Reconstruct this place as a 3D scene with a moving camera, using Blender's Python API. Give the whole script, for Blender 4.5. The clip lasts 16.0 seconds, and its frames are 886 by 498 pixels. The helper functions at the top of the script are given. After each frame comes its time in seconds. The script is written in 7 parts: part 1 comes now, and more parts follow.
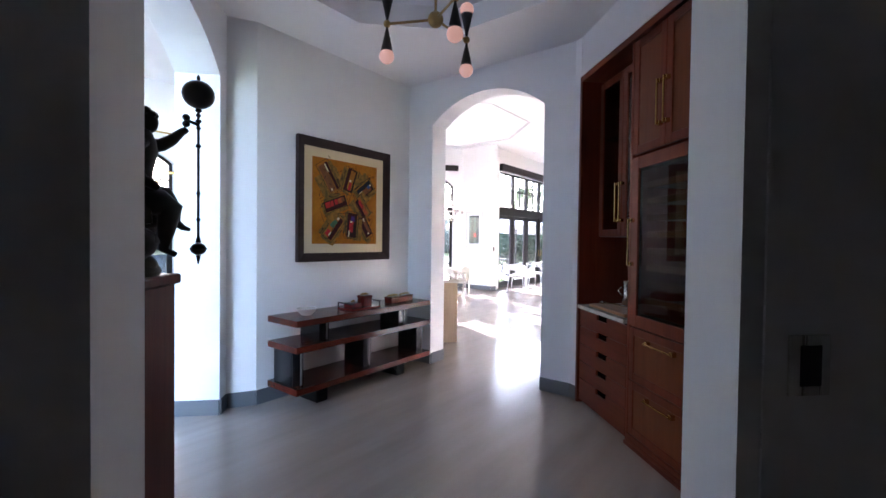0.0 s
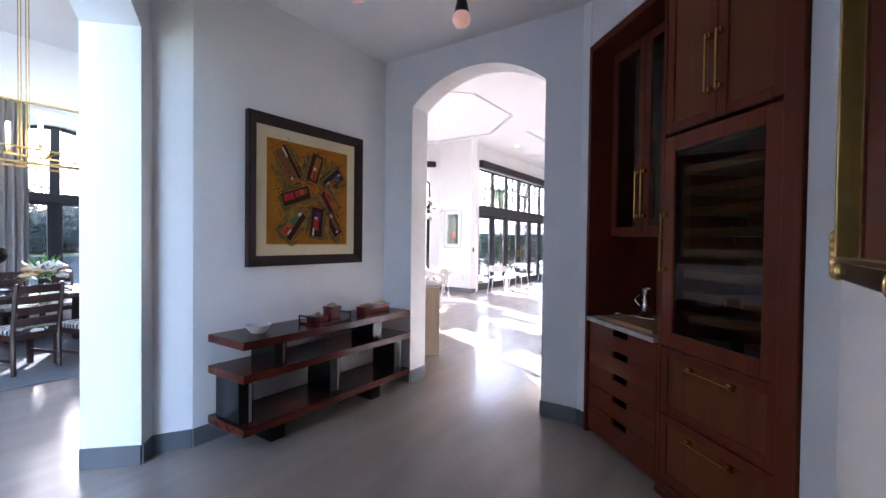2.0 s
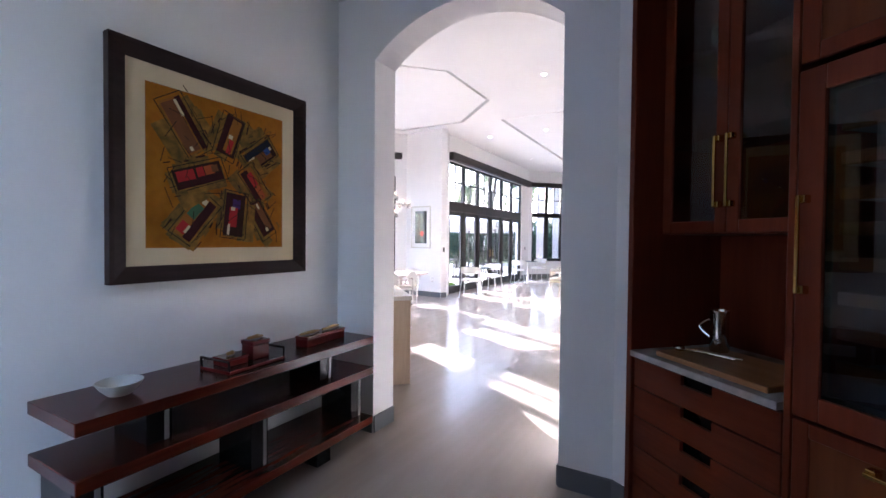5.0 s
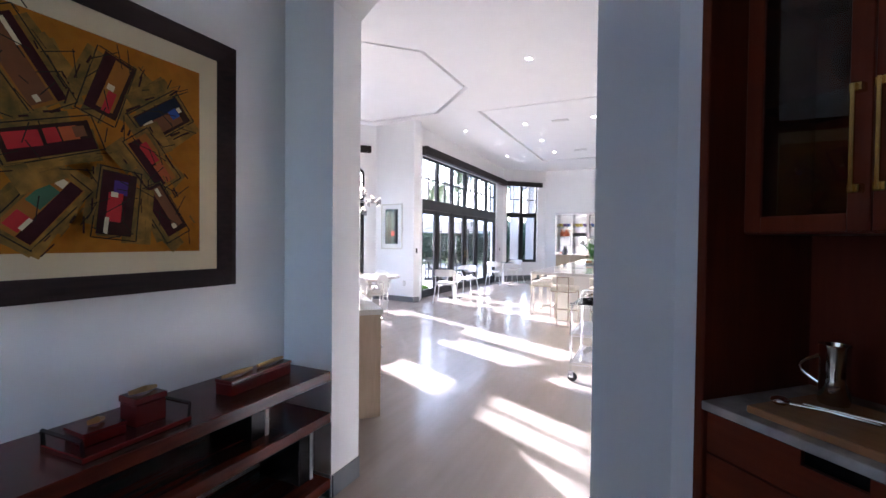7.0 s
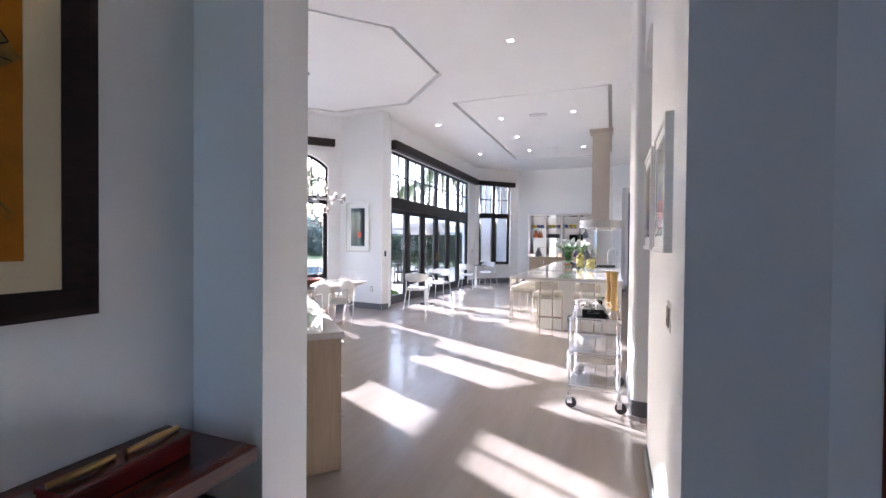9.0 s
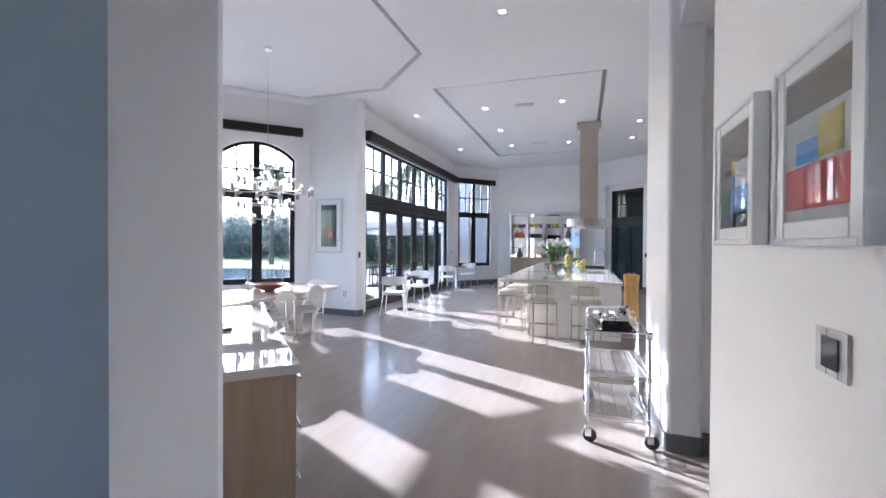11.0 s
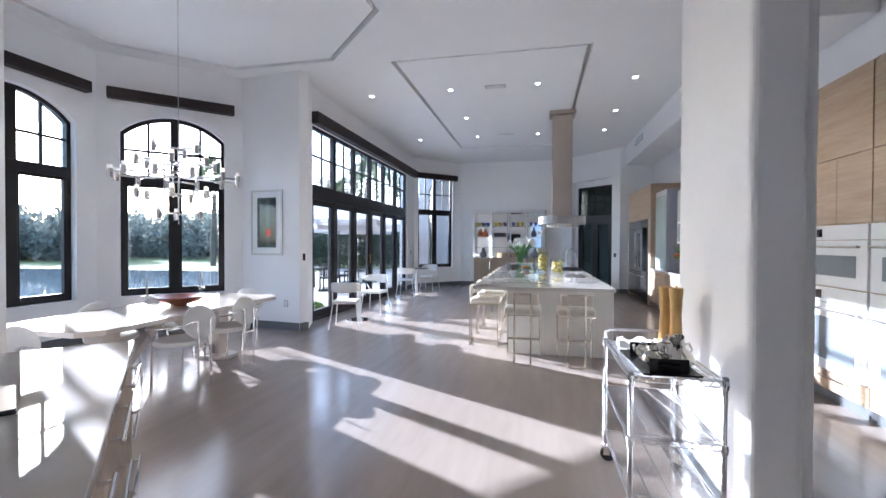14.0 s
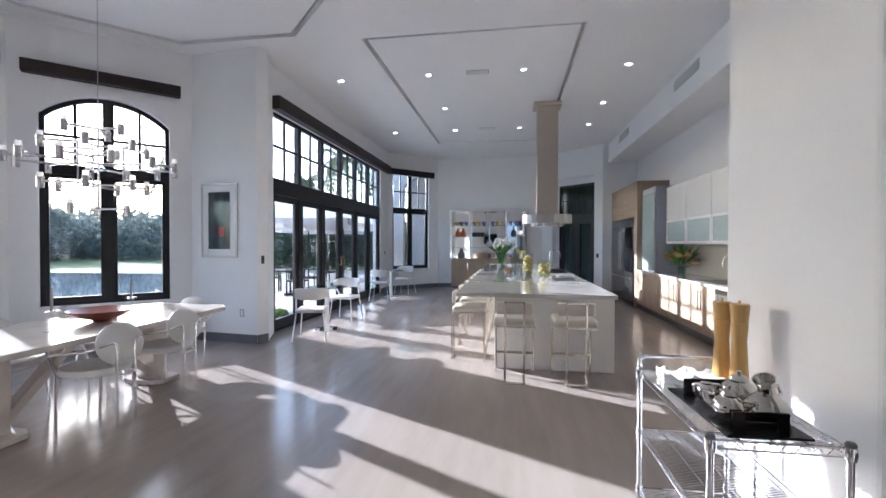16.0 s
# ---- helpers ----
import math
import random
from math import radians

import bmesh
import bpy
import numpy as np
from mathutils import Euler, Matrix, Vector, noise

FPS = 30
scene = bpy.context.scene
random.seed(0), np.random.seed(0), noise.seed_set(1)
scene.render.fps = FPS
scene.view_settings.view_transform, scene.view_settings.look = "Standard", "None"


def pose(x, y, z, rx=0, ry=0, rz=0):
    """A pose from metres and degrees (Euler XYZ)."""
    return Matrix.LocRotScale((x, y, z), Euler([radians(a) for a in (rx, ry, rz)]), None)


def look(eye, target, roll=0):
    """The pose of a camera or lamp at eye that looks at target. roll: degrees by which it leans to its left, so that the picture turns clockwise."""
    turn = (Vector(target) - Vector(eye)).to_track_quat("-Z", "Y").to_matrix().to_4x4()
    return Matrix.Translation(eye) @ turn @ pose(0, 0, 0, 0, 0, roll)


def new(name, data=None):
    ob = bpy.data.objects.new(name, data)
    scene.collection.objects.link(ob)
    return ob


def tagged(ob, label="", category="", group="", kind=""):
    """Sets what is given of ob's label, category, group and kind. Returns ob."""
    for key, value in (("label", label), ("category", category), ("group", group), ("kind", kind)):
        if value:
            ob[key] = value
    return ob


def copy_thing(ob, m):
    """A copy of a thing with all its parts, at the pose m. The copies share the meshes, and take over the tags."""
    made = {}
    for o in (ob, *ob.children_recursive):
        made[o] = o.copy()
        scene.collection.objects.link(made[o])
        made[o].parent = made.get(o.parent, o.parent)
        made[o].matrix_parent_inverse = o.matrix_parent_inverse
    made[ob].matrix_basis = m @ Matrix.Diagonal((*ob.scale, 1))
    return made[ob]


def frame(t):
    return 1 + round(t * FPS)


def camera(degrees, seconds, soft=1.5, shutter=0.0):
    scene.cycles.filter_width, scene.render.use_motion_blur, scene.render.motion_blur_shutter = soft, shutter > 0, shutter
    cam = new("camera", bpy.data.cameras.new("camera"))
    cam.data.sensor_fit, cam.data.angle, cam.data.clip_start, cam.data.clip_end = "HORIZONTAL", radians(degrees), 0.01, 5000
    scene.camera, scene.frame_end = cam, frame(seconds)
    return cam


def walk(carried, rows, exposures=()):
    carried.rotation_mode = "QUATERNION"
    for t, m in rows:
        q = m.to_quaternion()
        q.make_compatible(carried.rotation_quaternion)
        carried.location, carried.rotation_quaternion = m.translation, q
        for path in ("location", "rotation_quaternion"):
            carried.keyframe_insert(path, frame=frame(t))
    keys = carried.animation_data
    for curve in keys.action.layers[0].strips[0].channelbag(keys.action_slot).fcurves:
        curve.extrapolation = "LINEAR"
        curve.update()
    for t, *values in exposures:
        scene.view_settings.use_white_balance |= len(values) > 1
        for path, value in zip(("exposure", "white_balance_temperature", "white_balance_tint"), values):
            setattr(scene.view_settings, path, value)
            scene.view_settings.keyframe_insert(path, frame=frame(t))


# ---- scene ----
cam = camera(91.4, 16.0)
PATH = [
    (0, (0.12, 0.744, 1.483), (-1.102, 2.328, 1.445), 0.7),
    (0.5, (-0.004, 0.869, 1.477), (-1.204, 2.469, 1.441), 0.7),
    (1, (-0.126, 0.995, 1.477), (-1.302, 2.612, 1.44), 0.7),
    (1.5, (-0.239, 1.116, 1.482), (-1.392, 2.75, 1.445), 0.7),
    (2, (-0.364, 1.247, 1.48), (-1.49, 2.9, 1.444), 0.7),
    (2.5, (-0.471, 1.385, 1.474), (-1.575, 3.053, 1.441), 0.6),
    (3, (-0.591, 1.527, 1.475), (-1.67, 3.211, 1.443), 0.5),
    (3.5, (-0.707, 1.673, 1.474), (-1.761, 3.372, 1.442), 0.5),
    (4, (-0.824, 1.825, 1.481), (-1.856, 3.538, 1.446), 0.5),
    (6.5, (-1.408, 2.635, 1.497), (-2.31, 4.419, 1.457), 0.6),
    (7, (-1.512, 2.797, 1.499), (-2.376, 4.601, 1.461), 0.6),
    (7.5, (-1.616, 2.955, 1.501), (-2.431, 4.781, 1.467), 0.6),
    (8, (-1.721, 3.128, 1.496), (-2.499, 4.971, 1.467), 0.4),
    (8.5, (-1.809, 3.289, 1.502), (-2.558, 5.144, 1.474), 0.5),
    (9, (-1.909, 3.469, 1.502), (-2.638, 5.332, 1.473), 0.5),
    (11.5, (-2.376, 4.357, 1.467), (-2.964, 6.269, 1.445), 0.3),
    (12, (-2.452, 4.542, 1.47), (-3.006, 6.463, 1.447), 0.3),
    (12.5, (-2.536, 4.728, 1.466), (-3.054, 6.66, 1.443), 0.2),
    (13, (-2.597, 4.895, 1.475), (-3.085, 6.835, 1.45), 0.2),
    (13.5, (-2.656, 5.079, 1.473), (-3.115, 7.026, 1.448), 0.2),
    (14, (-2.726, 5.273, 1.486), (-3.153, 7.227, 1.461), 0.2),
    (14.5, (-2.79, 5.459, 1.485), (-3.186, 7.419, 1.461), 0.2),
    (15, (-2.849, 5.631, 1.484), (-3.214, 7.597, 1.46), 0.2),
    (15.5, (-2.885, 5.817, 1.489), (-3.224, 7.788, 1.464), 0.2),
    (16, (-2.942, 5.988, 1.496), (-3.252, 7.964, 1.471), 0.1),
]
EXPOSURES = [(0, 4.92, 5880, 21), (2, 4.66, 5850, 22), (4, 4.55, 5880, 22), (7, 4.22, 5680, 19), (9, 3.82, 5750, 17), (11.5, 3.5, 5340, 14), (14, 3.3, 5370, 13), (16, 3.03, 5480, 12)]
walk(cam, [(t, look(eye, target, roll)) for t, eye, target, roll in PATH], EXPOSURES)

# ---- light ----
world = bpy.data.worlds.new("sky_world")
scene.world = world
world.use_nodes = True
wn = world.node_tree.nodes
sky = wn.new("ShaderNodeTexSky")
sky.sky_type = "NISHITA"
sky.sun_disc = False
SUN_EL, SUN_AZ = 19.1, -62.5          # degrees; azimuth from +y towards +x
sky.sun_elevation, sky.sun_rotation = radians(SUN_EL), radians(SUN_AZ)
sky.air_density, sky.dust_density, sky.ozone_density = 1.0, 1.5, 1.0
world.node_tree.links.new(sky.outputs[0], wn["Background"].inputs[0])
wn["Background"].inputs[1].default_value = 0.15
sun = new("sun", bpy.data.lights.new("sun", "SUN"))
sun.data.energy, sun.data.angle, sun.data.color = 2.2, radians(0.6), (1.0, 0.975, 0.955)
to_sun = Vector((math.sin(radians(SUN_AZ)) * math.cos(radians(SUN_EL)), math.cos(radians(SUN_AZ)) * math.cos(radians(SUN_EL)), math.sin(radians(SUN_EL))))
sun.matrix_world = look(to_sun * 40, (0, 0, 0))


# ---- materials ----
def mat(name, base, rough=0.5, metal=0.0, vary=0.06, scale=6.0, bump=0.0, bump_scale=60.0, coat=0.0, stretch=(1, 1, 1), second=None, mix_scale=2.0, spec=0.5):
    """A surface with variation at two scales: broad mottling and fine grain, and a fine relief."""
    m = bpy.data.materials.new(name)
    m.use_nodes = True
    t = m.node_tree
    b = t.nodes["Principled BSDF"]
    co = t.nodes.new("ShaderNodeTexCoord")
    mp = t.nodes.new("ShaderNodeMapping")
    mp.inputs["Scale"].default_value = stretch
    t.links.new(co.outputs["Object"], mp.inputs["Vector"])
    big, fine = t.nodes.new("ShaderNodeTexNoise"), t.nodes.new("ShaderNodeTexNoise")
    big.inputs["Scale"].default_value, big.inputs["Detail"].default_value = mix_scale, 4
    fine.inputs["Scale"].default_value, fine.inputs["Detail"].default_value = scale, 6
    for n in (big, fine):
        t.links.new(mp.outputs[0], n.inputs["Vector"])
    ramp = t.nodes.new("ShaderNodeMix")
    ramp.data_type = "RGBA"
    other = second or tuple(max(0.0, c * (1 - 2.2 * vary)) for c in base)
    ramp.inputs["A"].default_value, ramp.inputs["B"].default_value = (*base, 1), (*other, 1)
    stretchy = t.nodes.new("ShaderNodeMath")
    stretchy.operation = "MULTIPLY_ADD"
    add = t.nodes.new("ShaderNodeMath")
    add.operation = "ADD"
    t.links.new(big.outputs["Fac"], add.inputs[0])
    t.links.new(fine.outputs["Fac"], add.inputs[1])
    t.links.new(add.outputs[0], stretchy.inputs[0])
    stretchy.inputs[1].default_value, stretchy.inputs[2].default_value = 1.6, -1.1
    stretchy.use_clamp = True
    t.links.new(stretchy.outputs[0], ramp.inputs["Factor"])
    t.links.new(ramp.outputs["Result"], b.inputs["Base Color"])
    b.inputs["Metallic"].default_value = metal
    rr = t.nodes.new("ShaderNodeMapRange")
    rr.inputs["To Min"].default_value, rr.inputs["To Max"].default_value = max(0.02, rough * 0.85), min(1.0, rough * 1.15)
    t.links.new(big.outputs["Fac"], rr.inputs["Value"])
    t.links.new(rr.outputs[0], b.inputs["Roughness"])
    b.inputs["Specular IOR Level"].default_value = spec
    b.inputs["Coat Weight"].default_value = coat
    b.inputs["Coat Roughness"].default_value = 0.08
    if bump:
        nz, bp = t.nodes.new("ShaderNodeTexNoise"), t.nodes.new("ShaderNodeBump")
        nz.inputs["Scale"].default_value, nz.inputs["Detail"].default_value = bump_scale, 5
        t.links.new(mp.outputs[0], nz.inputs["Vector"])
        t.links.new(nz.outputs["Fac"], bp.inputs["Height"])
        bp.inputs["Strength"].default_value, bp.inputs["Distance"].default_value = bump, 0.004
        t.links.new(bp.outputs[0], b.inputs["Normal"])
    return m


def glass(name, tint=(1, 1, 1), rough=0.0, gloss=0.03):
    """A thin pane: mostly clear, with a mirror gloss that grows at a slant."""
    m = bpy.data.materials.new(name)
    m.use_nodes = True
    t = m.node_tree
    t.nodes.remove(t.nodes["Principled BSDF"])
    tr, gl, mx, lw, pw, sc = (t.nodes.new(k) for k in ("ShaderNodeBsdfTransparent", "ShaderNodeBsdfGlossy", "ShaderNodeMixShader", "ShaderNodeLayerWeight", "ShaderNodeMath", "ShaderNodeMath"))
    tr.inputs[0].default_value = (*tint, 1)
    gl.inputs["Roughness"].default_value = rough
    lw.inputs["Blend"].default_value = 0.5
    pw.operation, sc.operation = "POWER", "MULTIPLY_ADD"
    pw.inputs[1].default_value = 5.0
    sc.inputs[1].default_value, sc.inputs[2].default_value = 0.45, gloss
    t.links.new(lw.outputs["Facing"], pw.inputs[0])
    t.links.new(pw.outputs[0], sc.inputs[0])
    t.links.new(sc.outputs[0], mx.inputs[0])
    t.links.new(tr.outputs[0], mx.inputs[1])
    t.links.new(gl.outputs[0], mx.inputs[2])
    t.links.new(mx.outputs[0], t.nodes["Material Output"].inputs[0])
    return m


def lit(name, colour, strength):
    m = bpy.data.materials.new(name)
    m.use_nodes = True
    b = m.node_tree.nodes["Principled BSDF"]
    b.inputs["Base Color"].default_value = (*colour, 1)
    b.inputs["Emission Color"].default_value, b.inputs["Emission Strength"].default_value = (*colour, 1), strength
    return m


def wood(name, light, dark, rough=0.35, axis=2, coat=0.0, grain=1.0, spec=0.4):
    """Wood with its grain drawn out along one axis, pores and broad bands."""
    st = [9.0 * grain, 9.0 * grain, 9.0 * grain]
    st[axis] = 0.7 * grain
    return mat(name, light, rough, 0, scale=5.0, mix_scale=1.4, stretch=tuple(st), second=dark, bump=0.12, bump_scale=14, coat=coat, spec=spec)


M_WALL = mat("white_plaster", (0.85, 0.85, 0.85), 0.55, vary=0.012, scale=3, bump=0.10, bump_scale=45)
M_CEIL = mat("ceiling_paint", (0.86, 0.86, 0.86), 0.6, vary=0.01, scale=3, bump=0.05, bump_scale=60)
# Grey for the tray gaps: their shade is put into the colour.
M_GAP_SHADE = mat("ceiling_gap_shade", (0.50, 0.48, 0.45), 0.6, vary=0.04)
M_BASE = mat("grey_baseboard", (0.125, 0.135, 0.145), 0.4, vary=0.05)
M_BLACK = mat("bronze_black_frame", (0.016, 0.015, 0.016), 0.42, vary=0.15, bump=0.03, spec=0.3)
M_VAL = wood("dark_valance_wood", (0.040, 0.031, 0.029), (0.020, 0.016, 0.016), 0.5, axis=0, spec=0.2)
# Grey tint added to cut the daylight coming from the dining room.
M_GLASSW = glass("dining_dim_pane", (0.52, 0.53, 0.55))
M_GLASS = glass("clear_pane", (0.86, 0.865, 0.88))
M_MAHOG = wood("mahogany_panel", (0.155, 0.028, 0.010), (0.110, 0.018, 0.006), 0.40, axis=2, spec=0.2)
M_MAHOGH = wood("mahogany_across", (0.155, 0.028, 0.010), (0.110, 0.018, 0.006), 0.40, axis=0, spec=0.2)
M_INSET = wood("mahogany_inset", (0.165, 0.045, 0.012), (0.125, 0.030, 0.008), 0.40, axis=2, spec=0.22)
M_CONS = wood("console_mahogany", (0.110, 0.018, 0.008), (0.042, 0.007, 0.004), 0.24, axis=1, coat=0.08, spec=0.25)
M_LACQ = mat("black_lacquer", (0.012, 0.011, 0.012), 0.2, vary=0.1, spec=0.25)
M_BRASS = mat("brass", (0.72, 0.48, 0.17), 0.24, 1.0, vary=0.08, scale=20)
M_BRASSD = mat("aged_brass", (0.42, 0.29, 0.12), 0.32, 1.0, vary=0.12, scale=20)
M_CHROME = mat("polished_chrome", (0.86, 0.86, 0.87), 0.06, 1.0, vary=0.02)
M_STEEL = mat("brushed_steel", (0.60, 0.58, 0.55), 0.28, 1.0, vary=0.05, stretch=(30, 30, 0.6), scale=8)
M_NICKEL = mat("champagne_steel", (0.70, 0.64, 0.54), 0.22, 1.0, vary=0.05)
M_OAK = wood("pale_oak", (0.43, 0.33, 0.23), (0.33, 0.245, 0.165), 0.42, axis=2)
M_OAKH = wood("pale_oak_across", (0.43, 0.33, 0.23), (0.33, 0.245, 0.165), 0.42, axis=1)
M_GLOSSW = mat("white_gloss_lacquer", (0.76, 0.76, 0.75), 0.05, vary=0.01, coat=0.6, spec=0.8)
M_OVEN = mat("oven_white_glass", (0.76, 0.78, 0.80), 0.07, vary=0.01, coat=0.4)
M_MARBLE = mat("white_marble", (0.64, 0.63, 0.61), 0.03, vary=0.03, scale=4, second=(0.52, 0.48, 0.43), mix_scale=1.1)
M_ISLAND = mat("ivory_gloss_panel", (0.80, 0.77, 0.72), 0.15, vary=0.02, coat=0.3)
M_LEATHER = mat("white_leather", (0.74, 0.73, 0.71), 0.4, vary=0.03, bump=0.12, bump_scale=90)
M_CREAM = mat("cream_leather", (0.70, 0.64, 0.54), 0.42, vary=0.04, bump=0.12, bump_scale=90)
M_TABLE = mat("whitewashed_table_top", (0.60, 0.55, 0.50), 0.16, vary=0.04, scale=5, second=(0.50, 0.45, 0.40), coat=0.25)
M_BRONZE = mat("dark_bronze", (0.020, 0.016, 0.013), 0.36, 0.7, vary=0.2, scale=30, bump=0.3, bump_scale=40)
M_BULB = lit("frosted_bulb", (0.52, 0.29, 0.22), 0.03)
M_DOWN = lit("downlight_lens", (1.0, 0.95, 0.88), 3.0)
M_SCREEN = mat("dark_screen_glass", (0.012, 0.012, 0.013), 0.03, vary=0.02, coat=0.5)
M_BLACKP = mat("black_plastic", (0.02, 0.02, 0.022), 0.35, vary=0.1)
M_MAT = mat("cream_mount_board", (0.64, 0.53, 0.34), 0.8, vary=0.03)
M_WFRAME = mat("white_picture_frame", (0.78, 0.78, 0.77), 0.35, vary=0.02)
M_SFRAME = mat("silver_picture_frame", (0.62, 0.60, 0.55), 0.3, 0.6, vary=0.05)
M_MIRROR = mat("mirror_silver", (0.85, 0.86, 0.86), 0.02, 1.0, vary=0.01)
M_SLATE = mat("grey_plate", (0.25, 0.25, 0.25), 0.35, vary=0.05)
M_RUBBER = mat("black_rubber", (0.02, 0.02, 0.02), 0.6, vary=0.1)


# ---- building helpers ----
def obj(name, mesh, material, parent=None, smooth=False):
    if hasattr(mesh, "verts"):
        me = bpy.data.meshes.new(name)
        bmesh.ops.recalc_face_normals(mesh, faces=mesh.faces)
        mesh.to_mesh(me)
        mesh.free()
    else:
        me = mesh
    if not me.materials:
        me.materials.append(material)
    if smooth:
        me.shade_smooth()
        me.set_sharp_from_angle(angle=radians(38))
    ob = new(name, me)
    ob.parent = parent
    return ob


def part(name, bm, material, parent, label="", smooth=False):
    """Links a bmesh as one mesh object under a thing or a part."""
    ob = obj(name, bm, material, parent, smooth)
    if label:
        ob["label"] = label
    return ob


def empty(name, m, label, category, group="", kind=""):
    e = new(name)
    e.empty_display_size = 0.1
    e.matrix_world = m
    return tagged(e, label, category, group, kind)


def block(x0, x1, y0, y1, z0, z1, bevel=0.0, seg=1, bm=None):
    own = bmesh.new()
    vs = [own.verts.new((x, y, z)) for z in (z0, z1) for x, y in ((x0, y0), (x1, y0), (x1, y1), (x0, y1))]
    for f in ((3, 2, 1, 0), (4, 5, 6, 7), (0, 1, 5, 4), (1, 2, 6, 5), (2, 3, 7, 6), (3, 0, 4, 7)):
        own.faces.new([vs[i] for i in f])
    if bevel:
        bmesh.ops.bevel(own, geom=own.edges[:] + own.verts[:], offset=bevel, segments=seg, profile=0.5, affect="EDGES")
    return merge(bm, own)


def merge(bm, own):
    if bm is None:
        return own
    me = bpy.data.meshes.new("tmp")
    own.to_mesh(me)
    own.free()
    bm.from_mesh(me)
    bpy.data.meshes.remove(me)
    return bm


def prism(poly, z0, z1, bm=None, bevel=0.0):
    own = bmesh.new()
    n = len(poly)
    lo = [own.verts.new((x, y, z0)) for x, y in poly]
    hi = [own.verts.new((x, y, z1)) for x, y in poly]
    own.faces.new(lo[::-1])
    own.faces.new(hi)
    for i in range(n):
        own.faces.new((lo[i], lo[(i + 1) % n], hi[(i + 1) % n], hi[i]))
    if bevel:
        bmesh.ops.bevel(own, geom=own.edges[:], offset=bevel, segments=2, profile=0.5, affect="EDGES")
    return merge(bm, own)


def slab(poly, y0, y1, bm=None):
    """A polygon drawn in x and z, given thickness along y."""
    own = bmesh.new()
    n = len(poly)
    a = [own.verts.new((x, y0, z)) for x, z in poly]
    b = [own.verts.new((x, y1, z)) for x, z in poly]
    own.faces.new(a)
    own.faces.new(b[::-1])
    for i in range(n):
        own.faces.new((a[i], b[i], b[(i + 1) % n], a[(i + 1) % n]))
    return merge(bm, own)


def lathe(profile, seg=24, bm=None, at=(0, 0, 0)):
    """A turned shape from (radius, height) pairs round the z axis."""
    own = bmesh.new()
    rings = []
    for r, z in profile:
        if r < 1e-5:
            rings.append([own.verts.new((at[0], at[1], at[2] + z))])
        else:
            rings.append([own.verts.new((at[0] + r * math.cos(2 * math.pi * i / seg), at[1] + r * math.sin(2 * math.pi * i / seg), at[2] + z)) for i in range(seg)])
    for a, b in zip(rings, rings[1:]):
        for i in range(seg):
            j = (i + 1) % seg
            q = [a[i % len(a)], a[j % len(a)], b[j % len(b)], b[i % len(b)]]
            q = [v for k, v in enumerate(q) if v not in q[:k]]
            if len(q) > 2:
                own.faces.new(q)
    for ring in (rings[0], rings[-1]):
        if len(ring) > 2:
            own.faces.new(ring)
    return merge(bm, own)


def tube(points, r, seg=10, bm=None, closed=False):
    """A round bar along points."""
    own = bmesh.new()
    pts = [Vector(p) for p in points]
    n = len(pts)
    rings = []
    up = None
    for i, p in enumerate(pts):
        a = pts[i - 1] if (i or closed) else p
        b = pts[(i + 1) % n] if (i < n - 1 or closed) else p
        d = (b - a).normalized()
        if up is None:
            up = d.orthogonal().normalized()
        up = (up - d * up.dot(d)).normalized()
        side = d.cross(up)
        rr = r[i] if isinstance(r, (list, tuple)) else r
        rings.append([own.verts.new(p + rr * (up * math.cos(2 * math.pi * k / seg) + side * math.sin(2 * math.pi * k / seg))) for k in range(seg)])
    pairs = list(zip(rings, rings[1:])) + ([(rings[-1], rings[0])] if closed else [])
    for a, b in pairs:
        for k in range(seg):
            own.faces.new((a[k], a[(k + 1) % seg], b[(k + 1) % seg], b[k]))
    if not closed:
        own.faces.new(rings[0][::-1])
        own.faces.new(rings[-1])
    return merge(bm, own)


def ball(at, r, bm=None, sub=2, squash=(1, 1, 1)):
    own = bmesh.new()
    bmesh.ops.create_icosphere(own, subdivisions=sub, radius=r)
    for v in own.verts:
        v.co = Vector((v.co.x * squash[0], v.co.y * squash[1], v.co.z * squash[2])) + Vector(at)
    return merge(bm, own)


def along(p0, p1):
    """The frame of a wall from p0 to p1, with the room to its right: x along, y into the wall, z up."""
    d = (Vector((*p1, 0)) - Vector((*p0, 0)))
    a = math.atan2(d.y, d.x)
    return Matrix.Translation((*p0, 0)) @ Matrix.Rotation(a, 4, "Z"), d.length


def arch_top(u0, u1, spring, rise, n=14):
    """Points of a low arch from u0 to u1."""
    if rise <= 0:
        return [(u0, spring), (u1, spring)]
    half = (u1 - u0) / 2
    rad = (half * half + rise * rise) / (2 * rise)
    mid, cz = (u0 + u1) / 2, spring + rise - rad
    out = []
    for i in range(n + 1):
        u = u0 + (u1 - u0) * i / n
        out.append((u, cz + math.sqrt(max(0.0, rad * rad - (u - mid) ** 2))))
    return out


BASE_H = 0.13


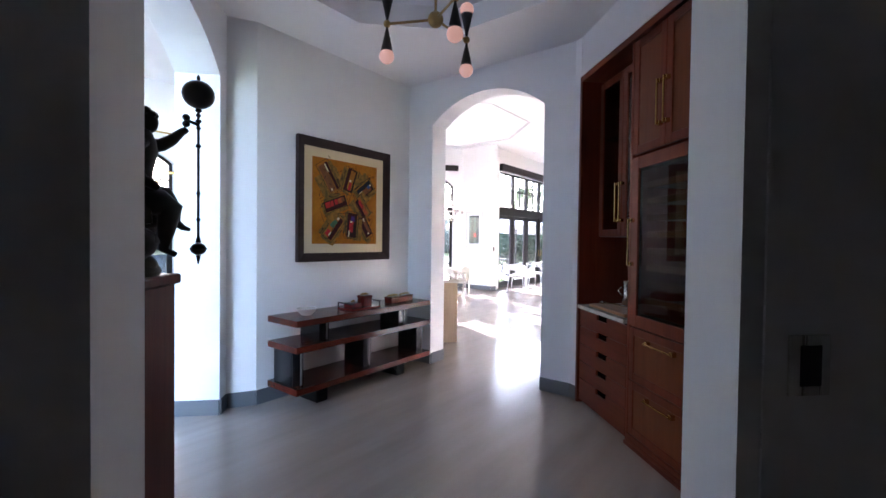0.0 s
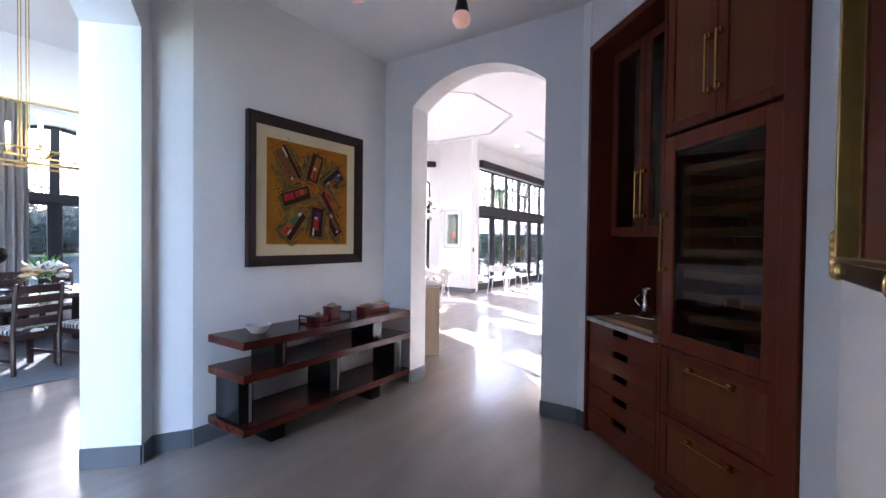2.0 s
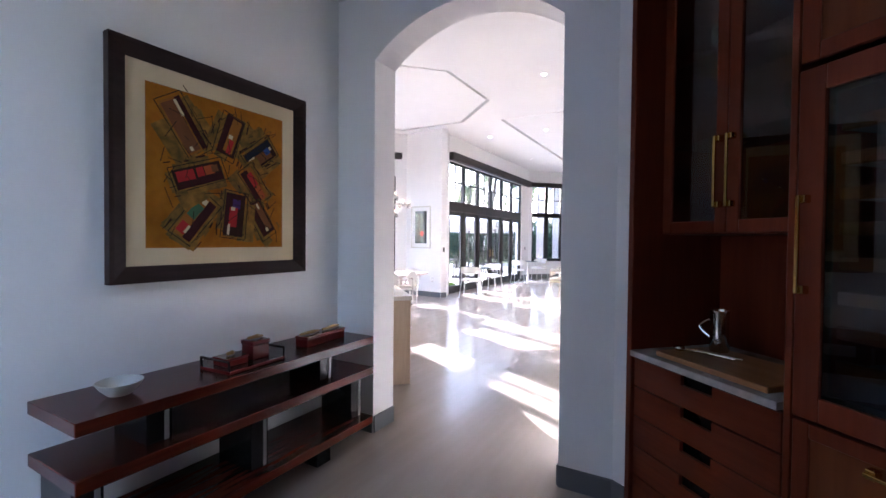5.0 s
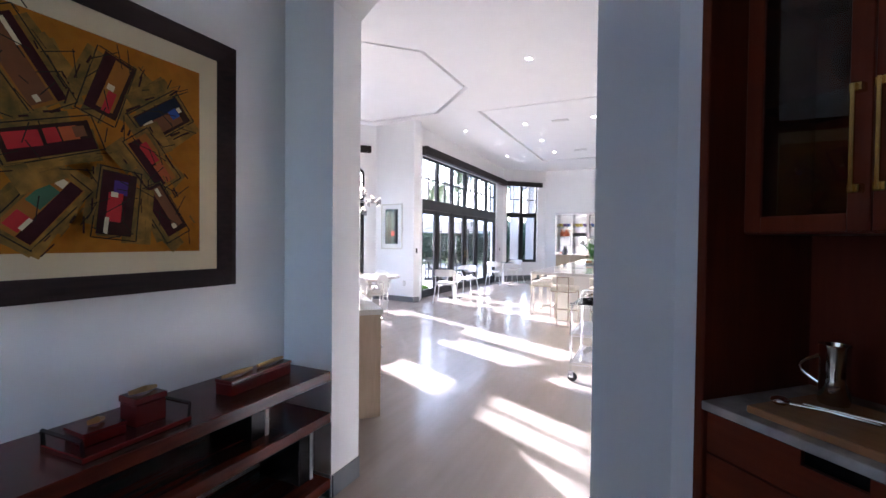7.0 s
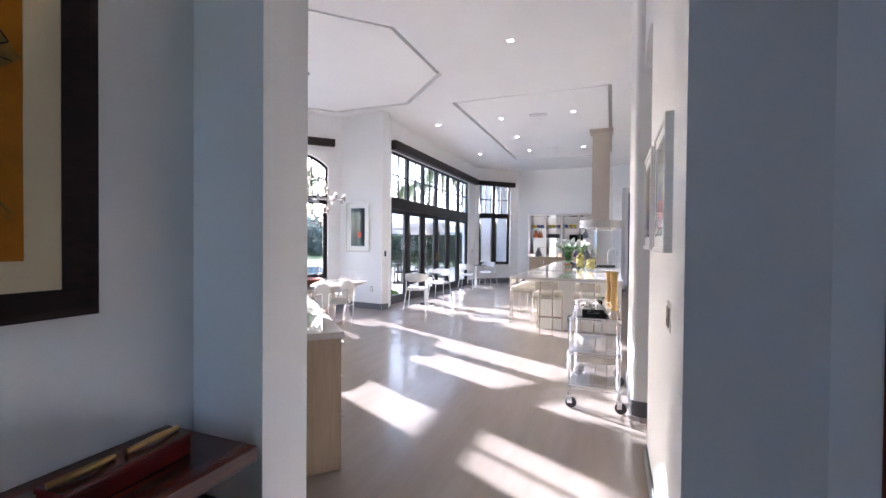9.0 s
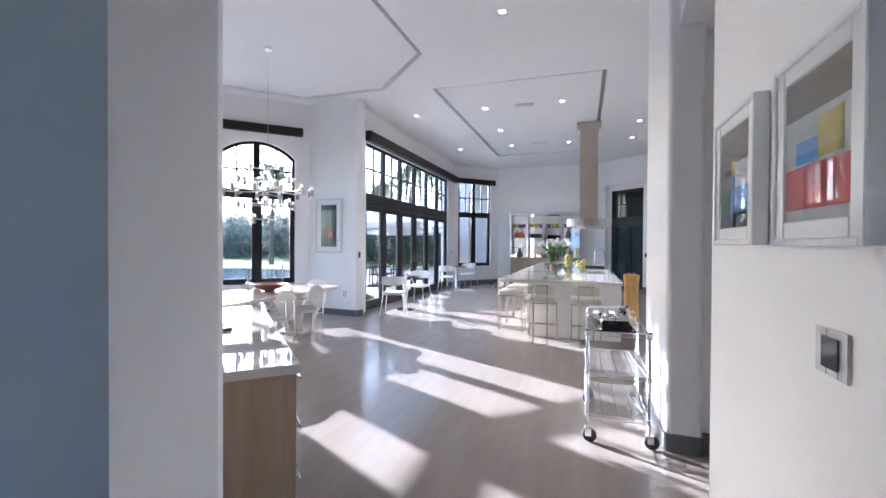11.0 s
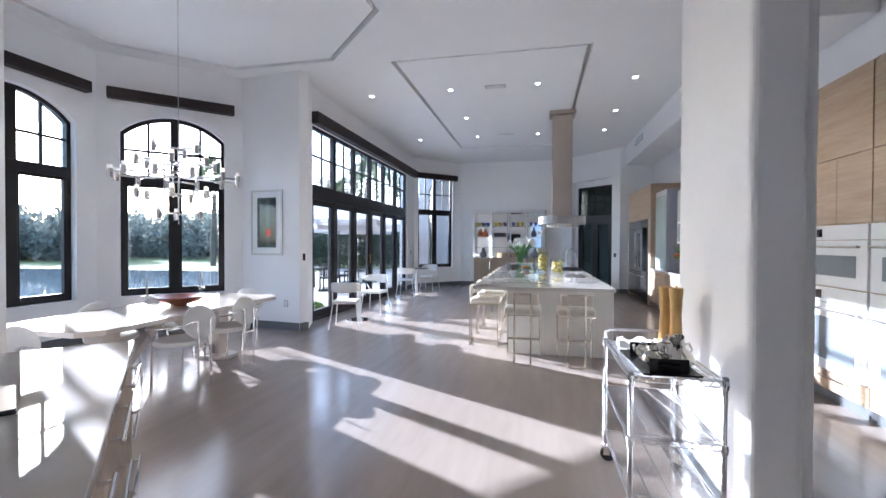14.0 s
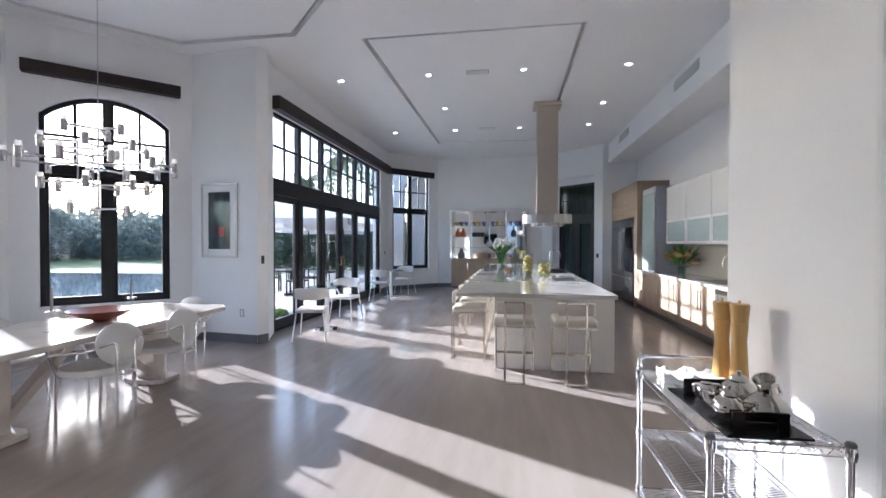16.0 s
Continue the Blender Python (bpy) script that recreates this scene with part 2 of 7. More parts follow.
def wall(name, p0, p1, height, thick, holes=(), label="", base=True, ends=(0, 0), z0=0.0):
    """A wall with openings (u0, u1, sill, spring, rise) and its own baseboard pieces."""
    m, length = along(p0, p1)
    bm = bmesh.new()
    u = -ends[0]
    end = length + ends[1]
    solid = []
    for u0, u1, sill, spring, rise in sorted(holes):
        slab([(u, z0), (u0, z0), (u0, height), (u, height)], 0, thick, bm)
        solid.append((u, u0))
        if sill > z0:
            slab([(u0, z0), (u1, z0), (u1, sill), (u0, sill)], 0, thick, bm)
            if sill > 0.25:
                solid.append((u0, u1))
        top = arch_top(u0, u1, spring, rise)
        for (a, za), (b, zb) in zip(top, top[1:]):
            slab([(a, za), (b, zb), (b, height), (a, height)], 0, thick, bm)
        u = u1
    slab([(u, z0), (end, z0), (end, height), (u, height)], 0, thick, bm)
    solid.append((u, end))
    bmesh.ops.remove_doubles(bm, verts=bm.verts, dist=1e-5)
    ob = obj(name, bm, M_WALL)
    ob.matrix_world = m
    tagged(ob, label or "smooth white plaster wall", "wall", kind="structure")
    if base:
        bb = bmesh.new()
        for a, b in solid:
            a, b = max(a, 0.0), min(b, length)
            if b - a > 0.02:
                block(a, b, -0.014, 0.0, 0.0, BASE_H, 0.003, 1, bb)
        b_ob = obj("baseboard", bb, M_BASE)
        b_ob.matrix_world = m
        tagged(b_ob, "flat dark grey painted baseboard", "baseboard", kind="structure")
    return m


def ring_bar(outline, w, y0, y1, bm):
    """A frame bar that follows a closed outline in x and z, w wide towards the inside."""
    n = len(outline)
    cx = sum(p[0] for p in outline) / n
    cz = sum(p[1] for p in outline) / n
    inner = []
    for i, (x, z) in enumerate(outline):
        a, b = Vector(outline[i - 1]), Vector(outline[(i + 1) % n])
        p = Vector((x, z))
        d1, d2 = (p - a).normalized(), (b - p).normalized()
        n1, n2 = Vector((-d1.y, d1.x)), Vector((-d2.y, d2.x))
        if n1.dot(Vector((cx, cz)) - p) < 0:
            n1, n2 = -n1, -n2
        mid = (n1 + n2).normalized()
        inner.append(p + mid * (w / max(0.3, mid.dot(n1))))
    for i in range(n):
        j = (i + 1) % n
        slab([tuple(outline[i]), tuple(outline[j]), tuple(inner[j]), tuple(inner[i])], y0, y1, bm)
    return [tuple(p) for p in inner]


def window(name, m, u0, u1, sill, spring, rise, rail, depth=0.10, lights=2, upper=2, label="", shaded=False):
    """A dark-framed window in a wall's opening: outer frame, rail, stiles, glazing bars and panes."""
    top = empty(name, m, label or "tall dark bronze window with clear panes over a lower casement", "window", kind="structure")
    outline = [(u0, sill), *[(a, b) for a, b in arch_top(u0, u1, spring, rise)], (u1, sill)]
    bm = bmesh.new()
    y0, y1 = depth, depth + 0.07
    ring_bar(outline, 0.055, y0, y1, bm)
    part("window_frame", bm, M_BLACK, top)
    part("rail", block(u0 + 0.04, u1 - 0.04, y0 - 0.01, y1 + 0.01, rail - 0.07, rail + 0.07, 0.006), M_BLACK, top)

    def topz(u):
        for (a, za), (b, zb) in zip(outline[1:-1], outline[2:-1]):
            if a <= u <= b:
                return za + (zb - za) * (u - a) / max(1e-6, b - a)
        return spring
    w = (u1 - u0) / lights
    for i in range(1, lights):
        u = u0 + i * w
        part("mullion", block(u - 0.065, u + 0.065, y0 - 0.005, y1, sill + 0.03, topz(u) - 0.02, 0.006), M_BLACK, top)
    bars = bmesh.new()
    for i in range(lights):
        a, b = u0 + i * w, u0 + (i + 1) * w
        for k in range(1, upper):
            u = a + (b - a) * k / upper
            block(u - 0.019, u + 0.019, y0 + 0.02, y1 - 0.015, rail, topz(u) - 0.02, 0, 1, bars)
        zz = (rail + spring) / 2 + 0.10 if rise else (rail + spring) / 2
        block(a, b, y0 + 0.022, y1 - 0.017, zz - 0.019, zz + 0.019, 0, 1, bars)
        low = part("casement", bmesh.new(), M_BLACK, top)
        cb = bmesh.new()
        for q in ((a + 0.045, a + 0.095), (b - 0.095, b - 0.045)):
            block(q[0], q[1], y0 + 0.005, y1 - 0.005, sill + 0.045, rail - 0.07, 0.004, 1, cb)
        for q in ((sill + 0.045, sill + 0.11), (rail - 0.12, rail - 0.07)):
            block(a + 0.095, b - 0.095, y0 + 0.005, y1 - 0.005, q[0], q[1], 0.004, 1, cb)
        cb.to_mesh(low.data)
        cb.free()
        pane = part("pane", block(a + 0.09, b - 0.09, y0 + 0.03, y0 + 0.036, sill + 0.10, rail - 0.1), M_GLASSW if shaded else M_GLASS, top)
        pane.visible_shadow = shaded
    part("glazing_bars", bars, M_BLACK, top)
    pane = part("pane", slab([(u0 + 0.03, rail), *[(min(max(a, u0 + 0.03), u1 - 0.03), b - 0.02) for a, b in arch_top(u0, u1, spring, rise)], (u1 - 0.03, rail)], y0 + 0.03, y0 + 0.036), M_GLASSW if shaded else M_GLASS, top)
    pane.visible_shadow = shaded
    return top


def valance(m, u0, u1, z0=3.70, z1=3.86, out=0.13):
    bm = block(u0, u1, -out, 0.0, z0, z1, 0.006)
    ob = obj("valance", bm, M_VAL)
    ob.matrix_world = m
    return tagged(ob, "long dark-stained wooden valance box above a window", "valance", "window valances")

# ---- the place: hall ----
HALL_H, KIT_H = 3.385, 4.40
PIC = (-3.53, 4.765)
wall("wall_hall_west", (-3.53, 2.77), PIC, HALL_H + 0.3, 0.16, label="white plaster wall behind the console")
m_arch = wall("wall_arch", (-3.53, 4.765), (-1.42, 4.765), KIT_H + 0.3, 0.26, holes=[(0.37, 1.80, 0.0, 2.86, 0.27)], ends=(0.0, 0.05), label="white plaster wall with a low-arched opening")
for u_a, u_b in ((0.37, 0.384), (1.786, 1.80)):
    rb = obj("baseboard", block(u_a, u_b, 0.002, 0.258, 0.0, BASE_H, 0.003), M_BASE)
    rb.matrix_world = m_arch
    tagged(rb, "flat dark grey painted baseboard", "baseboard", kind="structure")
wall("wall_hall_chamfer", (-1.42, 4.765), (-1.345, 4.72), HALL_H + 0.3, 0.1, label="narrow white plaster return beside the cabinet")
m_cab = wall("wall_cabinet", (-1.345, 4.725), (-0.04, 3.42), HALL_H + 0.3, 0.70, holes=[(0.01, 1.71, 0.0, 3.03, 0)], ends=(0, 0.0), label="white plaster diagonal wall holding the built-in cabinet")
wall("wall_mirror", (-0.04, 3.42), (-0.04, 2.40), HALL_H + 0.3, 0.2, label="white plaster wall with a gilded mirror")
ENT = wall("wall_entrance", (-0.04, 2.40), (-1.765, 0.675), HALL_H + 0.3, 0.22, holes=[(0.10, 1.72, 0.0, 2.95, 0.2)], ends=(0.15, 0), label="white plaster wall with the opening that the walk starts in")
DIN = wall("wall_dining", (-1.765, 0.675), (-3.55, 2.46), HALL_H + 0.3, 0.35, holes=[(0.62, 2.52, 0.0, 2.83, 0.36)], label="white plaster diagonal wall with an arched opening to the dining room")
wall("wall_pilaster", (-3.65, 2.56), (-3.53, 2.77), HALL_H + 0.3, 0.2, label="narrow white plaster facet beside the opening")
wall("wall_jamb", (-3.80, 2.21), (-3.55, 2.46), HALL_H + 0.3, 0.14, label="white plaster jamb of the dining room opening")
wall("wall_return", (-3.55, 2.46), (-3.65, 2.56), HALL_H + 0.3, 0.1, base=True, label="short white plaster return")


def sheet_with_hole(outer, hole, z0, z1, bm=None):
    """A ceiling slab with a hole cut through it, bridged ring to ring."""
    own = bm or bmesh.new()

    def ring(poly, z):
        return [own.verts.new((x, y, z)) for x, y in poly]
    for z in (z0, z1):
        o, h = ring(outer, z), ring(hole, z)
        eo = [own.edges.new((o[i], o[(i + 1) % len(o)])) for i in range(len(o))]
        eh = [own.edges.new((h[i], h[(i + 1) % len(h)])) for i in range(len(h))]
        bmesh.ops.triangle_fill(own, use_beauty=True, edges=eo + eh)
    for poly in (outer, hole):
        lo, hi = ring(poly, z0), ring(poly, z1)
        for i in range(len(poly)):
            j = (i + 1) % len(poly)
            own.faces.new((lo[i], lo[j], hi[j], hi[i]))
    bmesh.ops.remove_doubles(own, verts=own.verts, dist=1e-5)
    return own


def octagon(cx, cy, a, k=0.4142, ang=0.0):
    h = a * k
    pts = [(a, -h), (a, h), (h, a), (-h, a), (-a, h), (-a, -h), (-h, -a), (h, -a)]
    c, s = math.cos(ang), math.sin(ang)
    return [(cx + x * c - y * s, cy + x * s + y * c) for x, y in pts]


HC = (-1.72, 2.86)
hall_outer = [(-3.7, 4.9), (-0.6, 4.9), (0.6, 3.6), (0.6, 2.7), (-1.0, 0.6), (-2.0, 0.3), (-3.9, 2.2)]
hall_tray = octagon(*HC, 1.10)
ch = obj("ceiling_hall", sheet_with_hole(hall_outer, hall_tray, HALL_H, HALL_H + 0.2), M_CEIL)
tagged(ch, "white plaster hall ceiling with an octagonal raised tray", "ceiling", kind="structure")
cht = obj("ceiling_hall_tray", prism(octagon(*HC, 1.3), HALL_H + 0.2, HALL_H + 0.3), M_CEIL)
tagged(cht, "white raised tray of the hall ceiling", "ceiling", kind="structure")
grille = bmesh.new()
for i in range(7):
    block(-2.62 + 0.0, -2.18, 2.35 + i * 0.05, 2.385 + i * 0.05, HALL_H + 0.185, HALL_H + 0.2, 0, 1, grille)
tagged(obj("ceiling_vent", grille, M_WALL), "white slatted air grille in the hall ceiling", "vent", kind="structure")

# ---- room behind the start ----
wall("wall_start_a", (1.6, 3.9), (3.2, 0.2), 3.4, 0.2, base=False, label="plain wall behind the start")
wall("wall_start_b", (3.2, 0.2), (0.4, -2.2), 3.4, 0.2, base=False, label="plain unseen wall behind the start, taupe to hold down bounced light")
wall("wall_start_c", (0.4, -2.2), (-1.75, 0.50), 3.4, 0.2, base=False, label="plain wall behind the start")
wall("wall_start_d", (0.10, 2.22), (1.65, 3.9), 3.4, 0.2, base=False, label="plain wall behind the start")
# Unseen walls toned down to taupe so less light bounces onto the opening's jambs.
M_DIMWALL = mat("darkened_wall_paint", (0.36, 0.34, 0.31), 0.6, vary=0.04, scale=4, bump=0.1, bump_scale=45)
for wn_ in ("wall_start_a", "wall_start_b"):
    bpy.data.objects[wn_].data.materials[0] = M_DIMWALL
cs = obj("ceiling_start", prism([(-1.7, 0.45), (0.2, 2.40), (1.7, 4.1), (3.5, 0.2), (0.4, -2.5)], 3.3, 3.45), M_CEIL)
tagged(cs, "plain white ceiling of the room behind", "ceiling", kind="structure")

# ---- kitchen shell ----
NC, NA = (-6.82, 9.56), 2.475
H = KIT_H + 0.3
nk = NA * 0.4142
W1 = ((NC[0] - NA, NC[1] - nk), (NC[0] - NA, NC[1] + nk))
W2 = (W1[1], (NC[0] - nk, NC[1] + NA))
tagged(obj("wall_arch_splay", prism([(-3.161, 5.022), (-3.31, 5.19), (-3.66, 5.19), (-3.66, 5.022)], 0.0, KIT_H + 0.28), M_WALL), "splayed white plaster jamb beside the arch", "wall", kind="structure")
wall("wall_tv", (-3.52, 5.02), (-5.58, 7.08), H, 0.2, ends=(0.1, 0), label="white plaster diagonal wall behind the desk")
wall("wall_nook_south", (-5.58, 7.08), (NC[0] - nk, 7.08), H, 0.2, label="white plaster wall of the breakfast nook")
wall("wall_nook_southwest", (NC[0] - nk, 7.085), W1[0], H, 0.2, label="white plaster wall of the breakfast nook")
WIN = dict(sill=0.64, spring=3.23, rise=0.31)
hole = (0.29, 1.76, WIN["sill"], WIN["spring"], WIN["rise"])
m_w1 = wall("wall_nook_west", *W1, H, 0.28, holes=[hole], label="white plaster nook wall with an arched window")
m_w2 = wall("wall_nook_northwest", *W2, H, 0.28, holes=[hole], label="white plaster nook wall with an arched window")
wall("wall_nook_north", W2[1], (-6.66, 11.90), H, 0.25, label="white plaster pier wall with a framed print")
wall("wall_pier_a", (-6.66, 11.90), (-6.585, 12.06), H, 0.2, label="white plaster pier edge")
wall("wall_pier_b", (-6.585, 12.06), (-6.82, 12.60), H, 0.2, base=False, label="white plaster reveal beside the glass doors")
m_sl = wall("wall_slider", (-6.82, 12.60), (-6.82, 19.40), H, 0.25, holes=[(0.02, 6.00, 0.0, 3.70, 0)], label="white plaster wall with tall glass doors")
m_w3 = wall("wall_northwest", (-6.82, 19.40), (-5.45, 20.77), H, 0.25, holes=[(0.16, 1.58, 0.66, 3.80, 0)], label="white plaster corner wall with a tall window")
wall("wall_north", (-5.45, 20.77), (-1.90, 20.77), H, 0.2, label="white plaster wall behind the glass-doored shelf")
m_dr = wall("wall_northeast", (-1.90, 20.77), (-0.30, 19.17), H, 0.3, holes=[(0.42, 1.98, 0.0, 3.55, 0)], label="white plaster corner wall with a deep door recess")
wall("wall_fridge_end", (-0.30, 19.17), (0.65, 19.17), H, 0.2, label="white plaster wall beside the refrigerator")
wall("wall_east", (0.65, 19.17), (0.65, 5.60), H, 0.2, label="white plaster wall behind the kitchen cabinets")
wall("wall_pantry", (0.65, 5.60), (-1.40, 5.60), H, 0.2, label="white plaster pantry wall")
m_pw = wall("wall_prints", (-1.67, 6.72), (-1.67, 5.02), H, 0.24, label="white plaster wall with two framed prints")

# pillar with a set-back jamb, and the arched head between it and the print wall


def rounded(corners, r, n=5):
    """A plan outline whose marked corners (x, y, round?) are rounded off."""
    out = []
    for i, (x, y, soft) in enumerate(corners):
        if not soft:
            out.append((x, y))
            continue
        p, a, b = Vector((x, y)), Vector(corners[i - 1][:2]), Vector(corners[(i + 1) % len(corners)][:2])
        u, v = p + (a - p).normalized() * r, p + (b - p).normalized() * r
        for k in range(n + 1):
            q = k / n
            out.append(tuple(u * (1 - q) ** 2 + p * 2 * q * (1 - q) + v * q * q))
    return out


PIL = rounded([(-1.735, 8.64, False), (-1.735, 7.60, True), (-1.498, 7.585, True), (-1.498, 8.64, False)], 0.045)
pil = prism(PIL, 0, H, None)
prism(rounded([(-1.498, 7.69, False), (-1.405, 7.69, True), (-1.405, 8.5, False), (-1.498, 8.5, False)], 0.03), 0, H, pil)
pob = tagged(obj("wall_pillar", pil, M_WALL), "free-standing white plaster pillar with rounded corners", "wall", kind="structure")
pc = (-1.62, 8.1)
bb = prism([(pc[0] + (x - pc[0]) * 1.12, pc[1] + (y - pc[1]) * 1.027) for x, y in PIL], 0, BASE_H)
prism([(-1.48, 7.677), (-1.392, 7.677), (-1.392, 8.4), (-1.48, 8.4)], 0, BASE_H, bb)
tagged(obj("baseboard", bb, M_BASE), "flat dark grey painted baseboard", "baseboard", kind="structure")
m_hd, _l = along((-1.67, 7.64), (-1.67, 6.72))
hd = bmesh.new()
tp = arch_top(0, _l, 2.98, 0.16)
for (a, za), (b, zb) in zip(tp, tp[1:]):
    slab([(a, za), (b, zb), (b, H), (a, H)], 0.004, 0.225, hd)
hob = obj("wall_head", hd, M_WALL)
hob.matrix_world = m_hd
tagged(hob, "white plaster arched head over the pantry opening", "wall", kind="structure")

# ceiling of the kitchen: one sheet with two raised trays; a grey sheet paints the shade in the recess at their rims
kit_outer = [(-3.6, 4.99), (-1.2, 4.99), (0.8, 5.4), (0.8, 19.4), (-1.9, 21.1), (-5.6, 21.1), (-7.1, 19.5), (-7.1, 12.4), (-9.6, 12.3), (-9.6, 6.9), (-5.6, 6.9)]
t1 = octagon(*NC, 2.13)
t2 = [(-5.05, 11.90), (-1.95, 11.90), (-1.95, 18.45), (-5.05, 18.45)]
ck = bmesh.new()


def ceiling_piece(poly, holes, z0, z1, bm):
    edges = []
    for z in (z0,):
        for ringpts in (poly, *holes):
            vs = [bm.verts.new((x, y, z)) for x, y in ringpts]
            edges += [bm.edges.new((vs[i], vs[(i + 1) % len(vs)])) for i in range(len(vs))]
    bmesh.ops.triangle_fill(bm, use_beauty=True, edges=edges)
    for ringpts in holes:
        lo = [bm.verts.new((x, y, z0)) for x, y in ringpts]
        hi = [bm.verts.new((x, y, z1)) for x, y in ringpts]
        for i in range(len(lo)):
            j = (i + 1) % len(lo)
            bm.faces.new((lo[i], lo[j], hi[j], hi[i]))


ceiling_piece(kit_outer, [t1, t2], KIT_H, KIT_H + 0.09, ck)
tagged(obj("ceiling_kitchen", ck, M_CEIL), "white plaster kitchen ceiling with two raised trays", "ceiling", kind="structure")
tagged(obj("ceiling_gap_shade", prism(kit_outer, KIT_H + 0.09, KIT_H + 0.14), M_GAP_SHADE), "grey sheet giving a painted shadow gap round the ceiling trays", "ceiling", kind="structure")
IN = 0.075
tagged(obj("ceiling_tray_nook", prism(octagon(*NC, 2.13 - IN), KIT_H + 0.012, KIT_H + 0.088), M_CEIL), "white octagonal ceiling panel set in a recess", "ceiling", kind="structure")
tagged(obj("ceiling_tray_island", prism([(-5.05 + IN, 11.90 + IN), (-1.95 - IN, 11.90 + IN), (-1.95 - IN, 18.45 - IN), (-5.05 + IN, 18.45 - IN)], KIT_H + 0.012, KIT_H + 0.088), M_CEIL), "white rectangular ceiling panel set in a recess", "ceiling", kind="structure")
# bulkhead over the wall cabinets
tagged(obj("wall_bulkhead", block(-0.15, 0.64, 10.5, 19.15, 3.85, KIT_H + 0.05, 0.01), M_WALL), "white plaster bulkhead above the wall cabinets", "wall", kind="structure")

# floor
fl = prism([(-10.2, -2.6), (3.6, -2.6), (3.6, 21.6), (-6.6, 21.6), (-6.95, 20.0), (-6.95, 12.5), (-10.2, 12.5)], -0.12, 0.0)
M_FLOOR = mat("polished_taupe_floor", (0.350, 0.300, 0.262), 0.20, vary=0.05, scale=5.0, second=(0.275, 0.232, 0.198), mix_scale=1.3, stretch=(1.6, 0.22, 1.0), bump=0.02, bump_scale=10, spec=0.30)
tagged(obj("floor", fl, M_FLOOR), "polished taupe floor with soft reflections", "floor", kind="structure")

# ---- dining room shell ----
wall("wall_dining_north", (-9.4, 4.85), (-3.75, 4.60), 4.65, 0.15, label="plain white dining room wall")
m_dw = wall("wall_dining_west", (-9.4, 0.2), (-9.4, 4.85), 4.65, 0.25, holes=[(0.5, 2.1, 0.45, 2.95, 0.3), (2.5, 4.1, 0.45, 2.95, 0.3)], label="white dining room wall with arched windows")
wall("wall_dining_south", (-2.2, -2.0), (-9.4, 0.2), 4.65, 0.2, label="plain white dining room wall")
tagged(obj("ceiling_dining", prism([(-2.1, 0.0), (-4.0, 2.2), (-3.9, 4.75), (-9.6, 5.0), (-9.6, 0.0), (-2.2, -2.2)], 4.5, 4.65), M_CEIL), "white dining room ceiling", "ceiling", kind="structure")

# ---- windows and doors ----
window("window_1", m_w1, hole[0], hole[1], *hole[2:], rail=2.50)
window("window_2", m_w2, hole[0], hole[1], *hole[2:], rail=2.50)
valance(m_w1, 0.14, 1.90)
valance(m_w2, 0.14, 1.90)
window("window_3", m_w3, 0.16, 1.58, 0.66, 3.80, 0, rail=2.60)
valance(m_w3, 0.02, 1.72, 3.72, 3.90)
# Second dining window, out of view, kept to bring more daylight into the hall.
window("window_unseen", m_dw, 0.5, 2.1, 0.45, 2.95, 0.3, rail=2.1, shaded=True)
window("window_4", m_dw, 2.5, 4.1, 0.45, 2.95, 0.3, rail=2.1, shaded=True)
valance(m_sl, -0.02, 6.75, 3.70, 3.92, 0.14)


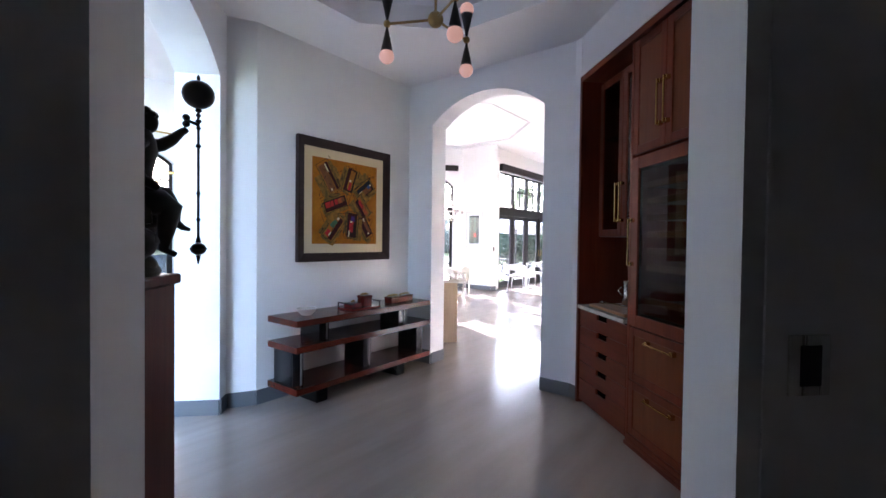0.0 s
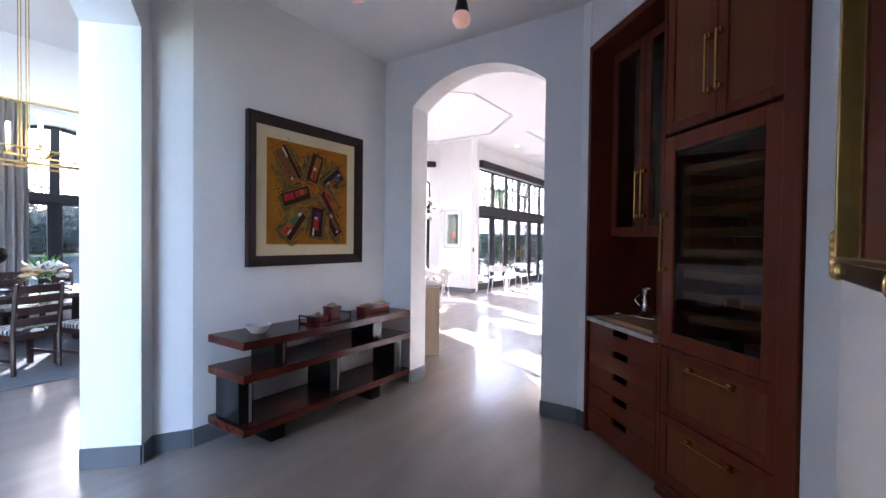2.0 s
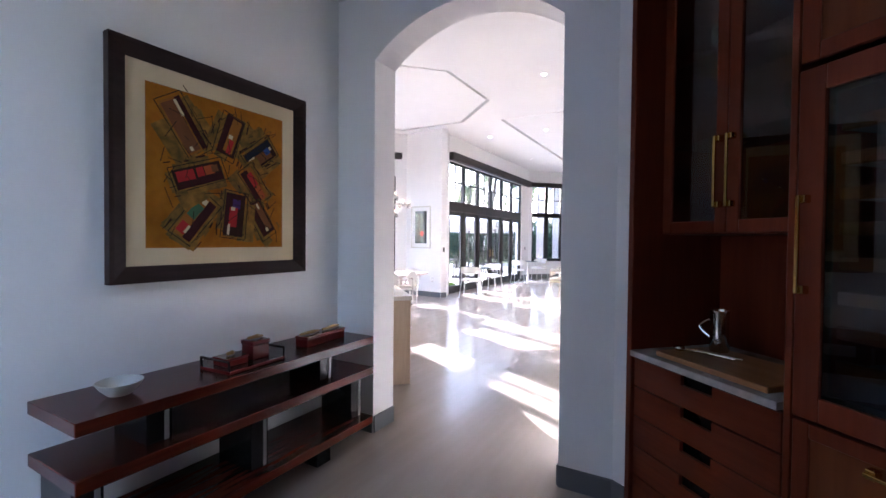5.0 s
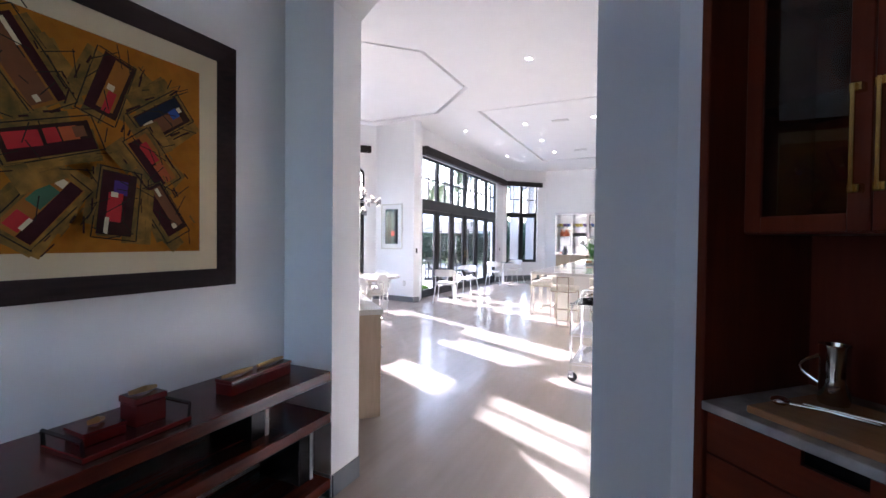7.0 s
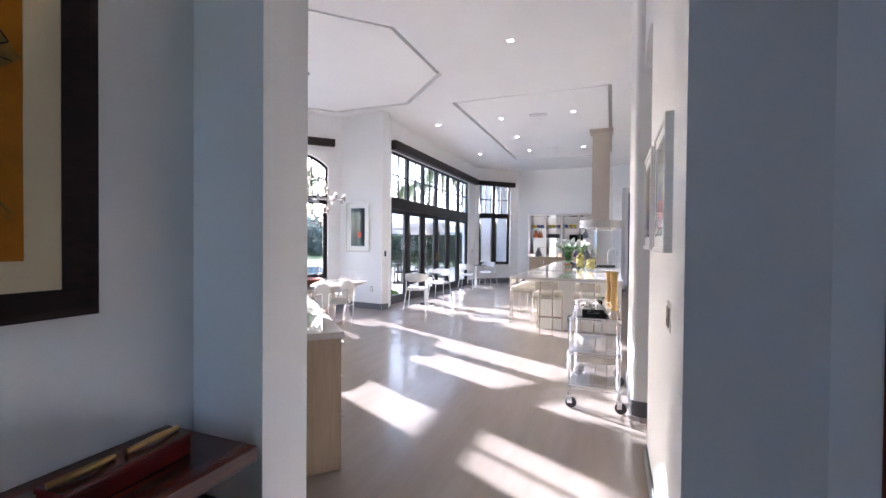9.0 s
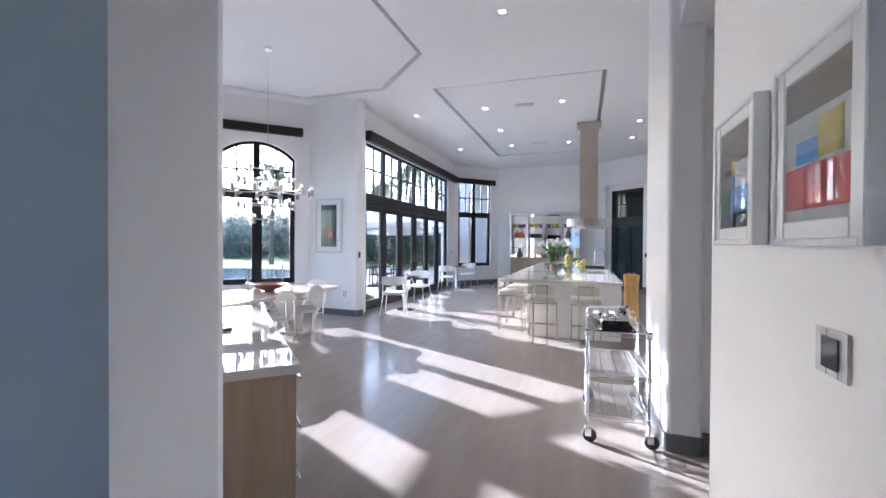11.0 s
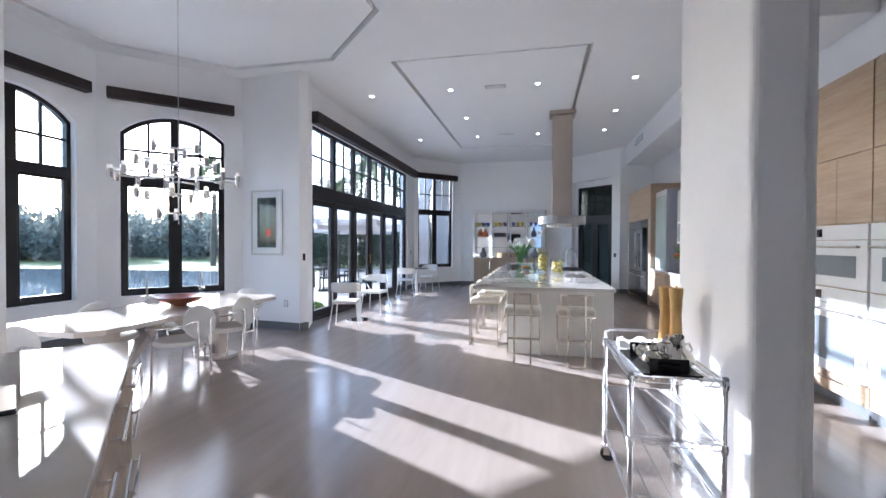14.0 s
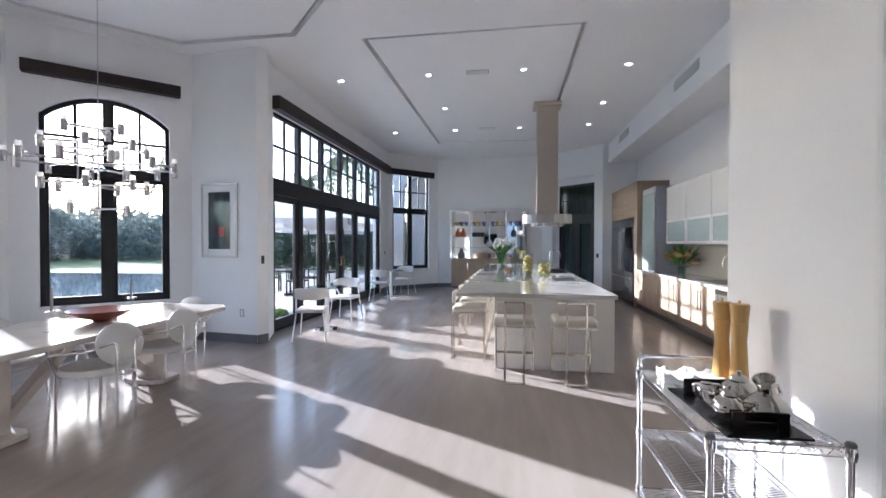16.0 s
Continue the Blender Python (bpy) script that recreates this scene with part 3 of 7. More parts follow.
def slider():
    """A run of six tall glass doors under transoms."""
    top = empty("door_1", m_sl, "run of tall dark-framed glass doors under gridded transoms", "glass door", kind="structure")
    y0, y1 = 0.05, 0.13
    u0, u1, head, tr = 0.02, 6.00, 3.70, (2.32, 2.60)
    bm = bmesh.new()
    block(u0, u1, y0, y1, 0.0, 0.05, 0.004, 1, bm)
    block(u0, u1, y0, y1, head - 0.06, head, 0.004, 1, bm)
    block(u0, u0 + 0.06, y0, y1, 0.05, head - 0.06, 0.004, 1, bm)
    block(u1 - 0.06, u1, y0, y1, 0.05, head - 0.06, 0.004, 1, bm)
    part("door_frame", bm, M_BLACK, top)
    part("transom_bar", block(u0 + 0.06, u1 - 0.06, y0 - 0.015, y1 + 0.01, tr[0], tr[1], 0.01), M_BLACK, top)
    n = 6
    w = (u1 - u0) / n
    for i in range(n):
        a, b = u0 + i * w, u0 + (i + 1) * w
        if i:
            part("post", block(a - 0.06, a + 0.06, y0 - 0.012, y1 + 0.008, 0.05, head - 0.06, 0.006), M_BLACK, top)
        leaf = part("door_leaf", block(a + 0.06, a + 0.15, y0 + 0.005, y1 - 0.01, 0.05, tr[0], 0.006), M_BLACK, top)
        part("stile", block(b - 0.15, b - 0.06, y0 + 0.005, y1 - 0.01, 0.05, tr[0], 0.006), M_BLACK, leaf)
        part("bottom_rail", block(a + 0.15, b - 0.15, y0 + 0.005, y1 - 0.01, 0.05, 0.20, 0.006), M_BLACK, leaf)
        part("top_rail", block(a + 0.15, b - 0.15, y0 + 0.005, y1 - 0.01, tr[0] - 0.11, tr[0], 0.006), M_BLACK, leaf)
        p = part("pane", block(a + 0.14, b - 0.14, y0 + 0.03, y0 + 0.036, 0.19, tr[0] - 0.1), M_GLASS, leaf)
        p.visible_shadow = False
        p = part("pane", block(a + 0.05, b - 0.05, y0 + 0.03, y0 + 0.036, tr[1] - 0.01, head - 0.05), M_GLASS, top)
        p.visible_shadow = False
        gb = bmesh.new()
        mid, zz = (a + b) / 2, (tr[1] + head) / 2
        block(mid - 0.020, mid + 0.020, y0 + 0.015, y1 - 0.03, tr[1], head - 0.06, 0, 1, gb)
        block(a + 0.06, mid - 0.020, y0 + 0.016, y1 - 0.031, zz - 0.020, zz + 0.020, 0, 1, gb)
        block(mid + 0.020, b - 0.06, y0 + 0.016, y1 - 0.031, zz - 0.020, zz + 0.020, 0, 1, gb)
        part("glazing_bars", gb, M_BLACK, top)
        if i in (2, 3):
            hx = b - 0.105 if i == 2 else a + 0.105
            hb = tube([(hx, y0 - 0.045, 0.98), (hx, y0 - 0.045, 1.20)], 0.009)
            tube([(hx, y0 + 0.01, 1.0), (hx, y0 - 0.045, 1.0)], 0.008, 8, hb)
            tube([(hx, y0 + 0.01, 1.18), (hx, y0 - 0.045, 1.18)], 0.008, 8, hb)
            part("door_handle", hb, M_BRASSD, leaf, "brass pull handle", True)


slider()


# Dark tint puts the dimness beyond the back door into the glass.
M_DIMPANE = glass("door_dim_pane", (0.34, 0.37, 0.37))


def back_door():
    """A pair of dark glazed doors with a gridded transom, deep in its recess."""
    top = empty("door_2", m_dr, "pair of dark-framed glazed doors under a gridded transom", "door", kind="structure")
    a, b, y0, y1 = 0.52, 1.88, 0.22, 0.30
    bm = bmesh.new()
    block(a, b, y0, y1, 3.28, 3.36, 0.004, 1, bm)
    block(a, a + 0.07, y0, y1, 0, 3.28, 0.004, 1, bm)
    block(b - 0.07, b, y0, y1, 0, 3.28, 0.004, 1, bm)
    part("door_frame", bm, M_BLACK, top)
    part("transom_bar", block(a + 0.07, b - 0.07, y0 - 0.01, y1, 2.24, 2.42, 0.006), M_BLACK, top)
    mid = (a + b) / 2
    for q0, q1 in ((a + 0.07, mid), (mid, b - 0.07)):
        leaf = part("door_leaf", block(q0, q0 + 0.11, y0, y1, 0.02, 2.24, 0.006), M_BLACK, top)
        part("stile", block(q1 - 0.11, q1, y0, y1, 0.02, 2.24, 0.006), M_BLACK, leaf)
        part("bottom_rail", block(q0 + 0.11, q1 - 0.11, y0, y1, 0.02, 0.26, 0.006), M_BLACK, leaf)
        part("top_rail", block(q0 + 0.11, q1 - 0.11, y0, y1, 2.12, 2.24, 0.006), M_BLACK, leaf)
        p = part("pane", block(q0 + 0.1, q1 - 0.1, y0 + 0.03, y0 + 0.036, 0.25, 2.13), M_DIMPANE, leaf)
        p.visible_shadow = False
    bars = bmesh.new()
    for k in range(1, 4):
        u = a + (b - a) * k / 4
        block(u - 0.016, u + 0.016, y0 + 0.02, y1 - 0.02, 2.42, 3.28, 0, 1, bars)
    block(a, b, y0 + 0.021, y1 - 0.021, 2.84, 2.87, 0, 1, bars)
    part("glazing_bars", bars, M_BLACK, top)
    p = part("pane", block(a + 0.06, b - 0.06, y0 + 0.03, y0 + 0.036, 2.41, 3.29), M_DIMPANE, top)
    p.visible_shadow = False


back_door()
tagged(obj("wall_recess_left", block(0.415, 0.52, 0.2, 0.3, 0, 3.55), M_WALL), "white plaster door reveal", "wall", kind="structure").matrix_world = m_dr
tagged(obj("wall_recess_right", block(1.88, 1.985, 0.2, 0.3, 0, 3.55), M_WALL), "white plaster door reveal", "wall", kind="structure").matrix_world = m_dr
tagged(obj("wall_recess_top", block(0.52, 1.88, 0.2, 0.3, 3.36, 3.55), M_WALL), "white plaster door reveal", "wall", kind="structure").matrix_world = m_dr

# ---- outside ----
M_GRASS = mat("mown_grass", (0.10, 0.13, 0.022), 0.9, vary=0.2, scale=30, mix_scale=0.4, bump=0.5, bump_scale=60, second=(0.13, 0.14, 0.03))
M_PAVE = mat("pale_patio_stone", (0.50, 0.47, 0.43), 0.6, vary=0.08, scale=6)
M_WATER = mat("pool_water", (0.13, 0.17, 0.19), 0.04, vary=0.03, bump=0.35, bump_scale=3.0)


def leafy(name, colour, other, scale=3.0):
    """Leaves: matt, and half the light that falls on them shines through."""
    m = mat(name, colour, 0.85, vary=0.25, scale=scale, mix_scale=scale * 0.2, second=other, spec=0.15)
    t = m.node_tree
    tl, mx = t.nodes.new("ShaderNodeBsdfTranslucent"), t.nodes.new("ShaderNodeMixShader")
    b = t.nodes["Principled BSDF"]
    t.links.new(b.inputs["Base Color"].links[0].from_socket, tl.inputs["Color"])
    mx.inputs[0].default_value = 0.5
    t.links.new(b.outputs[0], mx.inputs[1])
    t.links.new(tl.outputs[0], mx.inputs[2])
    t.links.new(mx.outputs[0], t.nodes["Material Output"].inputs[0])
    return m


# Distance haze is mixed into this leaf colour, so it is paler and greyer.
M_LEAF_HAZE = leafy("hazed_foliage", (0.175, 0.195, 0.165), (0.120, 0.138, 0.120), 0.6)
M_TRUNK = mat("tree_bark", (0.10, 0.08, 0.06), 0.9, vary=0.2)
M_SHRUB = leafy("shrub_leaves", (0.10, 0.18, 0.035), (0.06, 0.12, 0.02), 12)
M_PALM = leafy("palm_frond", (0.11, 0.13, 0.075), (0.07, 0.09, 0.04), 2)
M_CANVAS = mat("white_canvas", (0.66, 0.64, 0.62), 0.8, vary=0.04)
M_HEDGE = leafy("hedge_leaves", (0.065, 0.098, 0.065), (0.04, 0.065, 0.045), 8)
# White stucco, its colour lowered to keep the sky-lit walls from blowing out.
M_STUCCO = mat("dimmed_stucco", (0.30, 0.29, 0.28), 0.8, vary=0.04, scale=8, bump=0.2, bump_scale=70)
tagged(obj("ground", prism([(-900, -900), (900, -900), (900, 900), (-900, 900)], -0.6, -0.14), M_GRASS), "mown green lawn reaching to the trees", "ground", kind="structure")
tagged(obj("pavement", prism([(-13.0, 2.0), (-6.9, 9.0), (-6.9, 21.2), (-4.5, 21.2), (-4.5, 24.4), (-8.2, 30.0), (-15.0, 30.0), (-13.6, 22.0)], -0.3, -0.06), M_PAVE), "pale stone patio slabs outside the glass doors", "patio", kind="structure")
tagged(obj("water", prism([(-45.0, 2.0), (-13.0, 2.0), (-13.6, 22.0), (-14.2, 26.5), (-45.0, 24.6)], -0.25, -0.10), M_WATER), "still pool water reflecting the sky", "pool", kind="structure")


def foliage(name, spots, size, n, seed, material, label, category):
    """A mass of leaf clumps: many small bent leaf cards round each spot, with gaps between."""
    rng = np.random.default_rng(seed)
    verts, faces = [], []
    for cx, cy, cz, rx, ry, rz in spots:
        p = rng.normal(size=(n, 3))
        p /= np.linalg.norm(p, axis=1)[:, None]
        p *= (0.55 + 0.5 * rng.random((n, 1)))
        p = p * (rx, ry, rz) + (cx, cy, cz)
        for q in p:
            a, b = rng.normal(size=3), rng.normal(size=3)
            a /= np.linalg.norm(a)
            b -= a * (a @ b)
            b /= np.linalg.norm(b)
            s = size * (0.6 + 0.8 * rng.random())
            k = len(verts)
            verts += [tuple(q - a * s), tuple(q + b * s * 0.5), tuple(q + a * s), tuple(q - b * s * 0.5 + np.cross(a, b) * s * 0.3)]
            faces += [(k, k + 1, k + 2), (k, k + 2, k + 3)]
    me = bpy.data.meshes.new(name)
    me.from_pydata(verts, [], faces)
    ob = obj(name, me, material)
    return tagged(ob, label, category, kind="stuff")


rng = random.Random(4)
spots = []
for i in range(170):
    a = radians(-125 + 160 * i / 169 + rng.uniform(-1, 1))
    d = rng.uniform(46, 70)
    h = rng.uniform(2.2, 4.8) + (1.5 if i % 9 == 0 else 0.0)
    spots.append((-6 + d * math.sin(a), 8 + d * math.cos(a), h * 0.5, rng.uniform(1.8, 4.2), rng.uniform(1.8, 4.2), h * 0.62))
foliage("far_trees", spots, 0.29, 1100, 7, M_LEAF_HAZE, "green tree line beyond the lawn, its haze mixed into the leaf colour", "trees")
foliage("hedge", [(-26.0 + i * 0.95, 40.0 + i * 0.15, 1.6, 0.8, 0.8, 1.75) for i in range(19)], 0.14, 1100, 9, M_HEDGE, "tall clipped dark green hedge across the lawn", "hedge")
foliage("hedge", [(-16.5 + i * 0.6, 29.5 + i * 0.1, 1.1, 0.55, 0.55, 1.3) for i in range(14)], 0.10, 800, 10, M_HEDGE, "dark green clipped hedge behind the patio", "hedge")
foliage("planting", [(-9.0 + i * 0.32, 14.75 - i * 0.12, -0.02, 0.28, 0.24, 0.16) for i in range(5)], 0.05, 420, 12, M_SHRUB, "low bright green planting outside the glass doors", "plants")


def palm(x, y, h, seed):
    """A slim palm: a leaning ringed trunk and arching fronds with many narrow leaflets."""
    top = empty("palm_tree", pose(x, y, -0.14), "tall slim palm tree with arching fronds", "palm", "palms beyond the patio")
    r = random.Random(seed)
    lx, ly = r.uniform(-0.5, 0.5), r.uniform(-0.5, 0.5)
    n = 9
    part("trunk", tube([(lx * (k / n) ** 2, ly * (k / n) ** 2, h * k / n) for k in range(n + 1)], [0.19 - 0.08 * k / n for k in range(n + 1)], 10), M_TRUNK, top, smooth=True)
    bm = bmesh.new()
    for f in range(20):
        a, up, ln = f * 2.399 + r.uniform(-0.2, 0.2), r.uniform(-0.3, 1.1), r.uniform(1.7, 2.5)
        d = Vector((math.cos(a), math.sin(a), 0))
        side = Vector((-d.y, d.x, 0))
        p = Vector((lx, ly, h))
        m = 14
        for k in range(m):
            q = (k + 1) / m
            nxt = Vector((lx, ly, h)) + d * ln * q + Vector((0, 0, ln * (up * q - 1.15 * q * q)))
            for sg in (-1, 1):
                tip = nxt + side * sg * 0.5 * math.sin(0.35 + 2.5 * q) + d * 0.22 + Vector((0, 0, -0.22))
                bm.faces.new([bm.verts.new(v) for v in (p, nxt, tip)])
            p = nxt
    part("crown", bm, M_PALM, top)


for px_, py_, ph_, ps_ in ((-16.3, 33.2, 5.9, 1), (-13.9, 31.6, 7.0, 2), (-10.4, 33.0, 6.8, 4), (-25.0, 31.5, 7.2, 5)):
    palm(px_, py_, ph_, ps_)


def umbrella(x, y, size=3.4, base=2.25, peak=3.0):
    top = empty("patio_umbrella", pose(x, y, -0.06, 0, 0, 12), "large white canvas patio umbrella on a dark pole", "umbrella", "patio umbrellas")
    bm = bmesh.new()
    h = size / 2
    rim = []
    for i in range(16):
        a = 2 * math.pi * i / 16
        k = h / max(abs(math.cos(a)), abs(math.sin(a)))
        rim.append((k * math.cos(a), k * math.sin(a)))
    for z in (0.0, -0.02):
        c = bm.verts.new((0, 0, peak + z))
        inner = [bm.verts.new((x0 * 0.5, y0 * 0.5, base + (peak - base) * 0.55 + z)) for x0, y0 in rim]
        outer = [bm.verts.new((x0, y0, base + z)) for x0, y0 in rim]
        low = [bm.verts.new((x0, y0, base - 0.16 + z)) for x0, y0 in rim]
        for i in range(16):
            j = (i + 1) % 16
            bm.faces.new((c, inner[i], inner[j]))
            bm.faces.new((inner[i], outer[i], outer[j], inner[j]))
            bm.faces.new((outer[i], low[i], low[j], outer[j]))
    part("canopy", bm, M_CANVAS, top)
    part("pole", tube([(0, 0, 0.0), (0, 0, peak + 0.12)], 0.035), M_BLACK, top, smooth=True)
    part("base_plate", block(-0.4, 0.4, -0.4, 0.4, 0.0, 0.07, 0.01), M_BLACK, top)
    for i in range(0, 16, 2):
        part("rib", tube([(rim[i][0] * 0.97, rim[i][1] * 0.97, base - 0.03), (0, 0, peak - 0.05)], 0.012, 6), M_BLACK, top)
    return top


for ux, uy in ((-9.3, 18.4), (-9.3, 21.8), (-11.9, 24.2), (-12.6, 27.8)):
    umbrella(ux, uy)


def patio_chair(x, y, turn):
    top = empty("patio_chair", pose(x, y, -0.06, 0, 0, turn), "dark metal patio chair on the stone terrace", "chair", "patio chairs")
    part("seat", block(-0.24, 0.24, -0.24, 0.24, 0.42, 0.47, 0.01), M_BLACK, top)
    bm = bmesh.new()
    for i in range(6):
        block(-0.22 + i * 0.083, -0.195 + i * 0.083, 0.22, 0.245, 0.47, 0.86, 0, 1, bm)
    block(-0.25, 0.25, 0.215, 0.25, 0.86, 0.90, 0, 1, bm)
    part("backrest", bm, M_BLACK, top)
    for sx in (-0.22, 0.22):
        for sy in (-0.22, 0.22):
            part("leg", block(sx - 0.018, sx + 0.018, sy - 0.018, sy + 0.018, 0, 0.42), M_BLACK, top)
    return top


for px, py, tr in ((-9.4, 15.4, 20), (-10.4, 16.1, 200), (-9.2, 18.0, 80), (-10.6, 18.9, 250), (-9.9, 21.2, 10)):
    patio_chair(px, py, tr)


def patio_table(x, y):
    top = empty("patio_table", pose(x, y, -0.06), "dark metal patio table on the stone terrace", "table", "patio tables")
    part("tabletop", block(-0.5, 0.5, -0.5, 0.5, 0.70, 0.74, 0.01), M_BLACK, top)
    for sx in (-0.44, 0.44):
        for sy in (-0.44, 0.44):
            part("leg", block(sx - 0.02, sx + 0.02, sy - 0.02, sy + 0.02, 0, 0.70), M_BLACK, top)


patio_table(-9.9, 15.8)
patio_table(-9.9, 18.5)


# white stucco loggia across the end of the patio
wall("wall_loggia", (-8.07, 24.5), (6.0, 24.5), 5.2, 0.35, holes=[(0.45, 2.05, 0.0, 3.9, 0.5), (2.6, 4.2, 0.0, 3.9, 0.5)], label="white stucco outside wall with arched openings", base=False, z0=-0.14)
wall("wall_loggia_back", (-8.07, 27.6), (6.0, 27.6), 5.2, 0.3, label="white stucco wall behind the arches", base=False, z0=-0.14)
# Unseen roof added to shade the space behind the arches.
tagged(obj("roof", prism([(-8.3, 24.3), (6.2, 24.3), (6.2, 28.1), (-8.3, 28.1)], 5.2, 5.5), M_WALL), "unseen flat white roof added to shade the loggia", "roof", kind="structure")

# Walls and roof added out of view to darken what the back door shows.
wall("wall_door_shade", (-4.6, 21.1), (-4.6, 24.45), 4.6, 0.2, holes=[(1.4, 2.6, 0.0, 2.4, 0.2)], label="unseen stucco wall added to darken the outside behind the back door", base=False, z0=-0.14)
wall("wall_door_shade_end", (6.0, 24.45), (6.0, 18.0), 4.6, 0.2, label="unseen stucco wall added to darken the outside behind the back door", base=False, z0=-0.14)
tagged(obj("roof_door_shade", prism([(-4.8, 21.05), (-1.9, 21.1), (-0.2, 19.6), (1.0, 19.6), (1.0, 18.0), (6.2, 18.0), (6.2, 24.5), (-4.8, 24.5)], 4.62, 4.8), M_STUCCO), "unseen flat roof added to keep light from the back door", "roof", kind="structure")
for wn_ in ("wall_loggia", "wall_loggia_back", "wall_door_shade", "wall_door_shade_end", "roof"):
    bpy.data.objects[wn_].data.materials[0] = M_STUCCO


# ---- things: hall ----
def pull(u, z0, z1, y=0.0, horizontal=False, out=0.035, w=0.012):
    """A flat brass bar pull with squared ends; horizontal: z0 and z1 are its ends along u, u its height."""
    bm = bmesh.new()
    if horizontal:
        block(z0, z1, y - out - w, y - out, u - w / 2, u + w / 2, 0.002, 1, bm)
        for q in (z0 + 0.012, z1 - 0.012):
            block(q - 0.014, q + 0.014, y - out, y, u - 0.016, u + 0.016, 0.003, 1, bm)
    else:
        block(u - w / 2, u + w / 2, y - out - w, y - out, z0, z1, 0.002, 1, bm)
        for q in (z0 + 0.012, z1 - 0.012):
            block(u - 0.016, u + 0.016, y - out, y, q - 0.014, q + 0.014, 0.003, 1, bm)
    return bm


def panel_door(name, parent, u0, u1, z0, z1, y=0.0, rail=0.065, inset=None, glass_in=None, thick=0.022):
    """A framed door: stiles and rails round a sunk panel or a pane."""
    bm = bmesh.new()
    block(u0, u0 + rail, y, y + thick, z0, z1, 0.003, 1, bm)
    block(u1 - rail, u1, y, y + thick, z0, z1, 0.003, 1, bm)
    block(u0 + rail, u1 - rail, y, y + thick, z0, z0 + rail, 0.003, 1, bm)
    block(u0 + rail, u1 - rail, y, y + thick, z1 - rail, z1, 0.003, 1, bm)
    door = part(name, bm, M_MAHOG, parent)
    if glass_in:
        part("pane", block(u0 + rail - 0.004, u1 - rail + 0.004, y + 0.010, y + 0.014, z0 + rail - 0.004, z1 - rail + 0.004), glass_in, door)
    else:
        part("panel", block(u0 + rail - 0.004, u1 - rail + 0.004, y + 0.010, y + 0.020, z0 + rail - 0.004, z1 - rail + 0.004, 0.002), inset or M_INSET, door)
    return door


def hall_cabinet():
    top = empty("built_in_cabinet", m_cab, "tall built-in mahogany bar cabinet with brass pulls and wine cooler", "cabinet")
    D = 0.60
    part("side_panel", block(0.012, 0.05, -0.02, D, 0.0, 3.01, 0.004), M_MAHOG, top)
    part("divider", block(0.84, 0.865, 0.0, D, 0.0, 2.954, 0.002), M_MAHOG, top)
    part("side_panel", block(1.615, 1.705, -0.02, D, 0.0, 3.01, 0.004), M_MAHOG, top)
    part("top_panel", block(0.05, 1.615, -0.02, D, 2.955, 3.01, 0.004), M_MAHOGH, top)
    part("back_panel", block(0.05, 1.615, D - 0.02, D, 0.0, 2.954), M_MAHOG, top)
    bm = bmesh.new()
    for k, (o, z) in enumerate(((0.0, 0.075), (0.012, 0.050), (0.024, 0.025))):
        block(0.865, 1.615, -0.005 - o, 0.02, z - 0.05 if z > 0.05 else 0.0, z, 0.003, 1, bm)
    part("plinth", bm, M_MAHOGH, top)
    # drawers with cut-out grips
    zs = [0.87, 0.715, 0.555, 0.395, 0.235, 0.03]
    for hi, lo in zip(zs, zs[1:]):
        c = 0.455
        bm = block(0.055, c - 0.085, 0.0, 0.02, lo + 0.004, hi - 0.004)
        block(c + 0.085, 0.835, 0.0, 0.02, lo + 0.004, hi - 0.004, 0, 1, bm)
        block(c - 0.085, c + 0.085, 0.0, 0.02, lo + 0.004, hi - 0.050, 0, 1, bm)
        bmesh.ops.remove_doubles(bm, verts=bm.verts[:], dist=1e-5)
        part("drawer", bm, M_MAHOGH, top)
    # Black box behind the fronts gives the cut-out grips their dark shade.
    part("grip_shade_box", block(0.055, 0.835, 0.06, D - 0.03, 0.03, 0.87), M_LACQ, top)
    part("stone_top", block(0.052, 0.838, -0.03, D - 0.02, 0.88, 0.912, 0.003), M_MARBLEG, top, "grey veined marble counter slab")
    # set-back glazed wall unit
    part("shelf", block(0.05, 0.84, 0.18, D - 0.02, 1.535, 1.56, 0.002), M_MAHOGH, top)
    for z in (2.0, 2.42):
        part("shelf", block(0.06, 0.83, 0.22, D - 0.03, z, z + 0.012), M_GLASSG, top, "clear glass shelf")
    for u0, u1, hu in ((0.06, 0.444, 0.415), (0.448, 0.832, 0.478)):
        d = panel_door("door", top, u0, u1, 1.54, 2.93, 0.16, 0.06, glass_in=M_GLASSD)
        part("handle", pull(hu, 1.66, 1.99, 0.16), M_BRASS, d, "polished brass bar pull")
    # upper doors, wine cooler and lower drawers
    for u0, u1, hu in ((0.872, 1.238, 1.205), (1.242, 1.608, 1.275)):
        d = panel_door("door", top, u0, u1, 2.125, 2.945, 0.0, 0.06)
        part("handle", pull(hu, 2.26, 2.56), M_BRASS, d, "polished brass bar pull")
    d = panel_door("cooler_door", top, 0.872, 1.608, 0.88, 2.10, -0.004, 0.085, glass_in=M_GLASSD)
    part("gasket", _frame(0.957, 1.523, 0.965, 2.015, 0.02, 0.012, 0.02), M_BLACKP, d)
    part("handle", pull(0.905, 1.32, 1.66, -0.004), M_BRASS, d, "polished brass bar pull")
    for i in range(8):
        z = 1.05 + i * 0.118
        part("rack", block(0.965, 1.515, 0.06, 0.085, z, z + 0.045, 0.003), M_OAKD, top, "wine rack front of warm wood")
        part("rack_shelf", block(0.965, 1.515, 0.085, D - 0.05, z + 0.004, z + 0.014), M_BLACKP, top)
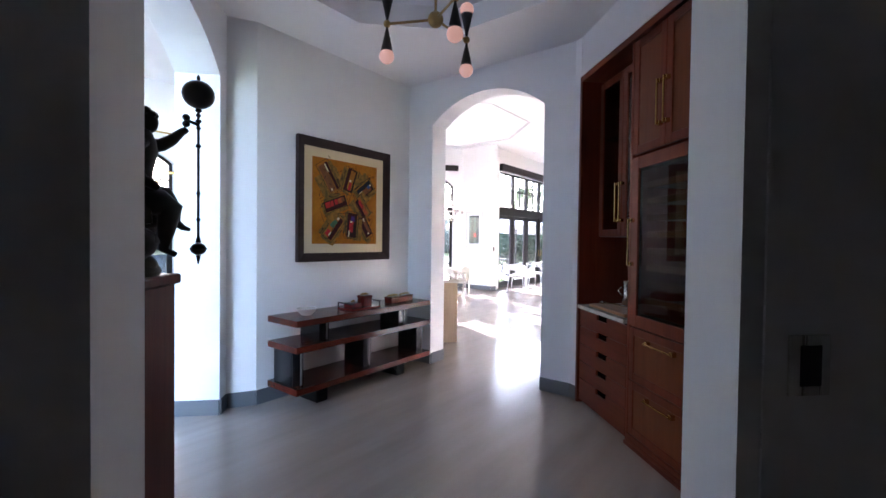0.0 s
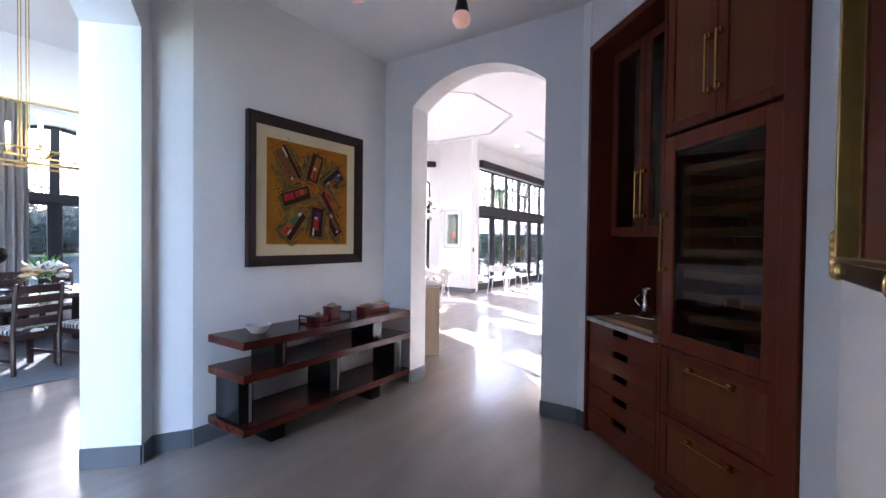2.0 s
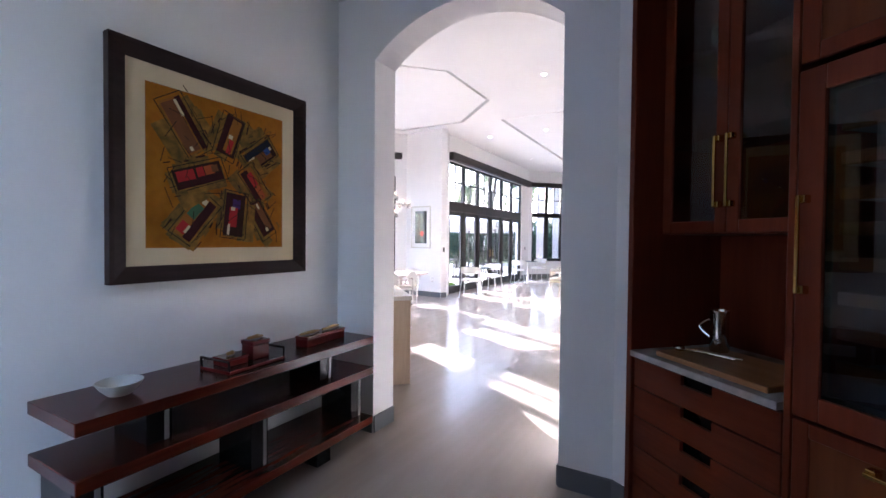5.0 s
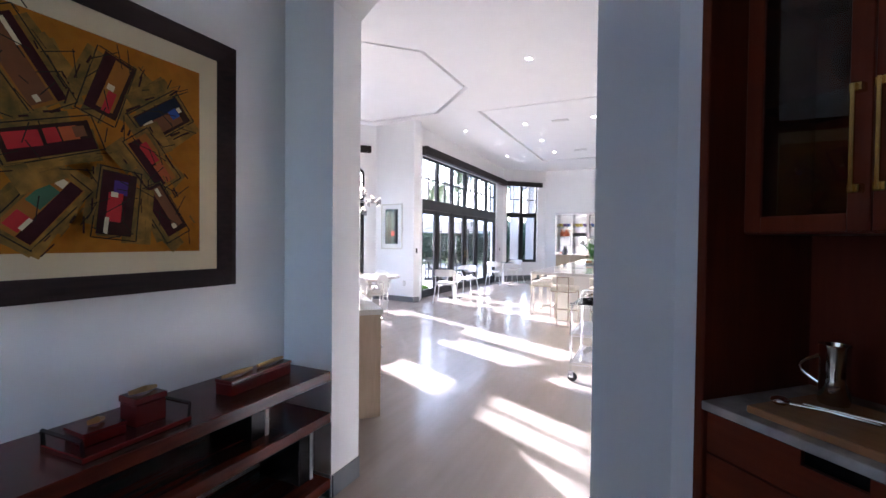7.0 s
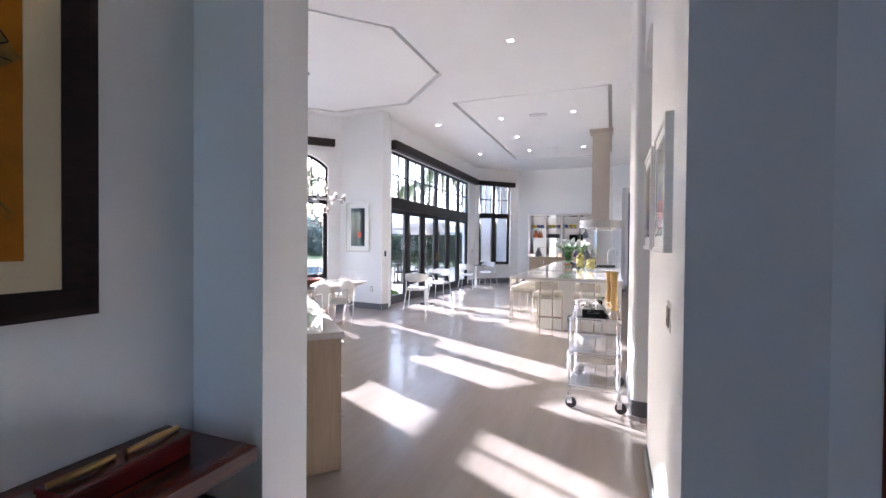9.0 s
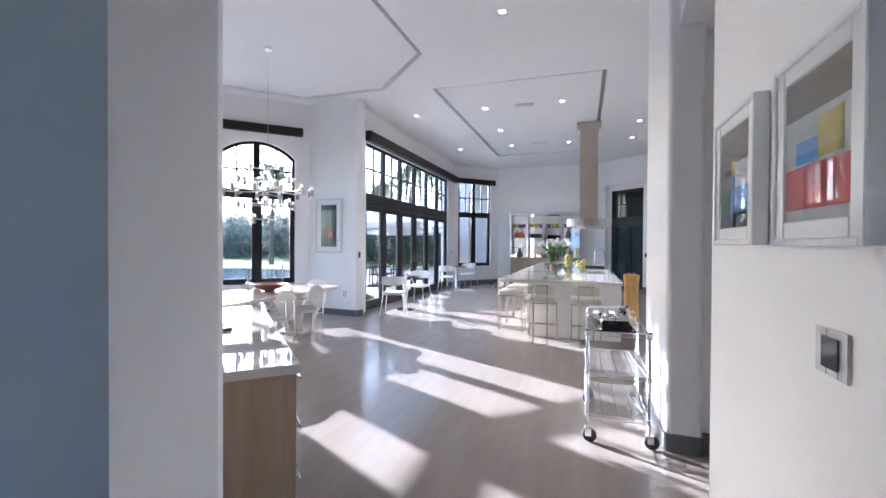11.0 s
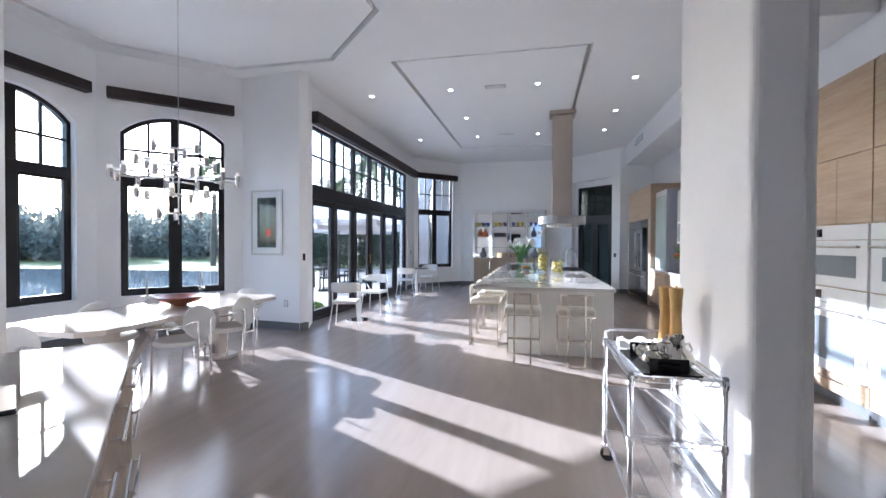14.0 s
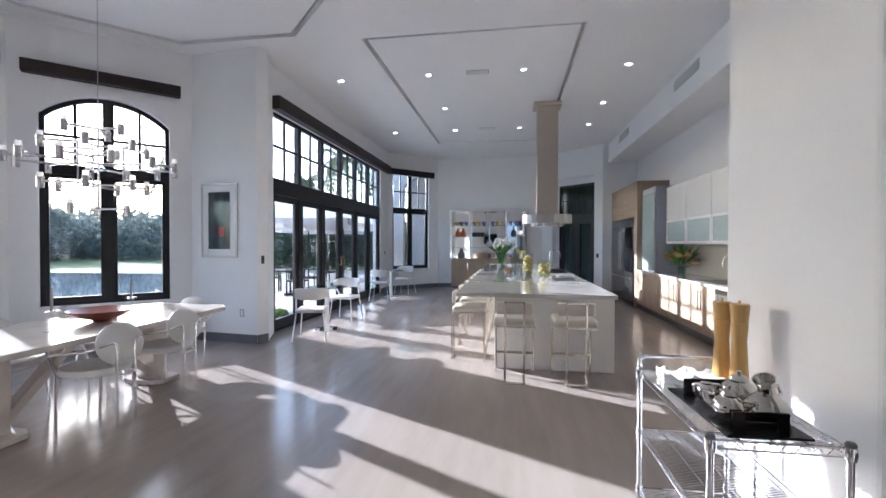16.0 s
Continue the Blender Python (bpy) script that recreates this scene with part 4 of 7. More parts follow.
    for z0, z1 in ((0.485, 0.868), (0.085, 0.475)):
        d = panel_door("drawer", top, 0.872, 1.608, z0, z1, 0.0, 0.055)
        part("handle", pull(z1 - 0.075, 1.11, 1.40, 0.0, True), M_BRASS, d, "polished brass bar pull")
    return top


def _frame(u0, u1, z0, z1, w, y0, y1):
    bm = bmesh.new()
    block(u0, u0 + w, y0, y1, z0, z1, 0, 1, bm)
    block(u1 - w, u1, y0, y1, z0, z1, 0, 1, bm)
    block(u0 + w, u1 - w, y0, y1, z0, z0 + w, 0, 1, bm)
    block(u0 + w, u1 - w, y0, y1, z1 - w, z1, 0, 1, bm)
    return bm


M_MARBLEG = mat("grey_veined_marble", (0.62, 0.60, 0.57), 0.22, vary=0.1, scale=9, second=(0.22, 0.21, 0.20), mix_scale=5)
M_GLASSG = glass("shelf_glass", (0.86, 0.93, 0.90))
M_GLASSD = glass("smoked_pane", (0.66, 0.61, 0.58), gloss=0.055)
M_OAKD = wood("rack_wood", (0.22, 0.10, 0.035), (0.14, 0.058, 0.02), 0.45, axis=0, spec=0.25)
M_SILVER = mat("polished_silver", (0.64, 0.62, 0.57), 0.09, 1.0, vary=0.03)
M_BOARD = wood("tan_board", (0.40, 0.20, 0.09), (0.28, 0.13, 0.055), 0.4, axis=0)
hall_cabinet()


def on(m, u, y, z, turn=0):
    return m @ pose(u, y, z, 0, 0, turn)


def pitcher(m):
    top = empty("silver_pitcher", m, "polished silver water pitcher with a curved handle", "pitcher")
    part("body", lathe([(0.0, 0.0), (0.042, 0.0), (0.046, 0.01), (0.043, 0.10), (0.044, 0.20), (0.047, 0.21), (0.044, 0.21), (0.040, 0.195), (0.0, 0.19)], 24), M_SILVER, top, smooth=True)
    pts = [(-0.042 - 0.058 * math.sin(math.pi * k / 12), 0, 0.165 - 0.10 * k / 12) for k in range(13)]
    part("handle", tube(pts, 0.006, 8), M_SILVER, top, smooth=True)
    return top


tray = obj("serving_board", block(-0.29, 0.29, -0.19, 0.19, 0, 0.026, 0.004), M_BOARD)
tray.matrix_world = on(m_cab, 0.475, 0.21, 0.912, 0)
tagged(tray, "tan wooden serving board on the marble counter", "board")
pitcher(on(m_cab, 0.275, 0.33, 0.938, 15))
ladle = bmesh.new()
tube([(-0.14, 0.0, 0.012), (-0.02, 0.0, 0.02), (0.10, 0.02, 0.012)], 0.006, 8, ladle)
ball((-0.15, 0, 0.016), 0.03, ladle, 2, (1, 1, 0.5))
knife = tube([(-0.10, 0.05, 0.01), (0.12, 0.05, 0.012)], 0.005, 8)
for nm, bm_ in (("serving_spoon", ladle), ("cheese_knife", knife)):
    lad = obj(nm, bm_, M_SILVER, smooth=True)
    lad.matrix_world = on(m_cab, 0.37, 0.17, 0.938, 15)
    tagged(lad, "polished silver server lying on the wooden board", "cutlery")
for gu, gy, gz in ((0.26, 0.36, 2.012), (0.34, 0.33, 2.012), (0.58, 0.36, 2.012), (0.22, 0.34, 2.432), (0.62, 0.36, 2.432), (0.70, 0.33, 2.432)):
    g = obj("wine_glass", lathe([(0.03, 0.0), (0.03, 0.004), (0.005, 0.008), (0.004, 0.07), (0.028, 0.10), (0.034, 0.15), (0.028, 0.19), (0.026, 0.19), (0.031, 0.15), (0.026, 0.105), (0.0, 0.08)], 16), M_GLASSG, smooth=True)
    g.matrix_world = on(m_cab, gu, gy, gz)
    tagged(g, "clear stemmed wine glass on a glass shelf", "glass", "bar glasses")


def console():
    """Three thick mahogany boards carried by short black lacquer blocks."""
    top = empty("console_table", pose(0, 0, 0), "three-tier mahogany console with black lacquer block legs", "console table")
    x0, x1, y0, y1 = -3.50, -3.05, 2.86, 4.63
    for nm, z0, z1 in (("top_board", 0.735, 0.79), ("middle_board", 0.51, 0.565), ("bottom_board", 0.15, 0.205)):
        part(nm, block(x0, x1, y0, y1, z0, z1, 0.003), M_CONS, top)
    for a, b, z0, z1 in ((3.15, 3.26, 0.565, 0.735), (4.19, 4.30, 0.565, 0.735), (2.88, 2.99, 0.205, 0.51), (3.68, 3.79, 0.205, 0.51), (4.49, 4.60, 0.205, 0.51), (3.13, 3.25, 0.0, 0.15), (4.17, 4.29, 0.0, 0.15)):
        leg = part("leg_block", block(x0 + 0.07, x1 - 0.09, a, b, z0, z1, 0.003), M_LACQ, top, "glossy black lacquer block")
        # Grey strip in place of the bright reflection on each block's front.
        if z0 > 0.1:
            part("glint_strip", block(x1 - 0.092, x1 - 0.086, b - 0.034, b - 0.014, z0 + 0.002, z1 - 0.002), M_SLATE, leg, "thin grey strip painting a reflection on the lacquer")
    return top


console()
bowl = obj("bowl", lathe([(0.0, 0.008), (0.03, 0.0), (0.045, 0.004), (0.075, 0.035), (0.092, 0.062), (0.088, 0.064), (0.070, 0.040), (0.04, 0.014), (0.0, 0.012)], 32), mat("grey_stoneware", (0.55, 0.55, 0.52), 0.35, vary=0.06, scale=20), smooth=True)
bowl.matrix_world = pose(-3.26, 3.10, 0.79)
tagged(bowl, "small grey stoneware bowl on the console", "bowl")
M_REDL = mat("red_brown_lacquer", (0.110, 0.011, 0.010), 0.2, vary=0.1, coat=0.1, spec=0.3)


def lacquer_tray(m):
    top = empty("lacquer_tray", m, "dark red lacquer tray with black loop handles on the console", "tray")
    bm = bmesh.new()
    block(-0.12, 0.12, -0.185, 0.185, 0.0, 0.018, 0.003, 1, bm)
    part("base", bm, M_REDL, top)
    for s in (-1, 1):
        part("handle", tube([(-0.11, s * 0.178, 0.01), (-0.11, s * 0.182, 0.066), (0.11, s * 0.182, 0.066), (0.11, s * 0.178, 0.01)], 0.007, 4), M_LACQ, top)


lacquer_tray(pose(-3.22, 3.695, 0.79, 0, 0, 3))


def lidded_box(name, m, sx, sy, sz, label, ornament):
    top = empty(name, m, label, "box")
    part("body", block(-sx, sx, -sy, sy, 0, sz * 0.75, 0.003), M_REDL, top)
    lid = part("lid", block(-sx - 0.004, sx + 0.004, -sy - 0.004, sy + 0.004, sz * 0.75 + 0.001, sz, 0.004), M_REDL, top)
    bm = bmesh.new()
    for a, b, r in ornament:
        tube([(0.01 * math.sin(9 * a), a, sz + r * 0.9), (0.012, (a + b) / 2, sz + r * 1.5), (-0.008, b, sz + r * 0.8)], [r * 0.7, r, r * 0.6], 8, bm)
    part("ornament", bm, M_BRASSD, lid, "gilded branch ornament", True)
    return top


lidded_box("lacquer_box", pose(-3.23, 3.775, 0.808), 0.05, 0.055, 0.105, "square red lacquer box with a gilded knob on a tray", [(-0.05, 0.05, 0.012)])
lidded_box("lacquer_box", pose(-3.23, 3.62, 0.808), 0.06, 0.065, 0.045, "low red lacquer box with a gilded knob on a tray", [(-0.025, 0.025, 0.012)])
lidded_box("lacquer_box", pose(-3.25, 4.31, 0.79, 0, 0, 4), 0.05, 0.19, 0.07, "long red lacquer box with gilded branches on its lid", [(-0.19, -0.02, 0.012), (0.01, 0.19, 0.012)])


def painting():
    """A square abstract in ochre with a ring of dark blocks, mount and deep dark frame."""
    # local frame: x along the wall, z up, y out of the wall behind
    m = Matrix.Translation((-3.53, 3.768, 1.872)) @ Matrix.Rotation(radians(90), 4, "Z")
    top = empty("framed_painting", m, "square ochre abstract painting in a dark frame with cream mount", "painting")
    W = 0.612
    bm = bmesh.new()
    prof = [(0.0, 0.0), (0.0, -0.05), (0.022, -0.045), (0.085, -0.018), (0.085, 0.0)]
    rings = []
    for d, y in prof:
        q = W - d
        rings.append([bm.verts.new((sx * q, y, sz * q)) for sx, sz in ((-1, -1), (1, -1), (1, 1), (-1, 1))])
    for a, b in zip(rings, rings[1:]):
        for i in range(4):
            j = (i + 1) % 4
            bm.faces.new((a[i], a[j], b[j], b[i]))
    part("frame", bm, M_FRAMED, top, "dark mahogany moulded frame")
    i1, i2 = W - 0.083, 0.435
    part("mount", _frame2(i1, i2, -0.014, -0.008), M_MAT, top, "cream card mount")
    part("canvas", block(-i2, i2, -0.010, -0.004, -i2, i2), M_OCHRE, top, "ochre painted canvas")
    rng2 = random.Random(11)
    y = [-0.0105]

    def quad(cx, cz, w, h, ang, material, name="brushmark", label=""):
        y[0] -= 0.00012
        bm = block(-w / 2, w / 2, 0, 0.0006, -h / 2, h / 2)
        ob = part(name, bm, material, top, label)
        ob.matrix_local = Matrix.Translation((cx, y[0], cz)) @ Matrix.Rotation(radians(-ang), 4, "Y")
        return ob
    # each block: place, turn, length, width, then its coloured pieces (along, across, length, width, paint) in shares of the block
    blocks = (
        (-0.235, 0.245, 122, 0.31, 0.13, ((0.0, 0.14, 0.92, 0.62, M_PTAN), (0.0, -0.36, 0.98, 0.26, M_PWINE), (0.30, -0.20, 0.30, 0.12, M_MAT), (-0.40, 0.20, 0.08, 0.14, M_MAT))),
        (0.045, 0.245, 72, 0.25, 0.12, ((0.0, 0.30, 0.98, 0.34, M_PWINE), (0.02, -0.10, 0.86, 0.52, M_OCHRE2), (-0.26, -0.12, 0.36, 0.26, M_PRED), (-0.02, -0.02, 0.10, 0.22, M_MAT))),
        (0.255, 0.165, 38, 0.23, 0.12, ((0.0, 0.28, 0.96, 0.36, M_PNAVY), (-0.05, -0.14, 0.80, 0.50, M_PTAN), (0.26, -0.02, 0.18, 0.32, M_PBLUE), (0.40, 0.02, 0.08, 0.18, M_MAT), (-0.32, 0.08, 0.20, 0.12, M_MAT))),
        (0.205, -0.035, 128, 0.22, 0.10, ((0.0, 0.20, 0.96, 0.54, M_PWINE), (0.16, -0.10, 0.42, 0.40, M_PRED), (-0.28, -0.10, 0.40, 0.40, M_PORANGE))),
        (0.255, -0.245, 122, 0.23, 0.10, ((0.0, 0.26, 0.98, 0.44, M_PWINE), (0.02, -0.18, 0.84, 0.44, M_PTAN), (-0.36, 0.0, 0.10, 0.20, M_MAT), (0.34, -0.16, 0.16, 0.14, M_MAT))),
        (0.06, -0.235, 84, 0.26, 0.13, ((0.10, 0.10, 0.74, 0.74, M_PWINE), (0.26, -0.06, 0.22, 0.40, M_PVIOLET), (-0.06, 0.06, 0.46, 0.42, M_PRED), (0.14, 0.10, 0.08, 0.20, M_MAT), (-0.36, 0.24, 0.26, 0.12, M_MAT))),
        (-0.185, -0.265, 52, 0.27, 0.12, ((0.0, -0.26, 0.98, 0.42, M_PWINE), (0.12, 0.20, 0.34, 0.46, M_PGREEN), (-0.32, 0.18, 0.24, 0.44, M_PRED), (0.40, 0.10, 0.12, 0.24, M_MAT), (-0.30, -0.02, 0.18, 0.12, M_MAT))),
        (-0.165, -0.02, 20, 0.29, 0.11, ((0.0, -0.30, 0.96, 0.36, M_PWINE), (-0.26, 0.12, 0.36, 0.52, M_PRED), (0.04, 0.14, 0.16, 0.48, M_PRED), (0.24, 0.14, 0.20, 0.46, M_PORANGE), (-0.06, 0.12, 0.03, 0.50, M_PDARK), (0.36, 0.16, 0.14, 0.36, M_PTAN))),
    )
    for k, (cx, cz, ang, ln, wd, pieces) in enumerate(blocks):
        ca, sa = math.cos(radians(ang)), math.sin(radians(ang))

        def at(u, v):
            return cx + u * ca - v * sa, cz + u * sa + v * ca
        for j in range(6):
            quad(*at(rng2.uniform(-0.09, 0.09), rng2.uniform(-0.09, 0.09)), ln * rng2.uniform(0.5, 1.0), wd * rng2.uniform(0.6, 1.3), ang + rng2.uniform(-12, 12), M_PSMUDGE, label="dark green smudged paint")
        quad(cx, cz, ln, wd, ang, M_PDARK if k % 3 else M_OCHRE2, label="dark brown painted block")
        for u, v, pl, pw, paint in pieces:
            quad(*at(u * ln, v * wd), pl * ln, pw * wd, ang + rng2.uniform(-2, 2), paint, label="bright painted patch")
        ox, oz = at(rng2.uniform(-0.012, 0.012), rng2.uniform(-0.012, 0.012))
        for e in (-1, 1):
            quad(ox - e * 0.62 * wd * sa, oz + e * 0.62 * wd * ca, ln * 1.12, 0.0045, ang + rng2.uniform(-2, 2), M_PLINE)
            quad(ox + e * 0.56 * ln * ca, oz + e * 0.56 * ln * sa, 0.0045, wd * 1.24, ang + rng2.uniform(-2, 2), M_PLINE)
        for j in range(16):
            quad(*at(rng2.uniform(-0.6, 0.6) * ln, rng2.choice((-1, 1)) * rng2.uniform(0.55, 1.0) * wd), rng2.uniform(0.02, 0.07), rng2.uniform(0.002, 0.010), ang + rng2.uniform(-8, 8), M_PSMUDGE if j % 2 else M_PDARK)
    for k in range(70):
        quad(rng2.uniform(-0.37, 0.37), rng2.uniform(-0.37, 0.37), rng2.uniform(0.03, 0.12), 0.0035, rng2.uniform(0, 180), M_PLINE)


def _frame2(o, i, y0, y1):
    bm = bmesh.new()
    block(-o, -i, y0, y1, -o, o, 0, 1, bm)
    block(i, o, y0, y1, -o, o, 0, 1, bm)
    block(-i, i, y0, y1, -o, -i, 0, 1, bm)
    block(-i, i, y0, y1, i, o, 0, 1, bm)
    bmesh.ops.remove_doubles(bm, verts=bm.verts[:], dist=1e-5)
    return bm


M_FRAMED = wood("dark_frame_wood", (0.035, 0.018, 0.016), (0.016, 0.009, 0.009), 0.5, axis=0, spec=0.2)
M_OCHRE = mat("ochre_paint", (0.42, 0.155, 0.010), 0.85, spec=0.2, vary=0.12, scale=18, second=(0.31, 0.11, 0.008), mix_scale=5, bump=0.2, bump_scale=60)
M_OCHRE2 = mat("tan_ochre_paint", (0.34, 0.13, 0.020), 0.85, spec=0.2, vary=0.1, scale=18)
M_PTAN = mat("tan_paint", (0.20, 0.075, 0.030), 0.85, spec=0.2, vary=0.1, scale=18)
M_PDARK = mat("brown_black_paint", (0.050, 0.018, 0.014), 0.85, spec=0.2, vary=0.2, scale=18)
M_PSMUDGE = mat("olive_smudge_paint", (0.075, 0.060, 0.018), 0.85, spec=0.2, vary=0.3, scale=22, second=(0.34, 0.17, 0.03), mix_scale=9)
M_PRED = mat("red_paint", (0.48, 0.028, 0.030), 0.85, spec=0.2, vary=0.1, scale=18)
M_PBLUE = mat("blue_paint", (0.04, 0.09, 0.32), 0.85, spec=0.2, vary=0.1, scale=18)
M_PWINE = mat("wine_dark_paint", (0.060, 0.012, 0.014), 0.85, spec=0.2, vary=0.2, scale=18)
M_PNAVY = mat("navy_paint", (0.018, 0.022, 0.040), 0.85, spec=0.2, vary=0.2, scale=18)
M_PVIOLET = mat("violet_paint", (0.075, 0.030, 0.17), 0.85, spec=0.2, vary=0.1, scale=18)
M_PGREEN = mat("green_paint", (0.07, 0.16, 0.09), 0.85, spec=0.2, vary=0.1, scale=18)
M_PORANGE = mat("orange_paint", (0.45, 0.10, 0.03), 0.85, spec=0.2, vary=0.1, scale=18)
M_PLINE = mat("charcoal_line", (0.03, 0.022, 0.015), 0.85, spec=0.2, vary=0.1)
painting()


def hall_chandelier():
    top = empty("hall_chandelier", pose(-1.617, 2.89, 0), "brass chandelier with black cones and frosted globe bulbs", "chandelier")
    hz = 2.88
    part("hub", ball((0, 0, hz), 0.05, None, 3), M_BRASSD, top, smooth=True)
    part("rod", tube([(0, 0, hz), (0, 0, HALL_H + 0.2)], 0.009), M_BRASSD, top, smooth=True)
    part("canopy", lathe([(0.0, 0.0), (0.065, 0.0), (0.065, 0.025), (0.0, 0.03)], 24, None, (0, 0, HALL_H + 0.17)), M_BRASSD, top, smooth=True)
    for k, (ang, dz) in enumerate(((213.7, -0.02), (329.8, -0.02), (85.5, -0.02))):
        a = radians(ang)
        ex, ey, ez = 0.31 * math.cos(a), 0.31 * math.sin(a), hz + dz
        arm = part("arm", tube([(0, 0, hz), (ex, ey, ez)], 0.008), M_BRASSD, top, smooth=True)
        part("knuckle", ball((ex, ey, ez), 0.024, None, 2), M_BRASSD, arm, smooth=True)
        for s in (-1, 1):
            part("cone", lathe([(0.006, 0.0), (0.010, s * 0.02), (0.040, s * 0.155), (0.036, s * 0.157), (0.0, s * 0.15)], 20, None, (ex, ey, ez + s * 0.02)), M_BLACKP, arm, "matt black metal cone", True)
            part("bulb", ball((ex, ey, ez + s * 0.205), 0.048, None, 3), M_BULB, arm, "frosted pinkish globe bulb", True)


hall_chandelier()


M_PED = wood("dark_red_pedestal", (0.120, 0.015, 0.008), (0.075, 0.009, 0.005), 0.45, axis=2, spec=0.15)


def pedestal():
    m = pose(-1.515, 1.145, 0, 0, 0, 45)
    top = empty("pedestal", m, "tall dark red wooden pedestal with a stepped top", "pedestal")
    part("shaft", block(-0.15, 0.15, -0.15, 0.15, 0.05, 1.325, 0.004), M_PED, top)
    part("foot", block(-0.165, 0.165, -0.165, 0.165, 0.0, 0.05, 0.004), M_PED, top)
    part("cap", block(-0.165, 0.165, -0.165, 0.165, 1.325, 1.36, 0.008, 2), M_PED, top)


pedestal()


def statue():
    """A seated bronze figure on a rock, one arm stretched out to a globe from which a long pendulum hangs."""
    bm = bmesh.new()
    r = random.Random(3)
    for k in range(16):
        a, z = r.uniform(0, 6.28), r.uniform(0.02, 0.22)
        ball((0.07 * math.cos(a), 0.07 * math.sin(a), z), r.uniform(0.045, 0.075), bm, 2, (1, 1, 0.8))
    lathe([(0.0, 0.0), (0.115, 0.0), (0.122, 0.015), (0.105, 0.05), (0.0, 0.055)], 24, bm)
    tube([(0.03, 0, 0.22), (0.035, 0.0, 0.29), (0.045, 0.0, 0.37), (0.055, 0.0, 0.43), (0.065, 0.0, 0.47), (0.072, 0.0, 0.50)], [0.062, 0.058, 0.056, 0.060, 0.045, 0.024], 16, bm)
    ball((0.080, 0, 0.527), 0.036, bm, 3, (1, 0.88, 1.15))
    ball((0.105, 0, 0.518), 0.010, bm, 2)
    for k in range(11):
        a = k * 0.6
        ball((0.068 + 0.030 * math.cos(a), 0.026 * math.sin(a), 0.555 + 0.006 * math.sin(3 * a)), 0.017, bm, 2, (1.1, 1, 0.8))
    ball((0.066, 0, 0.565), 0.026, bm, 2, (1.2, 1, 0.6))
    tube([(0.04, 0.04, 0.26), (0.10, 0.045, 0.285), (0.150, 0.045, 0.285), (0.165, 0.045, 0.255), (0.176, 0.045, 0.215), (0.185, 0.045, 0.185), (0.205, 0.045, 0.168), (0.228, 0.045, 0.160)], [0.044, 0.039, 0.032, 0.026, 0.023, 0.014, 0.011, 0.006], 14, bm)
    tube([(0.04, -0.04, 0.25), (0.11, -0.05, 0.25), (0.135, -0.05, 0.235), (0.125, -0.05, 0.17), (0.115, -0.05, 0.09), (0.15, -0.05, 0.07)], [0.05, 0.044, 0.036, 0.028, 0.016, 0.010], 12, bm)
    tube([(0.06, 0.03, 0.455), (0.10, 0.035, 0.452), (0.135, 0.035, 0.462), (0.165, 0.035, 0.485), (0.195, 0.035, 0.52), (0.212, 0.035, 0.535)], [0.030, 0.026, 0.023, 0.020, 0.014, 0.012], 12, bm)
    tube([(0.05, -0.05, 0.455), (0.0, -0.085, 0.39), (0.04, -0.09, 0.32), (0.09, -0.07, 0.30)], [0.030, 0.025, 0.020, 0.014], 12, bm)
    for k in range(16):
        a = k * 0.42
        tube([(0.04 + 0.05 * math.cos(a), 0.055 * math.sin(a), 0.31), (0.06 + 0.07 * math.cos(a), 0.065 * math.sin(a), 0.25), (0.075 + 0.085 * math.cos(a), 0.07 * math.sin(a), 0.205 + 0.03 * math.sin(2.7 * k))], [0.018, 0.024, 0.012], 8, bm)
    gx, gy = 0.252, 0.035
    ball((0.212, gy, 0.556), 0.013, bm, 2)
    ball((0.212, gy, 0.580), 0.013, bm, 2)
    tube([(0.208, gy, 0.572), (gx, gy, 0.560)], 0.006, 8, bm)
    ball((gx, gy, 0.675), 0.053, bm, 3)
    tube([(gx, gy, 0.725), (gx, gy, 0.738), (gx, gy, 0.750)], [0.004, 0.007, 0.002], 8, bm)
    tube([(gx, gy, 0.625), (gx, gy, 0.12)], 0.0045, 8, bm)
    for z, r_ in ((0.615, 0.012), (0.597, 0.009), (0.575, 0.011), (0.548, 0.008), (0.480, 0.010), (0.300, 0.008), (0.200, 0.008)):
        lathe([(0.0, -0.009), (r_ * 0.7, -0.006), (r_, 0.0), (r_ * 0.7, 0.006), (0.0, 0.009)], 12, bm, (gx, gy, z))
    ball((gx, gy, 0.088), 0.026, bm, 3, (1, 1, 0.9))
    lathe([(0.026, -0.003), (0.029, 0.0), (0.026, 0.003)], 20, bm, (gx, gy, 0.088))
    tube([(gx, gy, 0.135), (gx, gy, 0.112)], [0.005, 0.010], 10, bm)
    tube([(gx, gy, 0.064), (gx, gy, 0.052), (gx, gy, 0.030)], [0.009, 0.006, 0.002], 10, bm)
    ob = obj("bronze_statue", bm, M_BRONZE, smooth=True)
    ob.matrix_world = pose(-1.503, 1.185, 1.36, 0, 0, 88) @ Matrix.Diagonal((1, 1, 0.94, 1))
    tagged(ob, "dark bronze seated figure holding a globe with a hanging pendulum", "statue")


statue()


